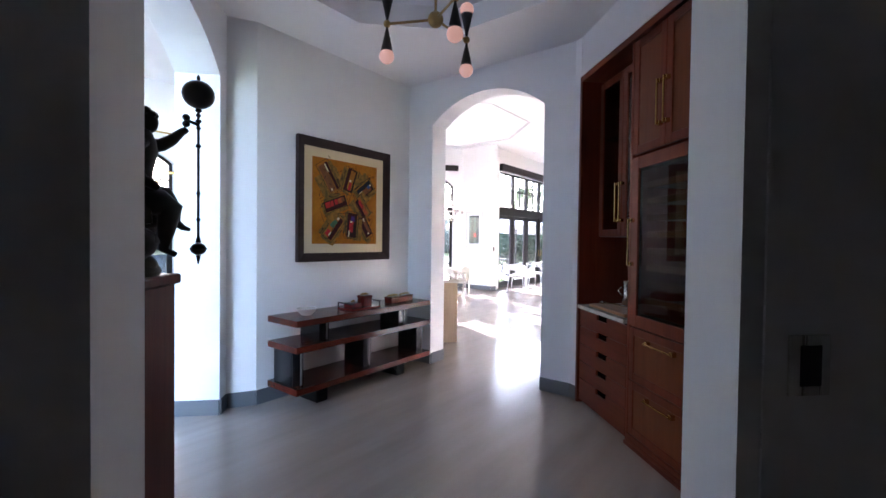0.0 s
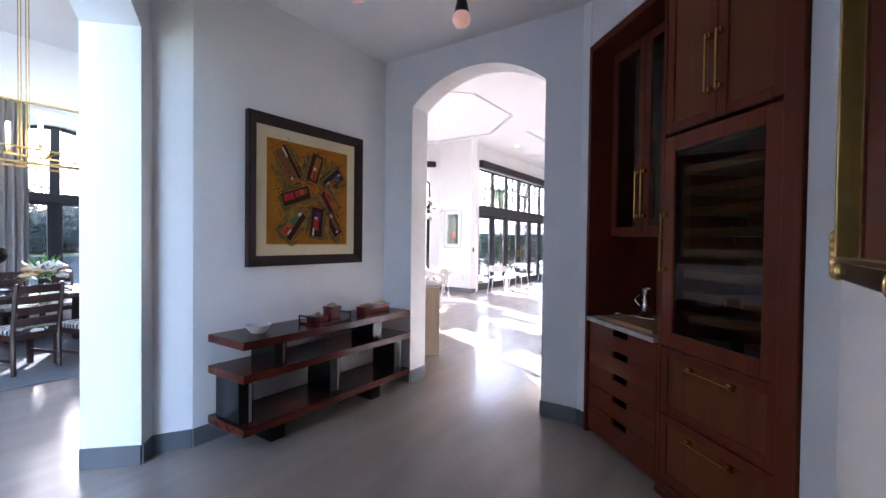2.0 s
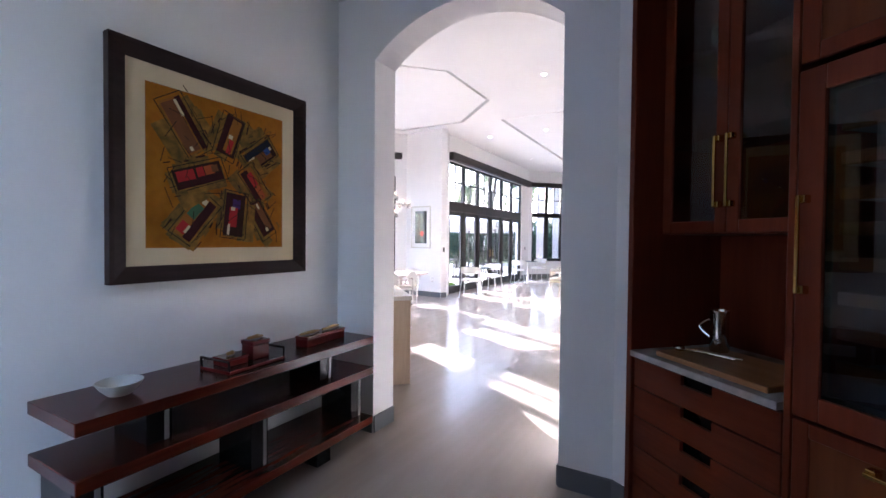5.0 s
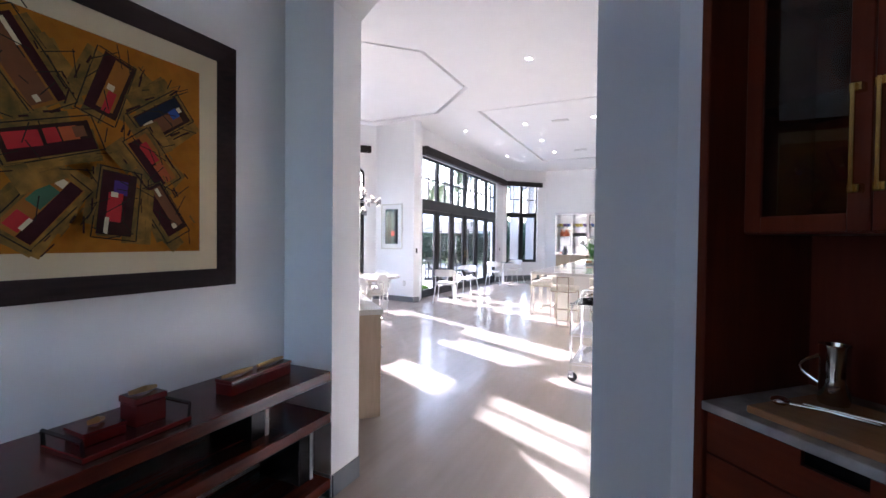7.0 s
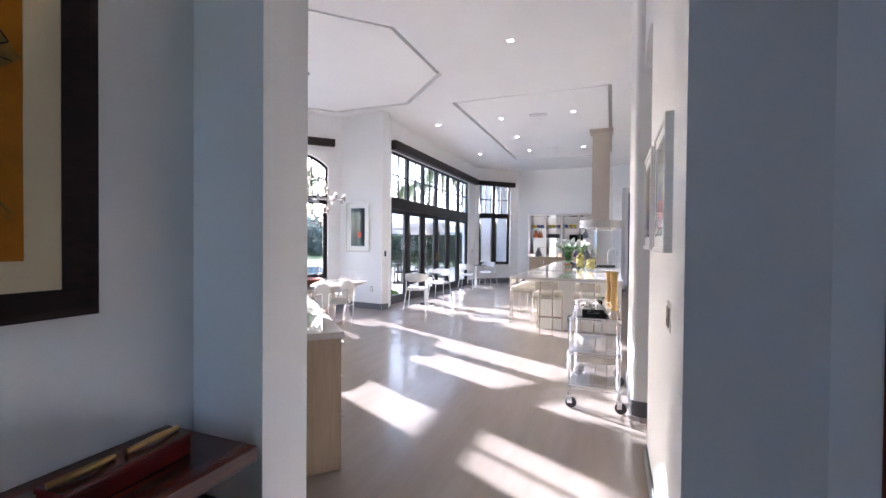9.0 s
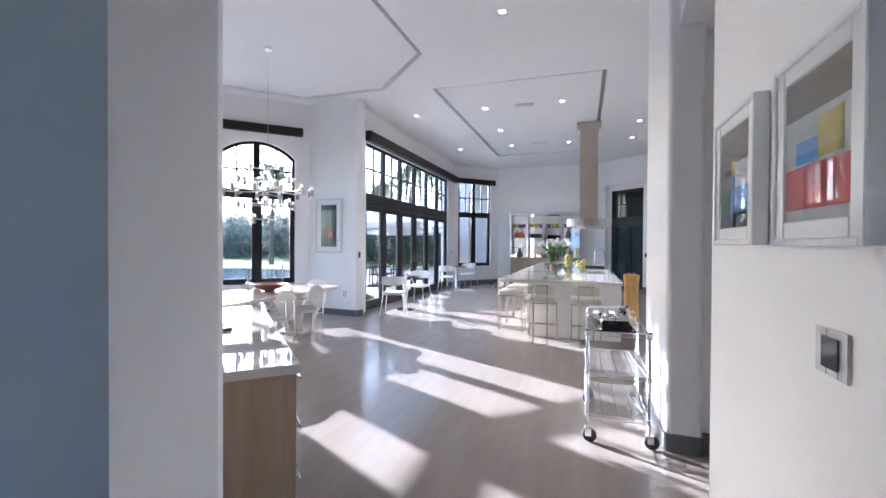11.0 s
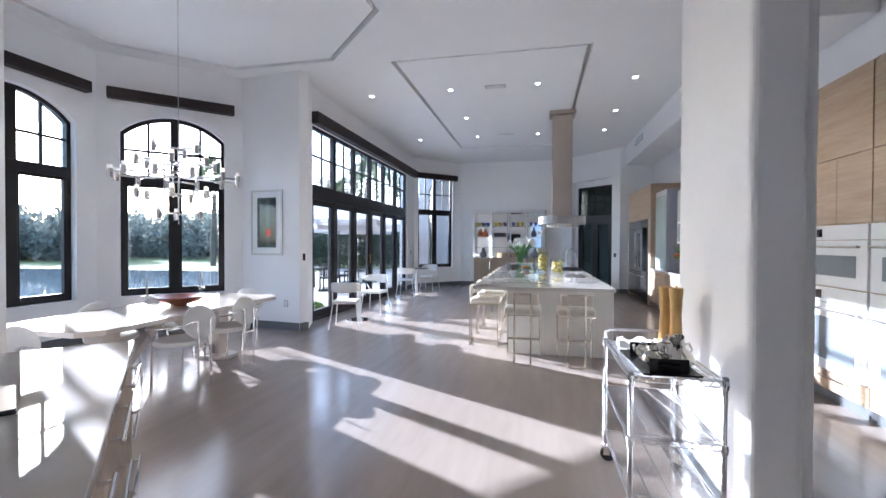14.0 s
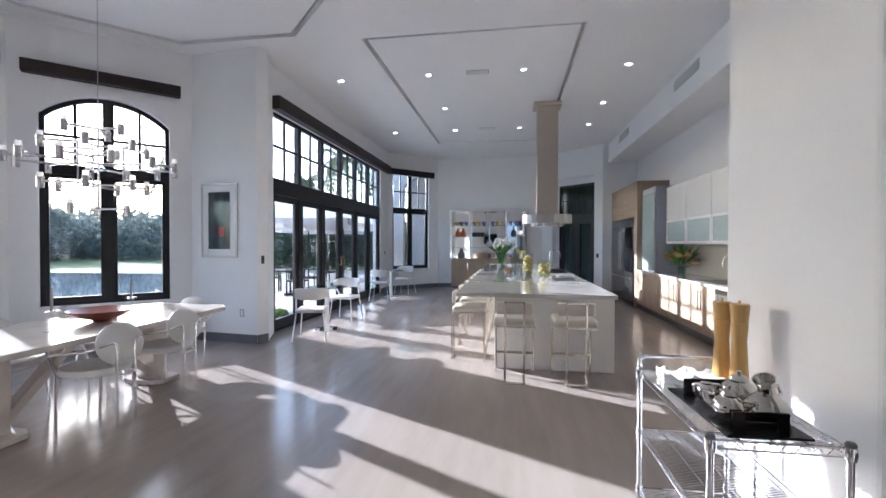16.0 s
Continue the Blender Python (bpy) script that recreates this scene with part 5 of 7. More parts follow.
def gilded_mirror():
    m, _ = along((-0.04, 3.42), (-0.04, 2.40))
    top = empty("gilded_mirror", m @ pose(0.55, 0, 2.12), "tall mirror in a black frame with gilded corners", "mirror")
    w, h = 0.41, 0.75
    part("glass", block(-w + 0.07, w - 0.07, -0.02, -0.012, -h + 0.07, h - 0.07), M_MIRROR, top)
    part("frame", _rect(w, h, 0.06, -0.045, -0.002), M_LACQ, top, "black lacquer frame")
    part("inner_moulding", _rect(w - 0.055, h - 0.055, 0.02, -0.052, -0.010), M_BRASS, top, "gilded inner moulding")
    for sx in (-1, 1):
        for sz in (-1, 1):
            bm = bmesh.new()
            for k in range(4):
                ball((sx * (w - 0.03 - k * 0.03), -0.045, sz * (h - 0.025)), 0.026, bm, 2, (1.0, 0.6, 1.2))
                ball((sx * (w - 0.025), -0.045, sz * (h - 0.05 - k * 0.03)), 0.026, bm, 2, (1.2, 0.6, 1.0))
            part("corner", bm, M_BRASS, top, "gilded leaf corner", True)


def _rect(w, h, t, y0, y1):
    bm = bmesh.new()
    block(-w, -w + t, y0, y1, -h, h, 0.004, 1, bm)
    block(w - t, w, y0, y1, -h, h, 0.004, 1, bm)
    block(-w + t, w - t, y0, y1, -h, -h + t, 0.004, 1, bm)
    block(-w + t, w - t, y0, y1, h - t, h, 0.004, 1, bm)
    return bm


gilded_mirror()


def wall_plate(name, m, w, h, label, material=None, rocker=None, category="switch"):
    top = empty(name, m, label, category)
    part("plate", block(-w / 2, w / 2, -0.008, 0.0, -h / 2, h / 2, 0.002), material or M_WFRAME, top)
    part("rocker", block(-w / 4, w / 4, -0.013, -0.008, -h / 3, h / 3, 0.001), rocker or material or M_WFRAME, top)
    return top


wall_plate("wall_keypad", pose(0.195, 2.315, 1.15, 0, 0, 45) @ pose(0, 0, 0), 0.13, 0.17, "black glass wall keypad in a steel frame", M_STEEL, M_SCREEN, "keypad")

M_LAPTOP = mat("dark_grey_aluminium", (0.07, 0.068, 0.075), 0.3, 0.6, vary=0.04)
M_CRYSTAL = glass("clear_cut_glass", (0.93, 0.95, 0.96), gloss=0.12)
M_CANDLE = mat("grey_wax", (0.30, 0.29, 0.28), 0.5, vary=0.03)
M_GLOWB = lit("small_lit_bulb", (0.95, 0.70, 0.45), 0.4)
M_CHROMED = mat("shaded_chrome", (0.66, 0.66, 0.68), 0.14, 1.0, vary=0.03)
M_FROST = lit("frosted_small_bulb", (0.62, 0.56, 0.50), 0.12)
M_GLASSP = glass("picture_glass", (0.96, 0.97, 0.97))
M_ARTG = mat("slate_green_print", (0.075, 0.11, 0.115), 0.6, vary=0.15, scale=6)
M_ARTR = mat("print_red", (0.55, 0.04, 0.03), 0.5, vary=0.05)
M_ARTB = mat("print_blue", (0.05, 0.20, 0.55), 0.5, vary=0.05)
M_ARTY = mat("print_yellow", (0.62, 0.50, 0.10), 0.5, vary=0.05)
M_ARTO = mat("print_olive", (0.20, 0.16, 0.09), 0.6, vary=0.08)
M_ARTW = mat("print_paper", (0.60, 0.60, 0.58), 0.7, vary=0.03)
M_ARTK = mat("print_dark", (0.03, 0.035, 0.04), 0.6, vary=0.08)
M_CRYSTAL2 = glass("vase_glass", (0.80, 0.92, 0.84))
M_STEM = mat("green_stem", (0.11, 0.30, 0.05), 0.5, vary=0.15)
M_TULIP = mat("white_petal", (0.78, 0.78, 0.72), 0.5, vary=0.04)
M_LEMON = mat("lemon_skin", (0.60, 0.47, 0.13), 0.4, vary=0.08, bump=0.3, bump_scale=60)
M_JAR = glass("jar_glass", (0.93, 0.95, 0.93))
M_ORANGE = mat("orange_skin", (0.65, 0.22, 0.02), 0.45, vary=0.08)
M_HOOD = mat("satin_steel_flue", (0.56, 0.49, 0.42), 0.36, 0.9, vary=0.04, stretch=(20, 20, 0.5), scale=6)
M_STEELB = mat("satin_steel_canopy", (0.46, 0.44, 0.42), 0.30, 0.95, vary=0.04)
M_FROSTG = mat("frosted_cabinet_glass", (0.42, 0.50, 0.49), 0.25, vary=0.03, coat=0.3)
M_OVENG = mat("oven_window_glass", (0.22, 0.25, 0.28), 0.08, vary=0.03, coat=0.4)


# ---- things: kitchen ----
m_tv, _ = along((-3.52, 5.02), (-5.58, 7.08))


def desk():
    top = empty("desk", m_tv, "pale oak desk with drawers along the diagonal wall", "desk")
    u0, u1, f = 0.61, 2.71, -0.587
    part("end_panel", block(u0 + 0.012, u0 + 0.04, f + 0.015, -0.004, 0.0, 0.868, 0.002), M_OAK, top)
    part("end_panel", block(u1 - 0.04, u1 - 0.012, f + 0.015, -0.004, 0.0, 0.868, 0.002), M_OAK, top)
    part("carcass", block(u0 + 0.04, u1 - 0.04, f + 0.04, -0.004, 0.08, 0.866), M_OAK, top)
    n = 3
    w = (u1 - u0 - 0.08) / n
    for i in range(n):
        for z0, z1 in ((0.62, 0.862), (0.36, 0.614), (0.085, 0.354)):
            a = u0 + 0.04 + i * w
            d = part("drawer", block(a + 0.003, a + w - 0.003, f + 0.015, f + 0.038, z0, z1, 0.002), M_OAKH, top)
            hb = tube([(a + 0.12, f - 0.025, z1 - 0.06), (a + w - 0.12, f - 0.025, z1 - 0.06)], 0.008, 8)
            for q in (a + 0.16, a + w - 0.16):
                tube([(q, f - 0.025, z1 - 0.06), (q, f + 0.016, z1 - 0.06)], 0.007, 8, hb)
            part("handle", hb, M_CHROME, d, "chrome bar handle", True)
    slabb = obj("desk_worktop", block(u0, u1, f, -0.003, 0.87, 0.915, 0.004, 2), M_MARBLE)
    slabb.matrix_world = m_tv
    tagged(slabb, "polished white marble worktop on the desk", "worktop")


desk()


def laptop():
    top = empty("laptop", m_tv @ pose(1.72, -0.17, 0.917, 0, 0, 12), "closed dark grey laptop on the marble desk", "laptop")
    part("base", block(-0.17, 0.17, -0.12, 0.12, 0.0, 0.010, 0.004, 2), M_LAPTOP, top)
    part("lid", block(-0.17, 0.17, -0.12, 0.12, 0.0115, 0.018, 0.003, 2), M_LAPTOP, top)


laptop()


def television():
    top = empty("television", m_tv @ pose(1.265, -0.15, 1.82), "large flat television on a wall arm, screen dark", "television")
    part("screen", block(-0.585, 0.585, -0.036, -0.03, -0.335, 0.335), M_SCREEN, top, "dark glossy glass screen")
    part("case", block(-0.59, 0.59, -0.029, 0.0, -0.34, 0.34, 0.004), M_BLACKP, top)
    part("back_box", block(-0.35, 0.35, 0.0, 0.04, -0.22, 0.2, 0.01), M_BLACKP, top)
    arm = block(-0.06, 0.06, 0.04, 0.146, -0.12, 0.12, 0.004)
    block(-0.50, -0.38, 0.02, 0.146, -0.28, 0.18, 0.006, 1, arm)
    part("wall_arm", arm, M_BLACKP, top)
    cb = tube([(-0.5, 0.1, -0.25), (-0.45, 0.09, -0.36), (-0.30, 0.10, -0.33), (-0.2, 0.06, -0.2)], 0.006, 6)
    part("cable", cb, M_RUBBER, top, smooth=True)


television()
wall_plate("wall_outlet", m_tv @ pose(1.825, 0, 1.07), 0.075, 0.12, "grey metal wall outlet above the desk", M_STEEL, M_WFRAME, "outlet")


# nook table and chairs
def nook_table():
    top = empty("dining_table", pose(-6.825, 9.40, 0), "long whitewashed dining table on splayed slab legs", "dining table")
    poly = [(-0.44, -1.36), (0.44, -1.36), (0.575, -1.20), (0.575, 1.20), (0.44, 1.36), (-0.44, 1.36), (-0.575, 1.20), (-0.575, -1.20)]
    part("tabletop", prism(poly, 0.705, 0.752, None, 0.004), M_TABLE, top)
    for s in (-1, 1):
        y = s * 0.76
        bm = block(-0.11, 0.11, y - 0.09, y + 0.09, 0.03, 0.704, 0.008, 2)
        part("leg", bm, M_TABLE, top)
        plate = [(-0.30, -0.11), (-0.18, -0.17), (0.18, -0.17), (0.30, -0.11), (0.30, 0.11), (0.18, 0.17), (-0.18, 0.17), (-0.30, 0.11)]
        part("foot_plate", prism([(px_ * 0.8, y + py_) for px_, py_ in plate], 0.0, 0.045, None, 0.006), M_TABLE, top)
        brace = slab([(-0.05, 0.0), (0.05, 0.0), (0.05, 0.07), (-0.05, 0.07)], 0.0, 0.86)
        br = part("brace", brace, M_TABLE, top)
        br.matrix_local = Matrix.Translation((0, y - s * 0.08, 0.05)) @ Matrix.Rotation(0 if s < 0 else math.pi, 4, "Z") @ Matrix.Rotation(radians(43), 4, "X")


nook_table()


def ellipsoid(at, rx, ry, rz, bm=None, sub=3):
    return ball(at, 1.0, bm, sub, (rx, ry, rz))


def nook_chair():
    """Chrome tube chair with a round seat and a tilted oval back; it faces +y."""
    top = empty("dining_chair", pose(0, 0, 0), "white leather chair with oval back and bent chrome tube frame", "chair", "chairs round the nook table")
    bm = bmesh.new()
    n = 20
    ring = [(0.255 * math.cos(2 * math.pi * i / n), 0.245 * math.sin(2 * math.pi * i / n)) for i in range(n)]
    part("seat", prism(ring, 0.425, 0.485, None, 0.02), M_LEATHER, top, smooth=True)
    back = ellipsoid((0, 0, 0), 0.225, 0.032, 0.175, None, 3)
    b = part("backrest", back, M_LEATHER, top, smooth=True)
    b.matrix_local = pose(0, -0.235, 0.665, -14, 0, 0)
    for s in (-1, 1):
        arc = [(s * 0.085, -0.285, 0.0), (s * 0.085, -0.285, 0.64), (s * 0.088, -0.285, 0.675), (s * 0.12, -0.28, 0.69), (s * 0.18, -0.25, 0.675)]
        arc += [(s * (0.18 + 0.12 * math.sin(a)), -0.25 + 0.40 * (1 - math.cos(a)), 0.665 - 0.03 * a) for a in (0.4, 0.8, 1.2, 1.5)]
        part("frame_tube", tube(arc, 0.0125, 10), M_CHROME, top, smooth=True)
        part("front_leg", tube([(s * 0.295, 0.12, 0.622), (s * 0.27, 0.13, 0.58), (s * 0.20, 0.16, 0.43), (s * 0.19, 0.18, 0.0)], 0.0125, 10), M_CHROME, top, smooth=True)
    part("cross_tube", tube([(-0.19, 0.165, 0.415), (0.19, 0.165, 0.415)], 0.010, 8), M_CHROME, top, smooth=True)
    part("cross_tube", tube([(-0.085, -0.285, 0.41), (0.085, -0.285, 0.41)], 0.010, 8), M_CHROME, top, smooth=True)
    return top


c0 = nook_chair()
c0.matrix_world = pose(-6.385, 9.12, 0, 0, 0, 90)
for px, py, tr in ((-6.42, 9.88, 90), (-7.28, 9.12, -90), (-7.28, 9.88, -90), (-6.83, 10.60, 180), (-6.70, 8.02, 12)):
    copy_thing(c0, pose(px, py, 0, 0, 0, tr))

dish = obj("wooden_bowl", lathe([(0.0, 0.0), (0.07, 0.0), (0.075, 0.012), (0.18, 0.045), (0.275, 0.105), (0.268, 0.11), (0.17, 0.062), (0.06, 0.03), (0.0, 0.026)], 40), mat("red_orange_glazed_wood", (0.42, 0.115, 0.045), 0.3, vary=0.12, scale=14), smooth=True)
dish.matrix_world = pose(-6.83, 9.58, 0.752)
tagged(dish, "wide red-orange bowl on the nook table", "bowl")
for px, py in ((-6.75, 9.06), (-6.90, 9.98)):
    top = empty("candlestick", pose(px, py, 0.752), "glass candlestick with a slim grey candle", "candlestick", "candlesticks on the table")
    part("stem", lathe([(0.0, 0.0), (0.055, 0.0), (0.055, 0.008), (0.015, 0.02), (0.022, 0.04), (0.012, 0.055), (0.024, 0.075), (0.012, 0.095), (0.024, 0.115), (0.012, 0.14), (0.02, 0.155), (0.048, 0.165), (0.05, 0.172), (0.015, 0.172), (0.0, 0.165)], 20), M_CRYSTAL, top, smooth=True)
    part("candle", lathe([(0.011, 0.172), (0.010, 0.37), (0.004, 0.375), (0.0, 0.375)], 12), M_CANDLE, top, smooth=True)


def nook_chandelier():
    """A tiered cluster of thin chrome bars set with little cylinders and lit bulbs."""
    top = empty("nook_chandelier", pose(-6.84, 9.57, 0), "tiered chrome bar chandelier with small lit cylinder lamps", "chandelier")
    part("wire", tube([(0, 0, 1.70), (0, 0, KIT_H)], 0.0035, 6), M_STEEL, top)
    part("canopy", lathe([(0.0, -0.03), (0.05, -0.03), (0.055, 0.0), (0.0, 0.0)], 24, None, (0, 0, KIT_H + 0.012)), M_CHROMED, top, smooth=True)
    part("rod", tube([(0, 0, 1.80), (0, 0, 2.60)], 0.010, 8), M_CHROMED, top, smooth=True)
    # each tier: (height, radius of its nodes, how many, their turn, arm length, arms outward)
    tiers = ((2.58, 0.0, 1, 0, 0.25, (0, 120, 240)), (2.42, 0.20, 3, 30, 0.27, (-60, 60)), (2.25, 0.42, 6, 10, 0.26, (-40, 40)),
             (2.05, 0.20, 3, 30, 0.27, (-60, 60)), (1.82, 0.0, 1, 20, 0.24, (0, 120, 240)))
    for z, rad, n, a0, ln, spread in tiers:
        for i in range(n):
            a = radians(a0 + 360.0 * i / n)
            node = Vector((rad * math.cos(a), rad * math.sin(a), 0))
            if rad:
                spoke = part("spoke", block(0.0, rad + 0.01, -0.009, 0.009, -0.009, 0.009, 0.002), M_CHROMED, top)
                spoke.matrix_local = Matrix.Translation((0, 0, z + 0.001 * i)) @ Matrix.Rotation(a, 4, "Z")
            if rad == 0.20 and z > 2.2:
                part("rod", tube([(node.x, node.y, 2.03), (node.x, node.y, 2.44)], 0.009, 8), M_CHROMED, top, smooth=True)
            for k, sp in enumerate(spread):
                arm = part("arm", block(0.0, ln, -0.010, 0.010, -0.010, 0.010, 0.002), M_CHROMED, top)
                arm.matrix_local = Matrix.Translation((node.x, node.y, z + 0.002 * k)) @ Matrix.Rotation(a + radians(sp), 4, "Z")
                part("lamp_cup", lathe([(0.0, -0.065), (0.027, -0.065), (0.029, 0.035), (0.024, 0.035), (0.0, 0.02)], 14, None, (ln, 0, 0)), M_CHROMED, arm, smooth=True)
                part("bulb", lathe([(0.0, 0.022), (0.021, 0.022), (0.021, 0.075), (0.0, 0.076)], 14, None, (ln, 0, 0)), M_GLOWB if (i + k) % 3 == 0 else M_FROST, arm, "small lit frosted bulb", True)


nook_chandelier()


def framed_print(name, m, w, h, mountw, framew, fm, art, label, bands=(), deep=0.0):
    top = empty(name, m @ pose(0, -deep, 0), label, "picture")
    bm = _rect(w / 2, h / 2, framew, -0.026, deep - 0.002)
    part("frame", bm, fm, top)
    part("mount", _rect(w / 2 - framew + 0.002, h / 2 - framew + 0.002, mountw, -0.018, -0.010), M_WFRAME, top, "white card mount")
    aw, ah = w / 2 - framew - mountw, h / 2 - framew - mountw
    part("print", block(-aw - 0.004, aw + 0.004, -0.012, -0.006, -ah - 0.004, ah + 0.004), art, top)
    for k, (x0, x1, z0, z1, mt) in enumerate(bands):
        part("colour_shape", block(x0 * aw, x1 * aw, -0.0125 - 0.0004 * k, -0.0115, z0 * ah, z1 * ah), mt, top)
    p = part("pane", block(-aw - 0.002, aw + 0.002, -0.021, -0.0195, -ah - 0.002, ah + 0.002), M_GLASSP, top)
    p.visible_shadow = False
    return top


framed_print("framed_print", pose(-7.325, 11.975, 1.84) @ pose(0, 0, 0, 0, 0, -6), 0.66, 1.13, 0.10, 0.035, M_SFRAME, M_ARTG, "tall dark green abstract print in a silver frame",
             [(-0.6, -0.05, -0.95, 0.9, M_ARTK), (0.35, 0.95, -0.9, 0.95, M_ARTK), (-0.05, 0.45, -0.55, -0.25, M_ARTR)])
framed_print("framed_print", m_pw @ pose(0.48, 0, 1.748), 0.49, 0.55, 0.052, 0.022, M_WFRAME, M_ARTO, "small abstract print in a white frame with blue and yellow shapes",
             [(-1, 1, -1, -0.72, M_ARTK), (-0.2, 0.9, -0.7, 0.1, M_ARTB), (0.1, 1.0, -0.2, 0.3, M_ARTW), (-0.15, 0.1, 0.05, 0.35, M_ARTY), (-0.9, -0.3, -0.7, -0.2, M_PGREEN)], deep=0.03)
framed_print("framed_print", m_pw @ pose(1.135, 0, 1.744), 0.49, 0.55, 0.052, 0.022, M_WFRAME, M_ARTW, "small abstract print in a white frame with a broad red band",
             [(-1, 1, -0.85, -0.25, M_ARTR), (-1, 1, 0.45, 1, M_ARTO), (0.1, 0.8, -0.2, 0.35, M_ARTY), (-0.6, 0.1, -0.22, 0.1, M_ARTB)], deep=0.03)
wall_plate("wall_keypad", m_pw @ pose(1.15, 0, 1.19), 0.16, 0.126, "black glass touch panel in a slim steel frame", M_STEEL, M_SCREEN, "keypad")
wall_plate("wall_outlet", pose(-6.93, 11.93, 0.45, 0, 0, -6), 0.075, 0.12, "grey metal wall outlet low on the pier", M_STEEL, M_WFRAME, "outlet")
wall_plate("wall_switch", pose(-6.62, 11.975, 1.25, 0, 0, 65), 0.05, 0.12, "black wall switch on the pier edge", M_BLACKP, M_BLACKP)


# island, stools and what stands on it
def island():
    top = empty("kitchen_island", pose(0, 0, 0), "long ivory gloss kitchen island with overhanging stone top", "kitchen island")
    part("front_panel", block(-3.13, -1.755, 11.215, 11.26, 0.0, 0.86, 0.003), M_ISLAND, top)
    part("body", block(-3.11, -1.80, 11.26, 18.9, 0.10, 0.86), M_ISLAND, top)
    part("toe_kick", block(-3.07, -1.85, 11.26, 18.85, 0.0, 0.10), M_BASE, top)
    for i in range(8):
        y = 11.30 + i * 0.95
        part("panel", block(-1.80, -1.778, y + 0.004, y + 0.946, 0.11, 0.855, 0.002), M_ISLAND, top)
        part("panel", block(-3.132, -3.11, y + 0.004, y + 0.946, 0.11, 0.855, 0.002), M_ISLAND, top)
    bm = block(-3.59, -1.735, 11.15, 18.98, 0.862, 0.907, 0.004, 2)
    t = obj("island_worktop", bm, M_MARBLE)
    tagged(t, "polished white stone island worktop", "worktop")


island()


def stool():
    """Counter stool: flat-bar frame in one loop, round cushion and low back pad; it faces +y."""
    top = empty("bar_stool", pose(0, 0, 0), "champagne steel flat-bar counter stool with cream cushion", "stool", "stools at the island")
    bar = 0.011
    loop = bmesh.new()
    for s in (-1, 1):
        block(s * 0.10 - bar, s * 0.10 + bar, -0.235, -0.215, 0.0, 0.88, 0.002, 1, loop)
    block(-0.10 - bar, 0.10 + bar, -0.235, -0.215, 0.86, 0.88, 0.002, 1, loop)
    block(-0.10 - bar, 0.10 + bar, -0.245, -0.205, 0.0, 0.012, 0.002, 1, loop)
    part("back_frame", loop, M_NICKEL, top)
    for s in (-1, 1):
        part("front_leg", block(s * 0.21 - bar, s * 0.21 + bar, 0.19, 0.21, 0.0, 0.62, 0.002), M_NICKEL, top)
        part("side_bar", block(s * 0.21 - bar, s * 0.21 + bar, -0.19, 0.19, 0.60, 0.62, 0.002), M_NICKEL, top)
    part("foot_rest", block(-0.21, 0.21, 0.185, 0.215, 0.22, 0.25, 0.003), M_NICKEL, top)
    part("seat_bar", block(-0.21, 0.21, -0.235, -0.21, 0.60, 0.62, 0.002), M_NICKEL, top)
    part("seat", block(-0.225, 0.225, -0.205, 0.225, 0.62, 0.70, 0.035, 4), M_CREAM, top, "thick cream leather cushion", True)
    part("backrest", block(-0.19, 0.19, -0.215, -0.18, 0.74, 0.875, 0.014, 3), M_CREAM, top, smooth=True)
    return top


s0 = stool()
s0.matrix_world = pose(-2.90, 10.87, 0)
copy_thing(s0, pose(-2.26, 10.87, 0))
for i in range(7):
    copy_thing(s0, pose(-3.47, 11.66 + i * 0.78, 0, 0, 0, -90))


def vase_of_tulips(m):
    top = empty("flower_vase", m, "glass vase of white tulips on the island", "flowers")
    part("vase", lathe([(0.0, 0.0), (0.065, 0.0), (0.07, 0.01), (0.06, 0.10), (0.085, 0.27), (0.08, 0.27), (0.055, 0.10), (0.0, 0.02)], 24), M_CRYSTAL2, top, smooth=True)
    r = random.Random(8)
    stems, leaves, heads = bmesh.new(), bmesh.new(), bmesh.new()
    for i in range(30):
        a, d = r.uniform(0, 6.28), math.sqrt(r.random()) * 0.30
        tip = (d * math.cos(a), d * math.sin(a), 0.52 - 0.5 * d * d + r.uniform(-0.05, 0.05) - d * 0.2)
        tube([(0.02 * math.cos(a), 0.02 * math.sin(a), 0.03), (tip[0] * 0.4, tip[1] * 0.4, 0.28), tip], 0.005, 5, stems)
        ball((tip[0], tip[1], tip[2] + 0.03), 0.041, heads, 2, (0.85, 0.85, 1.3))
        for k in range(2):
            b = a + r.uniform(-0.8, 0.8)
            p = Vector((tip[0] * 0.5, tip[1] * 0.5, 0.30))
            q = p + Vector((0.15 * math.cos(b), 0.15 * math.sin(b), r.uniform(0.0, 0.14)))
            side = Vector((-math.sin(b), math.cos(b), 0)) * 0.02
            mid = (p + q) / 2 + Vector((0, 0, 0.03))
            vs = [leaves.verts.new(v) for v in (p, mid + side, q, mid - side)]
            leaves.faces.new(vs)
    part("stems", stems, M_STEM, top)
    part("leaves", leaves, M_STEM, top)
    part("blossoms", heads, M_TULIP, top, "white tulip heads", True)


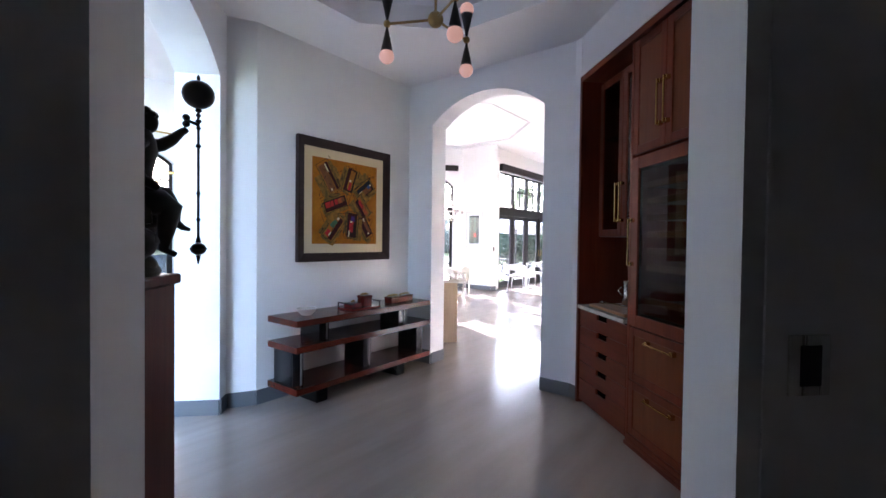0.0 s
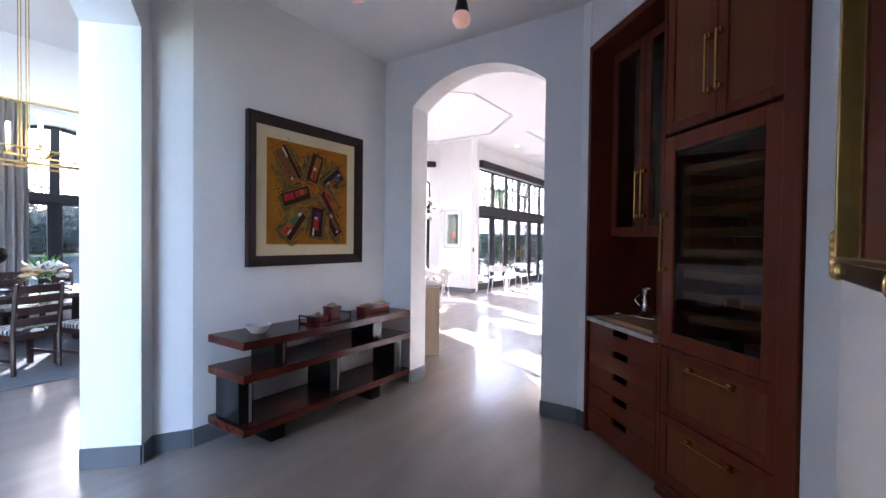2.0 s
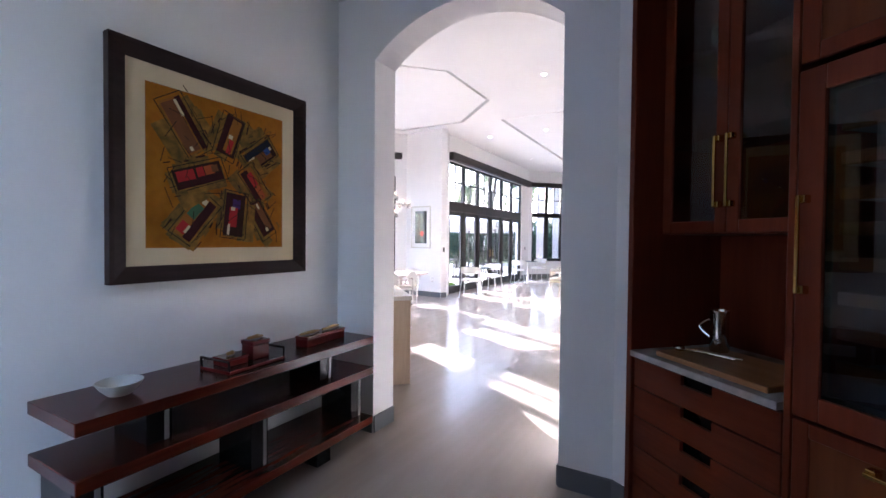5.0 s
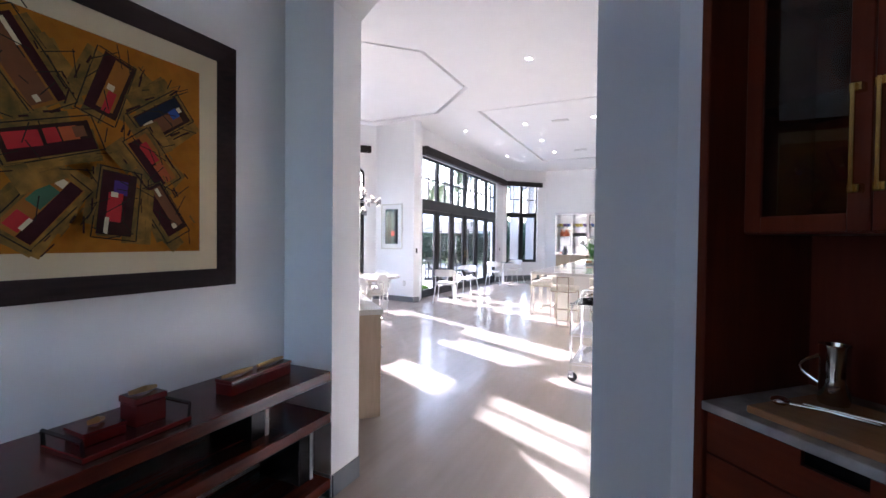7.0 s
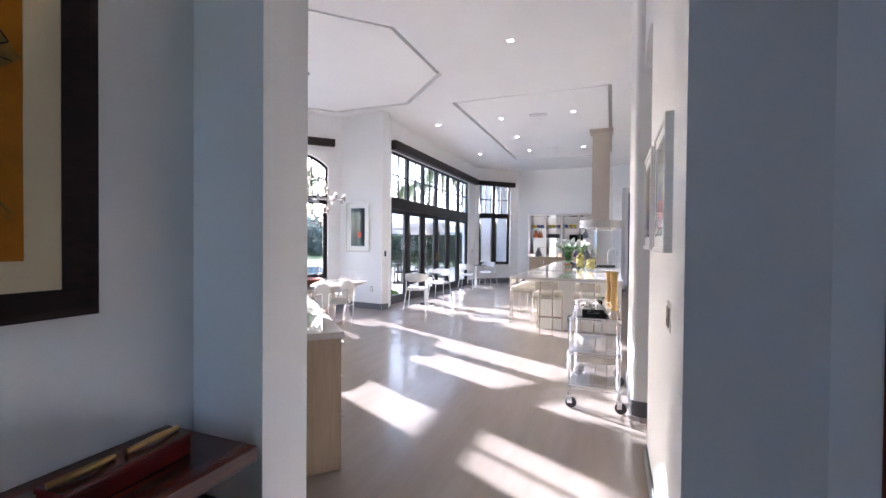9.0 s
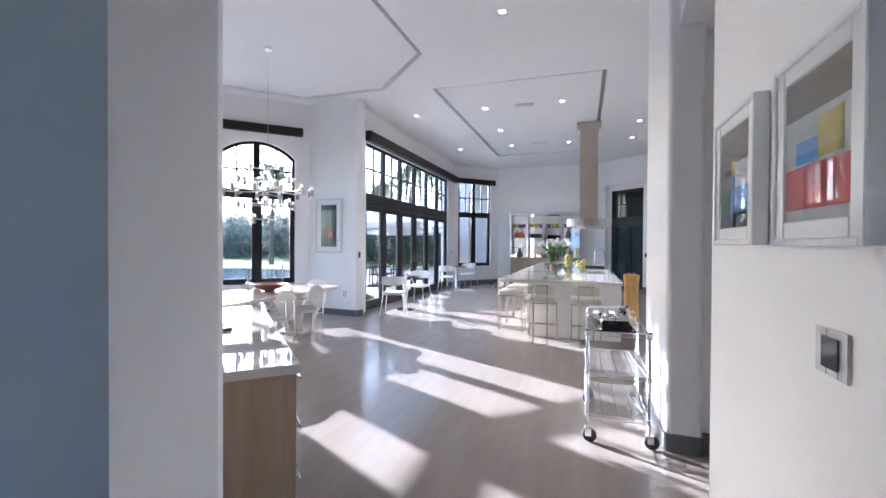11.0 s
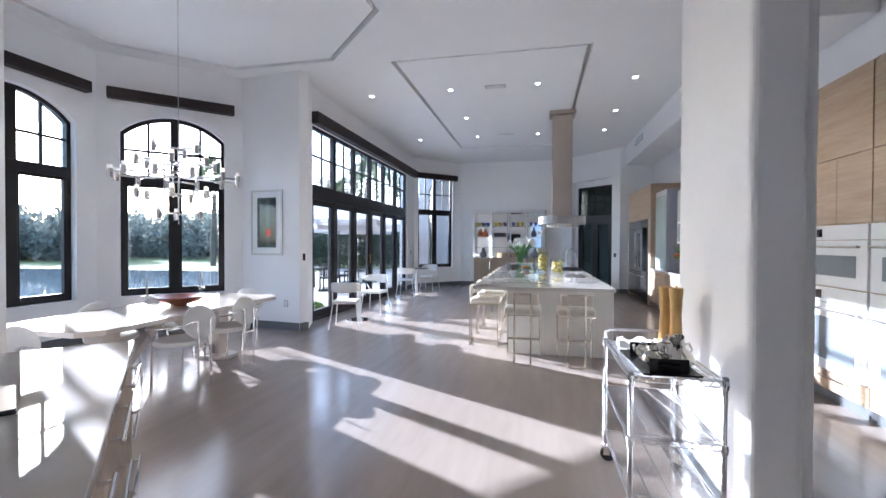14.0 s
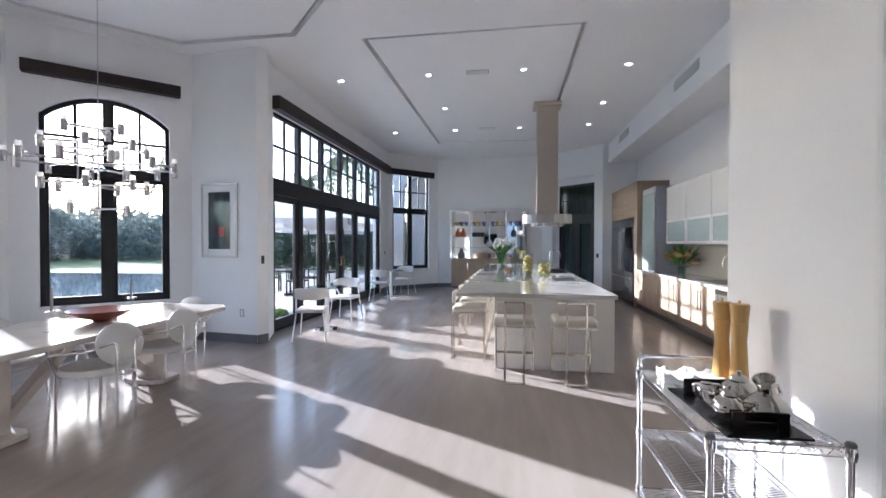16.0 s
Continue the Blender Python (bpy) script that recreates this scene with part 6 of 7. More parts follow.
vase_of_tulips(pose(-3.20, 17.6, 0.907) @ Matrix.Scale(1.3, 4))
r5 = random.Random(5)
for jx, jy, jr, jh, n in ((-2.62, 14.3, 0.10, 0.42, 16), (-2.36, 13.75, 0.12, 0.30, 14), (-2.86, 14.1, 0.09, 0.32, 0)):
    top = empty("fruit_jar", pose(jx, jy, 0.907), "clear glass jar filled with lemons" if n else "tall clear glass cylinder standing empty", "jar", "jars on the island")
    part("glass", lathe([(0.0, 0.0), (jr, 0.0), (jr, jh), (jr - 0.006, jh), (jr - 0.006, 0.02), (0.0, 0.02)], 28), M_JAR, top, smooth=True)
    for k in range(n):
        a = k * 2.4
        part("lemon", ellipsoid((0.5 * jr * math.cos(a), 0.5 * jr * math.sin(a), 0.055 + k * (jh - 0.12) / n), 0.045, 0.040, 0.038, None, 2), M_LEMON, top, smooth=True)
fb = empty("fruit_bowl", pose(-2.98, 14.9, 0.907), "small bowl of oranges on the island", "bowl")
part("dish", lathe([(0.0, 0.0), (0.06, 0.0), (0.13, 0.05), (0.125, 0.052), (0.05, 0.01), (0.0, 0.01)], 24), M_SILVER, fb, smooth=True)
for k in range(5):
    part("orange", ball((0.055 * math.cos(k * 1.3), 0.055 * math.sin(k * 1.3), 0.065), 0.036, None, 2), M_ORANGE, fb, smooth=True)


def gooseneck(m, h=0.40, reach=0.22, label="tall chrome gooseneck tap on the island"):
    top = empty("kitchen_tap", m, label, "tap")
    pts = [(0, 0, 0.02), (0, 0, h - reach / 2)] + [(reach / 2 - reach / 2 * math.cos(a), 0, h - reach / 2 + reach / 2 * math.sin(a)) for a in (0.4, 0.8, 1.2, 1.57, 1.95, 2.35, 2.75, 3.14)] + [(reach, 0, h - reach / 2 - 0.08)]
    part("spout", tube(pts, 0.014, 12), M_CHROME, top, smooth=True)
    part("base", lathe([(0.0, 0.0), (0.028, 0.0), (0.028, 0.012), (0.018, 0.03), (0.0, 0.03)], 20), M_CHROME, top, smooth=True)
    part("lever", tube([(0, -0.02, 0.06), (0, -0.09, 0.09)], 0.007, 8), M_CHROME, top, smooth=True)


gooseneck(pose(-2.02, 16.6, 0.907, 0, 0, 0), 0.46, 0.24)
sink = block(-2.25, -1.90, 13.0, 13.7, 0.9075, 0.9095)
tagged(obj("island_sink", sink, M_STEEL), "flush steel sink cover in the island top", "sink")
ct = empty("cooktop", pose(-2.05, 15.35, 0.907), "black glass cooktop with iron grates", "cooktop")
part("glass_plate", block(-0.26, 0.26, -0.45, 0.45, 0.0, 0.012, 0.003), M_SCREEN, ct)
for k in range(3):
    g = bmesh.new()
    for q in (-0.10, 0.0, 0.10):
        block(-0.22, 0.22, -0.3 + k * 0.3 + q - 0.007, -0.3 + k * 0.3 + q + 0.007, 0.03, 0.042, 0, 1, g)
    for q in (-0.2, 0.2):
        block(q - 0.007, q + 0.007, -0.41 + k * 0.3, -0.19 + k * 0.3, 0.012, 0.03, 0, 1, g)
    part("grate", g, M_BLACKP, ct)


def hood():
    top = empty("range_hood", pose(-2.20, 15.30, 0), "brushed steel island range hood with a tall square flue", "range hood")
    part("flue", block(-0.21, 0.21, -0.17, 0.17, 2.10, KIT_H - 0.04, 0.002), M_HOOD, top)
    part("collar", block(-0.28, 0.28, -0.24, 0.24, KIT_H - 0.06, KIT_H + 0.012, 0.004), M_HOOD, top)
    n = 28
    def oval(w, d):
        return [(w * math.cos(2 * math.pi * i / n) * (1 if abs(math.cos(2 * math.pi * i / n)) < 0.8 else 0.97), d * math.sin(2 * math.pi * i / n)) for i in range(n)]
    part("canopy", prism(oval(0.53, 0.40), 1.92, 2.10, None, 0.006), M_STEELB, top, smooth=False)
    part("filter", prism(oval(0.36, 0.26), 1.86, 1.92, None, 0.004), M_STEEL, top)
    for q in (-0.15, 0.15):
        part("lamp", lathe([(0.0, 0.0), (0.03, 0.0), (0.03, 0.006), (0.0, 0.006)], 16, None, (q, 0.0, 1.852)), M_STEELB, top)


hood()


def display_shelf():
    x0, x1, y0, y1 = -4.92, -2.49, 20.40, 20.762
    top = empty("display_cabinet", pose(0, 0, 0), "mirrored chrome display shelf over pale oak cupboards", "display cabinet")
    n = 4
    w = (x1 - x0) / n
    part("cupboard", block(x0, x1, y0 + 0.02, y1, 0.06, 0.96, 0.002), M_OAK, top)
    part("plinth", block(x0 + 0.03, x1 - 0.03, y0 + 0.06, y1, 0.0, 0.06), M_BASE, top)
    part("ledge", block(x0 - 0.005, x1 + 0.005, y0 - 0.01, y1, 0.962, 0.99, 0.002), M_OAK, top)
    part("back_panel", block(x0 + 0.03, x1 - 0.03, y1 - 0.02, y1, 0.99, 2.56), M_MIRROR, top, "mirrored back panel")
    for i in range(n + 1):
        x = x0 + i * w
        part("upright", block(x - 0.045, x + 0.045, y0, y1, 0.99, 2.63, 0.006), M_CHROME, top, "polished chrome upright")
    part("top_bar", block(x0 - 0.045, x1 + 0.045, y0 - 0.004, y1, 2.56, 2.635, 0.004), M_CHROME, top)
    for i in range(n):
        a, b = x0 + i * w + 0.05, x0 + (i + 1) * w - 0.05
        d = part("cupboard_door", block(a - 0.04, b + 0.04, y0, y0 + 0.019, 0.07, 0.955, 0.002), M_OAK, top)
        part("handle", block(b - 0.01, b + 0.005, y0 - 0.02, y0 - 0.001, 0.60, 0.85), M_CHROME, d)
        for z in (1.35, 1.72, 2.10):
            part("shelf", block(a, b, y0 + 0.03, y1 - 0.02, z, z + 0.012), M_GLASSG, top, "clear glass shelf")
    return top


display_shelf()
r6 = random.Random(6)
ware = {"yellow": mat("yellow_glaze", (0.55, 0.42, 0.05), 0.3), "blue": mat("blue_glaze", (0.10, 0.16, 0.40), 0.3), "violet": mat("violet_glaze", (0.18, 0.10, 0.26), 0.3), "orange": mat("orange_glaze", (0.60, 0.14, 0.05), 0.3), "grey": mat("grey_glaze", (0.18, 0.18, 0.20), 0.3)}


def cup(x, y, z, key):
    c = obj("cup", lathe([(0.0, 0.0), (0.025, 0.0), (0.03, 0.02), (0.055, 0.075), (0.06, 0.12), (0.055, 0.12), (0.045, 0.06), (0.0, 0.03)], 16), ware[key], smooth=True)
    c.matrix_world = pose(x, y, z)
    tagged(c, f"small {key} glazed cup on a glass shelf", "cup", "cups on the display shelf")


def flask(x, y, z, key, s=1.0):
    c = obj("flask", lathe([(0.0, 0.0), (0.05 * s, 0.0), (0.075 * s, 0.05 * s), (0.06 * s, 0.13 * s), (0.02 * s, 0.19 * s), (0.02 * s, 0.25 * s), (0.028 * s, 0.26 * s), (0.0, 0.26 * s)], 18), ware[key], smooth=True)
    c.matrix_world = pose(x, y, z)
    tagged(c, f"rounded {key} glazed flask on a shelf", "vase", "vases on the display shelf")


for i, keys in enumerate((("yellow", "violet", "blue"), ("yellow", "yellow", "violet"), ("blue", "yellow", "yellow"), ("violet", "blue", "violet"))):
    for k, key in enumerate(keys):
        cup(-4.92 + i * 0.6075 + 0.15 + k * 0.155, 20.52, 2.112, key)
for x, key, z, s in ((-4.72, "orange", 1.732, 1.1), (-4.55, "orange", 1.732, 1.1), (-2.85, "grey", 1.732, 1.3), (-4.62, "grey", 0.99, 1.3), (-3.7, "grey", 0.99, 1.1), (-2.8, "grey", 0.99, 1.4), (-3.2, "violet", 0.99, 1.0)):
    flask(x, 20.54, z, key, s)
box_s = obj("storage_box", block(-0.2, 0.2, -0.1, 0.1, 0, 0.14, 0.004), M_BLACKP)
box_s.matrix_world = pose(-4.02, 20.55, 1.732)
tagged(box_s, "dark storage box on a glass shelf", "box")


# wall of kitchen units
FX = -0.05


def unit(name, y0, y1, z0, z1, x0, x1, material, label, doors=1, handle=None, category="cabinet", front=None, group=""):
    top = empty(name, pose(0, 0, 0), label, category, group)
    part("body", block(x0 + 0.022, x1, y0, y1, z0, z1), material, top)
    w = (y1 - y0) / doors
    for i in range(doors):
        a, b = y0 + i * w + 0.002, y0 + (i + 1) * w - 0.002
        d = part("door", block(x0, x0 + 0.02, a, b, z0 + 0.004, z1 - 0.004, 0.002), front or material, top)
        if handle == "bar":
            q = b - 0.05 if i % 2 == 0 else a + 0.05
            hb = tube([(x0 - 0.03, q, z1 - 0.38), (x0 - 0.03, q, z1 - 0.08)], 0.007, 8)
            for z in (z1 - 0.36, z1 - 0.10):
                tube([(x0 - 0.03, q, z), (x0 + 0.002, q, z)], 0.006, 8, hb)
            part("handle", hb, M_CHROME, d, "chrome bar handle", True)
        elif handle == "flat":
            hb = tube([(x0 - 0.03, a + 0.1, z1 - 0.05), (x0 - 0.03, b - 0.1, z1 - 0.05)], 0.007, 8)
            for q in (a + 0.12, b - 0.12):
                tube([(x0 - 0.03, q, z1 - 0.05), (x0 + 0.002, q, z1 - 0.05)], 0.006, 8, hb)
            part("handle", hb, M_CHROME, d, "chrome bar handle", True)
    return top


for a, b, n, h in ((10.40, 11.30, 2, "bar"), (11.30, 12.05, 1, "flat"), (12.70, 13.60, 2, "bar"), (13.60, 14.70, 2, "bar"), (14.70, 15.60, 2, "bar"), (15.60, 16.58, 2, "flat")):
    unit("base_cabinet", a, b, 0.12, 0.862, FX, 0.62, M_OAK, "pale oak base cabinet with chrome bar handles", n, h, group="base cabinets")
dw = empty("dishwasher", pose(0, 0, 0), "built-in steel dishwasher under the stone counter", "dishwasher")
part("door", block(FX - 0.01, FX + 0.03, 12.06, 12.69, 0.12, 0.862, 0.004), M_STEEL, dw)
part("control_strip", block(FX - 0.016, FX - 0.0105, 12.08, 12.67, 0.79, 0.85, 0.002), M_CHROME, dw)
tagged(obj("toe_kick", block(0.02, 0.62, 8.6, 16.58, 0.0, 0.12), M_BASE), "dark recessed plinth below the base cabinets", "plinth", kind="structure")
tagged(obj("counter_worktop", block(FX - 0.03, 0.645, 10.40, 16.58, 0.864, 0.905, 0.003), M_MARBLE), "white stone counter along the kitchen wall", "worktop")
tagged(obj("backsplash", block(0.632, 0.648, 10.40, 16.0, 0.907, 1.49), mat("beige_backsplash", (0.50, 0.46, 0.38), 0.25, vary=0.04, scale=5)), "beige stone backsplash behind the counter", "backsplash", kind="structure")
tagged(obj("wall_sink", block(0.12, 0.50, 12.9, 13.7, 0.9055, 0.909), M_LACQ), "dark undermount sink in the stone counter", "sink")
gooseneck(pose(0.54, 13.3, 0.905, 0, 0, 180), 0.42, 0.22, "chrome gooseneck tap above the wall sink")
for i in range(5):
    a, b = 10.50 + i * 1.02, 11.51 + i * 1.02
    top = empty("wall_cabinet", pose(0, 0, 0), "white gloss wall cabinet over a frosted glass door", "cabinet", "wall cabinets")
    part("body", block(0.272, 0.646, a, b, 1.50, 2.66), M_GLOSSW, top)
    part("upper_door", block(0.25, 0.27, a + 0.002, b - 0.002, 1.985, 2.656, 0.002), M_GLOSSW, top, "white gloss lift-up door")
    fr = bmesh.new()
    for q0, q1, z0, z1 in ((a + 0.002, a + 0.05, 1.503, 1.98), (b - 0.05, b - 0.002, 1.503, 1.98), (a + 0.05, b - 0.05, 1.503, 1.55), (a + 0.05, b - 0.05, 1.935, 1.98)):
        block(0.25, 0.27, q0, q1, z0, z1, 0.001, 1, fr)
    d = part("lower_door", fr, M_WFRAME, top)
    part("pane", block(0.256, 0.262, a + 0.048, b - 0.048, 1.548, 1.937), M_FROSTG, d, "greenish frosted glass")
tall = empty("tall_cabinet", pose(0, 0, 0), "tall white cabinet with a grey glass roller front on the counter", "cabinet")
M_LAVG = mat("lavender_grey_panel", (0.36, 0.37, 0.44), 0.3, vary=0.03)
part("body", block(0.06, 0.646, 15.66, 16.56, 0.907, 2.72, 0.004), M_LAVG, tall)
part("front", block(0.045, 0.058, 15.70, 16.52, 0.93, 2.60, 0.002), M_FROSTG, tall)
part("side_panel", block(0.10, 0.62, 15.642, 15.658, 0.93, 2.60, 0.002), M_LAVG, tall, "lavender grey side panel")

M_STEELD = mat("dark_brushed_steel", (0.30, 0.29, 0.28), 0.26, 1.0, vary=0.05, stretch=(30, 30, 0.6), scale=8)
fr_ = empty("refrigerator", pose(0, 0, 0), "wide steel built-in refrigerator with two tall doors and drawers", "refrigerator")
part("case", block(0.0, 0.63, 16.84, 19.02, 0.06, 2.12), M_BLACKP, fr_)
for a, b, hq in ((16.85, 17.93, 17.85), (17.94, 19.01, 18.02)):
    d = part("door", block(FX - 0.01, 0.0, a, b, 0.74, 1.90, 0.006), M_STEELD, fr_)
    part("dark_glass", block(FX - 0.014, FX - 0.0105, a + 0.08, b - 0.08, 0.80, 1.90), M_SCREEN, d, "dark glass door panel")
    part("handle", tube([(FX - 0.06, hq, 0.85), (FX - 0.06, hq, 1.80)], 0.014, 10), M_CHROME, d, smooth=True)
    e = part("drawer", block(FX - 0.01, 0.0, a, b, 0.10, 0.73, 0.006), M_STEELD, fr_)
    part("handle", tube([(FX - 0.06, a + 0.12, 0.66), (FX - 0.06, b - 0.12, 0.66)], 0.014, 10), M_CHROME, e, smooth=True)
part("grille", block(FX - 0.005, 0.0, 16.85, 19.01, 1.91, 2.11, 0.004), M_STEELD, fr_)
fs = empty("refrigerator_surround", pose(0, 0, 0), "pale oak surround with overhead doors round the refrigerator", "cabinet")
part("side_panel", block(FX, 0.648, 16.60, 16.835, 0.0, 2.96, 0.003), M_OAK, fs)
part("side_panel", block(FX, 0.648, 19.03, 19.165, 0.0, 2.96, 0.003), M_OAK, fs)
part("carcass", block(FX + 0.022, 0.648, 16.84, 19.03, 2.14, 2.96), M_OAK, fs)
for a, b in ((16.84, 17.935), (17.94, 19.03)):
    part("overhead_door", block(FX, FX + 0.02, a + 0.002, b - 0.002, 2.14, 2.955, 0.002), M_OAKH, fs)

# ovens
ov = empty("oven_cabinet", pose(0, 0, 0), "tall pale oak cabinet housing white ovens", "cabinet")
part("carcass", block(FX + 0.022, 0.648, 8.60, 10.36, 0.12, 3.02), M_OAK, ov)
part("edge_panel", block(FX, 0.648, 10.36, 10.39, 0.0, 3.02, 0.002), M_OAK, ov)
for a, b in ((8.62, 9.48), (9.49, 10.355)):
    part("overhead_door", block(FX, FX + 0.02, a, b, 2.28, 3.00, 0.002), M_OAKH, ov)
    m_ = (a + b) / 2
    part("overhead_door", block(FX, FX + 0.02, a, m_ - 0.002, 1.68, 2.275, 0.002), M_OAKH, ov)
    part("overhead_door", block(FX, FX + 0.02, m_ + 0.002, b, 1.68, 2.275, 0.002), M_OAKH, ov)
    d = part("drawer", block(FX, FX + 0.02, a, b, 0.13, 0.30, 0.002), M_OAKH, ov)
    part("handle", tube([(FX - 0.03, a + 0.25, 0.25), (FX - 0.03, b - 0.25, 0.25)], 0.007, 8), M_CHROME, d, smooth=True)
    for z0, z1, c0_ in ((1.10, 1.665, 1.53), (0.315, 1.09, 0.95)):
        o = empty("oven", pose(0, 0, 0), "white glass built-in oven with a bar handle", "oven", "wall ovens")
        part("door", block(FX - 0.018, FX + 0.02, a + 0.01, b - 0.01, z0, c0_ - 0.004, 0.004), M_OVEN, o)
        part("control_panel", block(FX - 0.018, FX + 0.02, a + 0.01, b - 0.01, c0_, z1, 0.004), M_OVEN, o)
        part("window", block(FX - 0.021, FX - 0.0185, a + 0.14, b - 0.14, z0 + 0.10, c0_ - 0.14), M_OVENG, o, "grey oven window")
        part("display", block(FX - 0.021, FX - 0.0185, m_ + 0.16, m_ + 0.24, c0_ + 0.03, z1 - 0.03), M_SCREEN, o)
        part("handle", tube([(FX - 0.06, a + 0.06, c0_ - 0.06), (FX - 0.06, b - 0.06, c0_ - 0.06)], 0.012, 10), M_STEELB, o, smooth=True)
        for q in (a + 0.10, b - 0.10):
            part("handle_post", tube([(FX - 0.06, q, c0_ - 0.06), (FX - 0.015, q, c0_ - 0.06)], 0.008, 8), M_STEELB, o, smooth=True)


# bistro sets by the glass doors
def bistro_chair():
    """Small white chair: padded seat, curved back band on splayed tube legs; it faces +y."""
    top = empty("bistro_chair", pose(0, 0, 0), "white bistro chair with curved back and slim white legs", "chair", "bistro chairs")
    part("seat", block(-0.22, 0.22, -0.20, 0.22, 0.43, 0.485, 0.022, 3), M_LEATHER, top, smooth=True)
    bm = bmesh.new()
    n = 14
    rows = []
    for top_edge, lean in ((False, 0.0), (True, -0.035)):
        for rr in (0.245, 0.265):
            row = []
            for i in range(n + 1):
                q = abs(2 * i / n - 1)
                a = radians(-88 + 176 * i / n)
                z = 0.81 - 0.07 * q ** 4 if top_edge else 0.63 + 0.06 * q ** 3
                row.append(bm.verts.new((rr * math.sin(a), -rr * math.cos(a) * 0.95 + lean * (1 - q) + 0.02, z)))
            rows.append(row)
    order = [rows[0], rows[2], rows[3], rows[1]]
    for a, b in zip(order, order[1:] + order[:1]):
        for i in range(n):
            bm.faces.new((a[i], a[i + 1], b[i + 1], b[i]))
    for k in (0, n):
        bm.faces.new([r_[k] for r_ in order])
    part("backrest", bm, M_LEATHER, top, smooth=True)
    for s in (-1, 1):
        part("back_leg", tube([(s * 0.255, -0.24, 0.0), (s * 0.20, -0.18, 0.44), (s * 0.245, 0.0, 0.70)], 0.011, 8), M_WMETAL, top, smooth=True)
        part("front_leg", tube([(s * 0.23, 0.24, 0.0), (s * 0.19, 0.19, 0.44)], 0.011, 8), M_WMETAL, top, smooth=True)
    return top


M_WMETAL = mat("white_metal", (0.72, 0.72, 0.72), 0.3, 0.2, vary=0.02)
M_TOPGLASS = glass("tinted_table_glass", (0.55, 0.66, 0.70))


def bistro_table(m):
    top = empty("bistro_table", m, "round glass bistro table on a chrome pedestal", "table", "bistro tables")
    part("tabletop", lathe([(0.0, 0.73), (0.345, 0.73), (0.35, 0.735), (0.345, 0.742), (0.0, 0.742)], 36), M_TOPGLASS, top, smooth=True)
    part("column", lathe([(0.04, 0.02), (0.04, 0.70), (0.09, 0.728), (0.0, 0.729)], 20), M_WMETAL, top, smooth=True)
    part("base", lathe([(0.0, 0.0), (0.23, 0.0), (0.23, 0.012), (0.05, 0.03), (0.0, 0.03)], 32), M_CHROME, top, smooth=True)


bistro_table(pose(-6.10, 13.10, 0))
bistro_table(pose(-6.27, 17.80, 0))
b0 = bistro_chair()
b0.matrix_world = pose(-6.03, 12.38, 0, 0, 0, 15)
for px, py, tr in ((-6.12, 14.02, 176), (-6.36, 17.05, 6), (-6.08, 18.62, 168)):
    copy_thing(b0, pose(px, py, 0, 0, 0, tr))
cupb = obj("cup", lathe([(0.0, 0.0), (0.03, 0.0), (0.045, 0.08), (0.041, 0.08), (0.0, 0.012)], 18), M_GLOSSW, smooth=True)
cupb.matrix_world = pose(-6.05, 13.06, 0.742)
tagged(cupb, "small white cup on the bistro table", "cup")


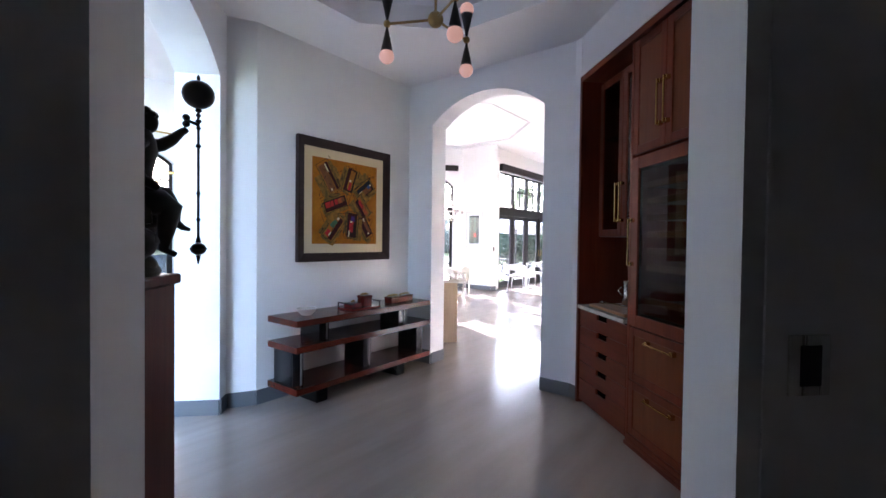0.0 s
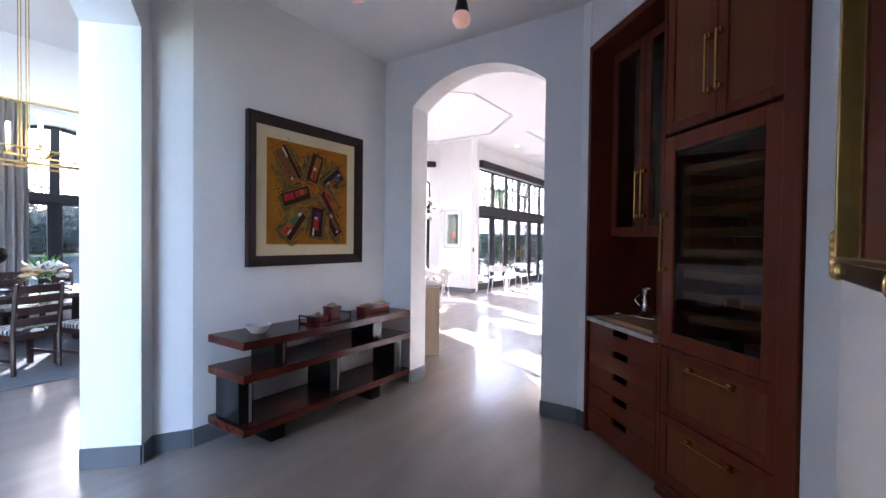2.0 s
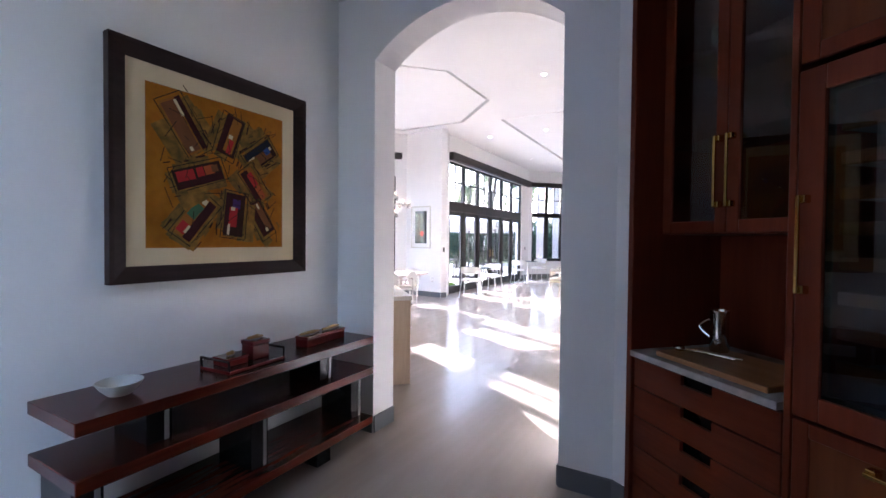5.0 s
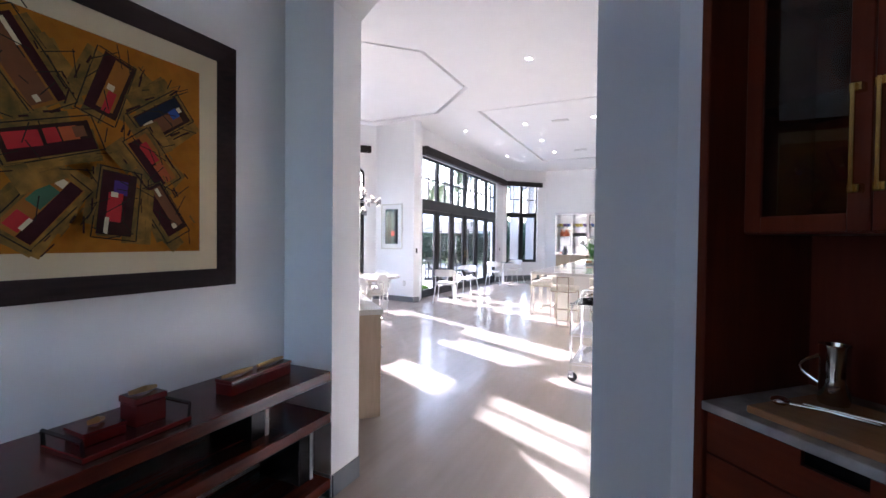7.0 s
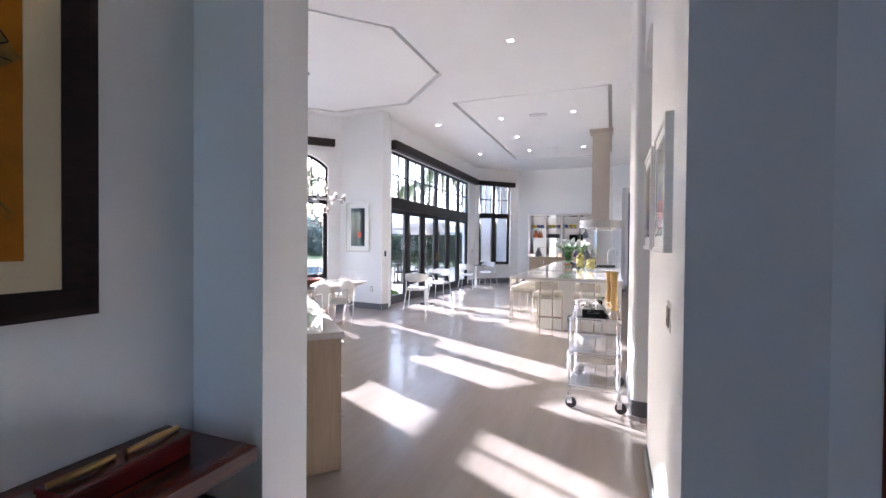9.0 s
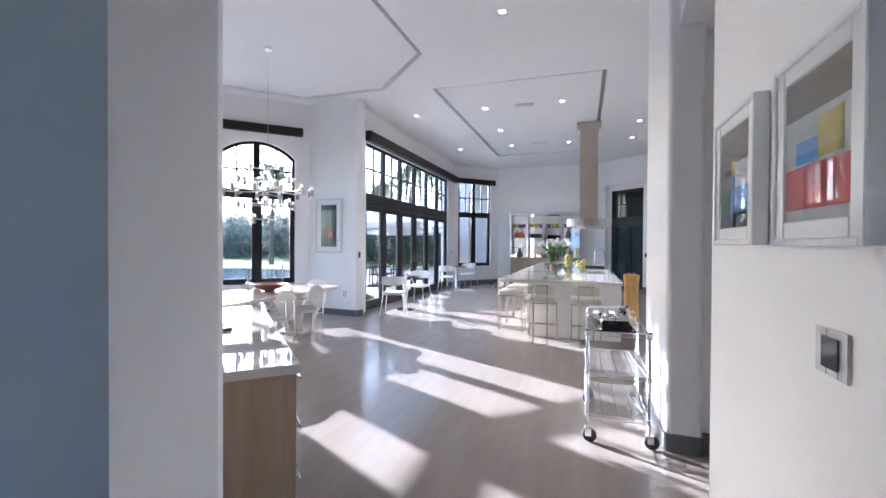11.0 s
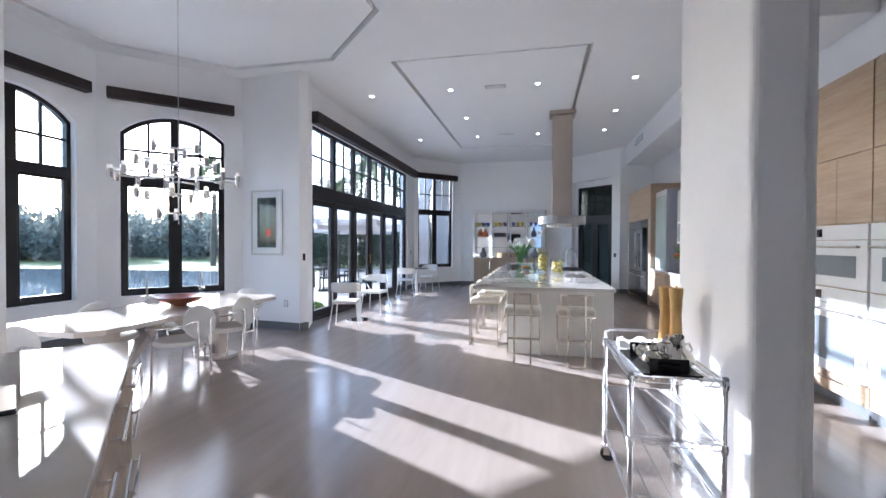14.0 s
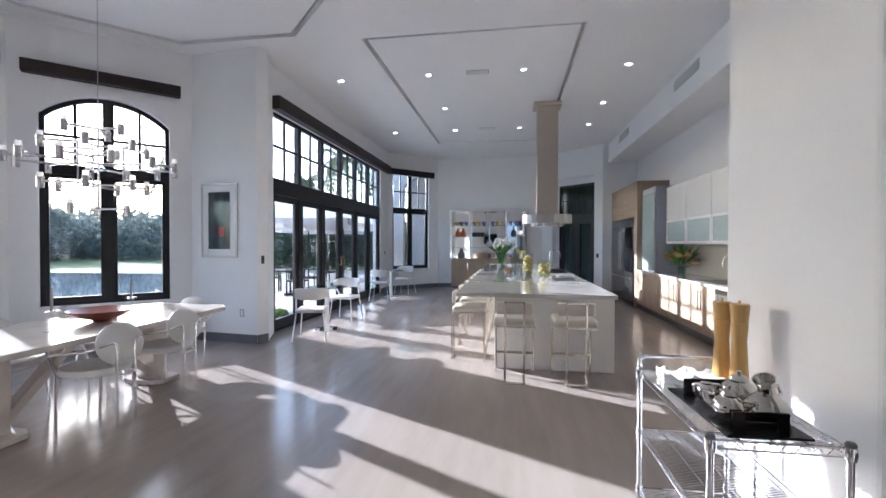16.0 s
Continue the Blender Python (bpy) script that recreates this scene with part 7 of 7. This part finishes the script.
# wire cart by the pillar
def wire_cart():
    x0, x1, y0, y1 = -2.265, -1.84, 7.585, 8.40
    top = empty("wire_cart", pose(0, 0, 0), "chrome wire shelf cart on black castors", "cart")
    for x in (x0, x1):
        for y in (y0, y1):
            post = part("post", tube([(x, y, 0.12), (x, y, 0.86 if y == y1 else 0.835)], 0.0125, 12), M_CHROME, top, smooth=True)
            for z in (0.19, 0.50, 0.81):
                part("collar", lathe([(0.018, -0.022), (0.021, 0.0), (0.018, 0.022)], 14, None, (x, y, z)), M_CHROME, post, smooth=True)
            part("cap", lathe([(0.014, -0.02), (0.017, 0.0), (0.012, 0.008), (0.0, 0.01)], 12, None, (x, y, 0.84)), M_SLATE, post, smooth=True)
            cas = part("castor", tube([(x, y, 0.12), (x, y, 0.10)], 0.016, 10), M_CHROME, top, smooth=True)
            fork = bmesh.new()
            for s in (-1, 1):
                block(x - 0.012, x + 0.03, y + s * 0.020 - 0.0015, y + s * 0.020 + 0.0015, 0.045, 0.10, 0, 1, fork)
            block(x - 0.02, x + 0.03, y - 0.022, y + 0.022, 0.098, 0.104, 0, 1, fork)
            part("fork", fork, M_CHROME, cas)
            wh = lathe([(0.0, -0.014), (0.044, -0.014), (0.050, -0.008), (0.050, 0.008), (0.044, 0.014), (0.0, 0.014)], 24)
            w = part("wheel", wh, M_RUBBER, cas, "black rubber castor wheel", True)
            w.matrix_local = pose(x + 0.02, y, 0.05, 90, 0, 0)
    for z in (0.19, 0.50, 0.81):
        wires = bmesh.new()
        n = 64
        for i in range(n):
            y = y0 + (y1 - y0) * (i + 0.5) / n
            block(x0, x1, y - 0.0014, y + 0.0014, z + 0.012, z + 0.0148, 0, 1, wires)
        for i in range(1, 4):
            x = x0 + (x1 - x0) * i / 4
            block(x - 0.0025, x + 0.0025, y0, y1, z + 0.006, z + 0.0115, 0, 1, wires)
        sh = tagged(part("wire_shelf", wires, M_CHROME, top), kind="stuff")
        rim = bmesh.new()
        for zz in (z - 0.012, z + 0.016):
            for a, b in (((x0, y0), (x1, y0)), ((x1, y0), (x1, y1)), ((x1, y1), (x0, y1)), ((x0, y1), (x0, y0))):
                tube([(*a, zz), (*b, zz)], 0.0032, 6, rim)
        for a, b, k in (((x0, y0), (x1, y0), 9), ((x1, y0), (x1, y1), 18), ((x1, y1), (x0, y1), 9), ((x0, y1), (x0, y0), 18)):
            pts = [(a[0] + (b[0] - a[0]) * i / (2 * k), a[1] + (b[1] - a[1]) * i / (2 * k), z - 0.012 if i % 2 else z + 0.016) for i in range(2 * k + 1)]
            tube(pts, 0.002, 5, rim)
        part("truss_rim", rim, M_CHROME, sh)
    hd_ = [(x0, y1, 0.84), (x0, y1 + 0.01, 0.885), (x0 + 0.03, y1 + 0.02, 0.90), (x1 - 0.03, y1 + 0.02, 0.90), (x1, y1 + 0.01, 0.885), (x1, y1, 0.84)]
    part("push_handle", tube(hd_, 0.011, 10), M_CHROME, top, smooth=True)


wire_cart()
TZ = 0.8275


def black_tray():
    top = empty("tea_tray", pose(-2.075, 7.86, TZ, 0, 0, 3), "black lacquer tea tray with upright pierced ends", "tray")
    part("base", block(-0.14, 0.14, -0.25, 0.25, 0.0, 0.010, 0.002), M_LACQ, top)
    for y in (-0.19, 0.19):
        bm = bmesh.new()
        block(-0.095, -0.052, y - 0.007, y + 0.007, 0.010, 0.072, 0.002, 1, bm)
        block(0.052, 0.095, y - 0.007, y + 0.007, 0.010, 0.072, 0.002, 1, bm)
        block(-0.053, 0.053, y - 0.0065, y + 0.0065, 0.010, 0.036, 0.002, 1, bm)
        block(-0.053, 0.053, y - 0.0065, y + 0.0065, 0.056, 0.0715, 0.002, 1, bm)
        part("end_handle", bm, M_LACQ, top)


black_tray()


def silver_pot(m, r, h, lid=True, spout=True, label="polished silver teapot on the black tray"):
    top = empty("silver_pot", m, label, "teapot", "silver tea set")
    part("body", lathe([(0.0, 0.0), (0.55 * r, 0.0), (0.95 * r, 0.25 * h), (r, 0.45 * h), (0.8 * r, 0.75 * h), (0.5 * r, 0.92 * h), (0.52 * r, h), (0.46 * r, h), (0.0, 0.9 * h)], 28), M_SILVER, top, smooth=True)
    if lid:
        part("lid", lathe([(0.5 * r, h), (0.42 * r, h + 0.012), (0.1 * r, h + 0.022), (0.14 * r, h + 0.034), (0.0, h + 0.042)], 24), M_SILVER, top, smooth=True)
    if spout:
        part("spout", tube([(0.85 * r, 0, 0.35 * h), (1.25 * r, 0, 0.6 * h), (1.4 * r, 0, 0.95 * h)], [0.016, 0.011, 0.008], 10), M_SILVER, top, smooth=True)
    part("handle", tube([(-0.8 * r, 0, 0.8 * h), (-1.4 * r, 0, 0.8 * h), (-1.5 * r, 0, 0.45 * h), (-0.95 * r, 0, 0.3 * h)], 0.006, 8), M_SILVER, top, smooth=True)


def silver_jug(m):
    """A low wide jug whose neck leans over into a broad open mouth."""
    top = empty("silver_jug", m, "polished silver jug with a leaning wide mouth", "jug", "silver tea set")
    part("body", lathe([(0.0, 0.0), (0.05, 0.0), (0.074, 0.02), (0.078, 0.04), (0.062, 0.07), (0.036, 0.092), (0.030, 0.10)], 28), M_SILVER, top, smooth=True)
    neck = bmesh.new()
    rings = []
    for k, (dx, z, r, tilt) in enumerate(((0, 0.098, 0.030, 0), (0.004, 0.115, 0.028, 0.15), (0.010, 0.130, 0.031, 0.3), (0.016, 0.144, 0.036, 0.45), (0.021, 0.152, 0.039, 0.5), (0.020, 0.151, 0.036, 0.5), (0.010, 0.125, 0.026, 0.3))):
        rings.append([neck.verts.new((dx + r * math.cos(a) * math.cos(tilt), r * math.sin(a), z - r * math.cos(a) * math.sin(tilt))) for a in (2 * math.pi * i / 24 for i in range(24))])
    for p, q in zip(rings, rings[1:]):
        for i in range(24):
            neck.faces.new((p[i], p[(i + 1) % 24], q[(i + 1) % 24], q[i]))
    neck.faces.new(rings[-1])
    part("neck", neck, M_SILVER, top, smooth=True)
    part("handle", tube([(-0.028, 0, 0.11), (-0.075, 0, 0.115), (-0.098, 0, 0.08), (-0.075, 0, 0.045)], 0.006, 8), M_SILVER, top, smooth=True)


silver_pot(pose(-2.115, 7.785, TZ + 0.010, 0, 0, 150), 0.060, 0.085)
silver_pot(pose(-2.00, 7.955, TZ + 0.010, 0, 0, 60), 0.072, 0.095)
silver_pot(pose(-2.125, 7.955, TZ + 0.010, 0, 0, 200), 0.042, 0.075, False)
silver_jug(pose(-1.985, 7.785, TZ + 0.010, 0, 0, 215))
M_MILL = wood("honey_maple", (0.62, 0.40, 0.14), (0.52, 0.31, 0.10), 0.35, axis=2, coat=0.2)
for px, py in ((-1.925, 8.275), (-1.885, 8.195)):
    ml = obj("pepper_mill", lathe([(0.0, 0.0), (0.041, 0.0), (0.042, 0.02), (0.036, 0.10), (0.031, 0.22), (0.036, 0.295), (0.0365, 0.300), (0.034, 0.302), (0.034, 0.305), (0.040, 0.36), (0.041, 0.385), (0.037, 0.390), (0.006, 0.391), (0.005, 0.396), (0.008, 0.402), (0.0, 0.408)], 24), M_MILL, smooth=True)
    ml.matrix_world = pose(px, py, TZ)
    tagged(ml, "tall honey-coloured wooden pepper mill on the cart", "pepper mill", "pepper mills")
nap = bmesh.new()
rn = random.Random(2)
g = 9
vs = [[nap.verts.new((-0.12 + 0.24 * i / (g - 1), -0.09 + 0.18 * j / (g - 1), 0.012 + 0.022 * rn.random() + 0.012 * math.sin(i * 1.7 + j))) for j in range(g)] for i in range(g)]
lo = [[nap.verts.new((v.co.x * 0.97, v.co.y * 0.97, 0.0)) for v in row] for row in vs]
for grid in (vs, lo):
    for i in range(g - 1):
        for j in range(g - 1):
            nap.faces.new((grid[i][j], grid[i + 1][j], grid[i + 1][j + 1], grid[i][j + 1]))
for i in range(g - 1):
    for a, b in ((0, 0), (g - 1, g - 1)):
        nap.faces.new((vs[i][a], vs[i + 1][a], lo[i + 1][a], lo[i][a]))
        nap.faces.new((vs[a][i], vs[a][i + 1], lo[a][i + 1], lo[a][i]))
np_ = obj("napkin", nap, mat("white_linen", (0.72, 0.70, 0.66), 0.85, vary=0.03), smooth=True)
np_.matrix_world = pose(-2.08, 8.255, TZ, 0, 0, -4) @ Matrix.Diagonal((1.1, 0.8, 1.25, 1))
tagged(np_, "crumpled white linen napkin on the cart", "napkin")


# flowers on the wall counter
def bouquet(m, tints, label, size=0.3, seed=1, vase=True):
    top = empty("flower_arrangement", m, label, "flowers")
    part("vase", lathe([(0.0, 0.0), (0.06, 0.0), (0.075, 0.06), (0.07, 0.16), (0.064, 0.16), (0.05, 0.03), (0.0, 0.02)], 20), M_CRYSTAL2, top, smooth=True)
    r = random.Random(seed)
    leaves = bmesh.new()
    for k in range(70):
        a, e = r.uniform(0, 6.28), r.uniform(-0.1, 1.3)
        d = Vector((math.cos(a) * math.cos(e), math.sin(a) * math.cos(e), math.sin(e)))
        p = Vector((0, 0, 0.16)) + d * size * 0.25
        q = p + d * size * r.uniform(0.6, 1.15)
        side = d.cross(Vector((0, 0, 1))).normalized() * size * 0.06
        mid = (p + q) / 2 + Vector((0, 0, 0.03))
        leaves.faces.new([leaves.verts.new(v) for v in (p, mid + side, q, mid - side)])
    part("leaves", leaves, M_STEM, top)
    for i, tint in enumerate(tints):
        bm = bmesh.new()
        for k in range(13):
            a, e = r.uniform(0, 6.28), r.uniform(0.1, 1.3)
            c = Vector((math.cos(a) * math.cos(e), math.sin(a) * math.cos(e), math.sin(e))) * size * r.uniform(0.5, 0.85) + Vector((0, 0, 0.18))
            for j in range(6):
                b = j * 1.047
                ball((c.x + 0.034 * math.cos(b), c.y + 0.034 * math.sin(b), c.z), 0.039, bm, 1, (1, 1, 0.7))
            ball(tuple(c + Vector((0, 0, 0.012))), 0.030, bm, 1)
        part("blossoms", bm, tint, top, smooth=True)


M_FLO = mat("orange_petal", (0.62, 0.16, 0.06), 0.5, vary=0.1)
M_FLP = mat("peach_petal", (0.70, 0.42, 0.20), 0.5, vary=0.1)
M_FLW = mat("cream_petal", (0.70, 0.68, 0.58), 0.5, vary=0.1)
bouquet(pose(0.32, 14.95, 0.905), [M_FLO, M_FLP], "orange and peach flower arrangement on the stone counter", 0.40, 3)

# downlights and ceiling vents
for x, ys in ((-5.95, (13.38, 17.05)), (-4.36, (13.38, 15.25, 17.05)), (-2.74, (13.38, 17.05)), (-1.08, (13.38, 15.30, 16.95)), (-2.05, (7.3,)), (-3.3, (9.6,))):
    for y in ys:
        top = empty("downlight", pose(x, y, KIT_H + (0.012 if -4.9 < x < -2.1 and 12 < y < 18.4 else 0.0)), "small square recessed downlight, lit", "downlight", "ceiling downlights")
        fr = bmesh.new()
        for a, b, c, d in ((-0.055, -0.036, -0.055, 0.055), (0.036, 0.055, -0.055, 0.055), (-0.036, 0.036, -0.055, -0.036), (-0.036, 0.036, 0.036, 0.055)):
            block(a, b, c, d, -0.006, 0.0, 0, 1, fr)
        part("trim", fr, M_WFRAME, top)
        part("lens", block(-0.036, 0.036, -0.036, 0.036, -0.003, 0.0), M_DOWN, top)
for x, y in ((-3.51, 13.38), (-3.55, 17.0)):
    v = empty("ceiling_vent", pose(x, y, KIT_H + 0.012), "white slatted air vent in the ceiling panel", "vent", "ceiling vents")
    part("backing", block(-0.19, 0.19, -0.09, 0.09, -0.003, 0.0), M_SLATE, v)
    for k in range(6):
        part("slat", block(-0.18, 0.18, -0.08 + k * 0.029, -0.065 + k * 0.029, -0.009, -0.0035), M_WFRAME, v)
for y0, y1 in ((13.05, 14.05), (17.0, 17.9)):
    v = empty("wall_vent", pose(-0.15, (y0 + y1) / 2, 4.22), "white slatted air vent high on the bulkhead", "vent", "bulkhead vents")
    h = (y1 - y0) / 2
    part("backing", block(-0.004, 0.0, -h, h, -0.08, 0.08), M_BLACKP, v)
    for k in range(4):
        part("slat", block(-0.012, -0.0045, -h, h, -0.07 + k * 0.038, -0.05 + k * 0.038), M_WFRAME, v)
wall_plate("wall_outlet", pose(-5.15, 20.77, 0.42), 0.08, 0.12, "white wall outlet low on the back wall", None, None, "outlet")
wall_plate("wall_switch", m_dr @ pose(2.10, 0, 1.15), 0.08, 0.12, "black wall switch beside the back door", M_BLACKP, M_BLACKP)
wall_plate("wall_switch", m_sl @ pose(6.40, 0, 1.2), 0.08, 0.12, "dark wall switch beside the glass doors", M_SLATE, M_BLACKP)


# ---- things: dining room ----
M_DARKW = wood("dark_walnut", (0.050, 0.020, 0.015), (0.025, 0.011, 0.009), 0.3, axis=2)
M_ZEBRA = bpy.data.materials.new("zebra_print_fabric")
M_ZEBRA.use_nodes = True
_t = M_ZEBRA.node_tree
_w, _r = _t.nodes.new("ShaderNodeTexWave"), _t.nodes.new("ShaderNodeValToRGB")
_w.inputs["Scale"].default_value, _w.inputs["Distortion"].default_value = 6.0, 7.0
_r.color_ramp.interpolation = "CONSTANT"
_r.color_ramp.elements[0].color, _r.color_ramp.elements[1].color, _r.color_ramp.elements[1].position = (0.02, 0.02, 0.02, 1), (0.7, 0.68, 0.63, 1), 0.5
_c = _t.nodes.new("ShaderNodeTexCoord")
_t.links.new(_c.outputs["Object"], _w.inputs["Vector"])
_t.links.new(_w.outputs["Fac"], _r.inputs["Fac"])
_t.links.new(_r.outputs["Color"], _t.nodes["Principled BSDF"].inputs["Base Color"])
_t.nodes["Principled BSDF"].inputs["Roughness"].default_value = 0.8


def slat_chair():
    """Dark wooden chair with a slatted back; it faces -x."""
    top = empty("slat_back_chair", pose(0, 0, 0), "dark wooden slat-back chair with a zebra-print seat", "chair", "dining room chairs")
    part("seat", block(-0.24, 0.22, -0.23, 0.23, 0.44, 0.49, 0.015, 2), M_ZEBRA, top, "zebra-print seat pad")
    part("seat_frame", block(-0.235, 0.23, -0.235, 0.235, 0.38, 0.44, 0.004), M_DARKW, top)
    for s in (-1, 1):
        part("back_post", tube([(0.23, s * 0.215, 0.0), (0.22, s * 0.215, 0.45), (0.28, s * 0.215, 0.98)], 0.024, 6), M_DARKW, top)
        part("front_leg", block(-0.235, -0.19, s * 0.21 - 0.022, s * 0.21 + 0.022, 0.0, 0.38), M_DARKW, top)
        part("stretcher", block(-0.19, 0.21, s * 0.21 - 0.012, s * 0.21 + 0.012, 0.15, 0.185), M_DARKW, top)
    for z in (0.56, 0.68, 0.80, 0.91):
        o = 0.225 + (z - 0.45) * 0.11
        part("slat", block(o - 0.012, o + 0.012, -0.20, 0.20, z - 0.04, z + 0.045, 0.004), M_DARKW, top)
    return top


ch0 = slat_chair()
ch0.matrix_world = pose(-6.85, 2.56, 0, 0, 0, 20)
for px, py, tr in ((-6.72, 3.12, 16), (-7.05, 1.98, 18), (-8.85, 2.9, 195), (-8.75, 2.2, 190), (-8.95, 3.5, 195)):
    copy_thing(ch0, pose(px, py, 0, 0, 0, tr))
dt = empty("dining_table", pose(-7.80, 2.7, 0, 0, 0, 15), "long dark dining table set with plates", "dining table")
part("tabletop", block(-0.55, 0.55, -1.5, 1.5, 0.71, 0.76, 0.005), M_DARKW, dt)
part("glass_top", block(-0.50, 0.50, -1.45, 1.45, 0.7605, 0.768), M_SCREEN, dt)
for s in (-1, 1):
    part("pedestal", block(-0.3, 0.3, s * 0.9 - 0.12, s * 0.9 + 0.12, 0.0, 0.71, 0.01), M_DARKW, dt)
bouquet(pose(-7.75, 2.95, 0.768), [M_FLW, M_FLW, M_FLP], "low arrangement of white flowers on the dining table", 0.28, 5)
for k, (px, py) in enumerate(((-7.45, 2.4), (-7.35, 3.0), (-7.55, 1.9), (-8.2, 2.6), (-8.15, 3.2))):
    pl = obj("plate", lathe([(0.0, 0.0), (0.09, 0.0), (0.14, 0.015), (0.138, 0.018), (0.085, 0.006), (0.0, 0.006)], 28), M_GLOSSW, smooth=True)
    pl.matrix_world = pose(px, py, 0.768)
    tagged(pl, "white plate laid on the dining table", "plate", "dining plates")
cd = obj("table_candle", lathe([(0.012, 0.0), (0.010, 0.30), (0.0, 0.305)], 12), mat("ivory_wax", (0.7, 0.64, 0.5), 0.5), smooth=True)
cd.matrix_world = pose(-7.52, 2.32, 0.768)
tagged(cd, "slim ivory candle on the dining table", "candle")
rug = obj("rug", block(-9.2, -6.1, 0.9, 4.4, 0.002, 0.014, 0.003), mat("grey_rug", (0.16, 0.165, 0.17), 0.9, vary=0.12, scale=12, bump=0.4, bump_scale=200))
tagged(rug, "grey woven rug under the dining table", "rug")


def brass_chandelier():
    m = pose(-7.65, 2.75, 0, 0, 0, 15)
    top = empty("brass_chandelier", m, "long brass frame chandelier with tall glass candle tubes", "chandelier")
    zb = 2.52
    for z, w, l in ((zb, 0.32, 0.85), (zb - 0.16, 0.22, 0.65)):
        fr = bmesh.new()
        for x in (-w, w):
            block(x - 0.010, x + 0.010, -l, l, z - 0.012, z + 0.012, 0, 1, fr)
        for y in (-l, l):
            block(-w - 0.010, w + 0.010, y - 0.010, y + 0.010, z - 0.0125, z + 0.0125, 0, 1, fr)
        part("frame", fr, M_BRASS, top, "square brass bar frame")
    for s in (-1, 1):
        part("spoke", tube([(-0.32, s * 0.85, zb), (0, 0, zb - 0.16), (0.32, s * 0.2, zb)], 0.009, 6), M_BRASS, top)
    for dx, dy in ((-0.03, -0.04), (0.03, -0.04), (-0.03, 0.04), (0.03, 0.04)):
        part("rod", tube([(dx, dy, zb - 0.16), (dx, dy, 4.5)], 0.006, 6), M_BRASS, top)
    part("canopy", block(-0.09, 0.09, -0.09, 0.09, 4.45, 4.5, 0.004), M_BRASS, top)
    for x in (-0.32, 0.32):
        for y in (-0.85, -0.42, 0.0, 0.42, 0.85):
            c = part("candle_cup", lathe([(0.014, 0.0), (0.022, 0.03), (0.018, 0.07), (0.0, 0.07)], 12, None, (x, y, zb + 0.012)), M_BRASS, top, smooth=True)
            part("glass_tube", lathe([(0.022, 0.072), (0.025, 0.38), (0.021, 0.38), (0.019, 0.075)], 14, None, (x, y, zb + 0.012)), M_FROSTT, c, "pale glass candle tube", True)


M_FROSTT = lit("pale_glass_tube", (0.95, 0.86, 0.74), 0.6)
brass_chandelier()
M_CURT = mat("taupe_curtain", (0.27, 0.24, 0.215), 0.85, vary=0.06, scale=20, bump=0.3, bump_scale=150)


def curtain(y0, y1, n=9, depth=0.05):
    bm = bmesh.new()
    k = n * 8
    pts = [(-9.22 + depth * math.sin(2 * math.pi * n * i / k) + 0.012 * math.sin(i * 0.7), y0 + (y1 - y0) * i / k) for i in range(k + 1)]
    for off in (0.0, 0.012):
        lo_ = [bm.verts.new((x + off, y, 0.03)) for x, y in pts]
        hi_ = [bm.verts.new((x + off, y, 3.47)) for x, y in pts]
        for i in range(k):
            bm.faces.new((lo_[i], lo_[i + 1], hi_[i + 1], hi_[i]))
    ob = obj("curtain", bm, M_CURT, smooth=True)
    return tagged(ob, "floor-length taupe curtain on a brass rail", "curtain", "dining room curtains")


curtain(2.25, 3.12)
curtain(4.35, 4.75, 4)
curtain(0.35, 0.85, 5)
rod = obj("curtain_rail", tube([(-9.22, 0.25, 3.49), (-9.22, 4.8, 3.49)], 0.018, 10), M_BRASS, smooth=True)
tagged(rod, "slim brass curtain rail above the windows", "curtain rail")
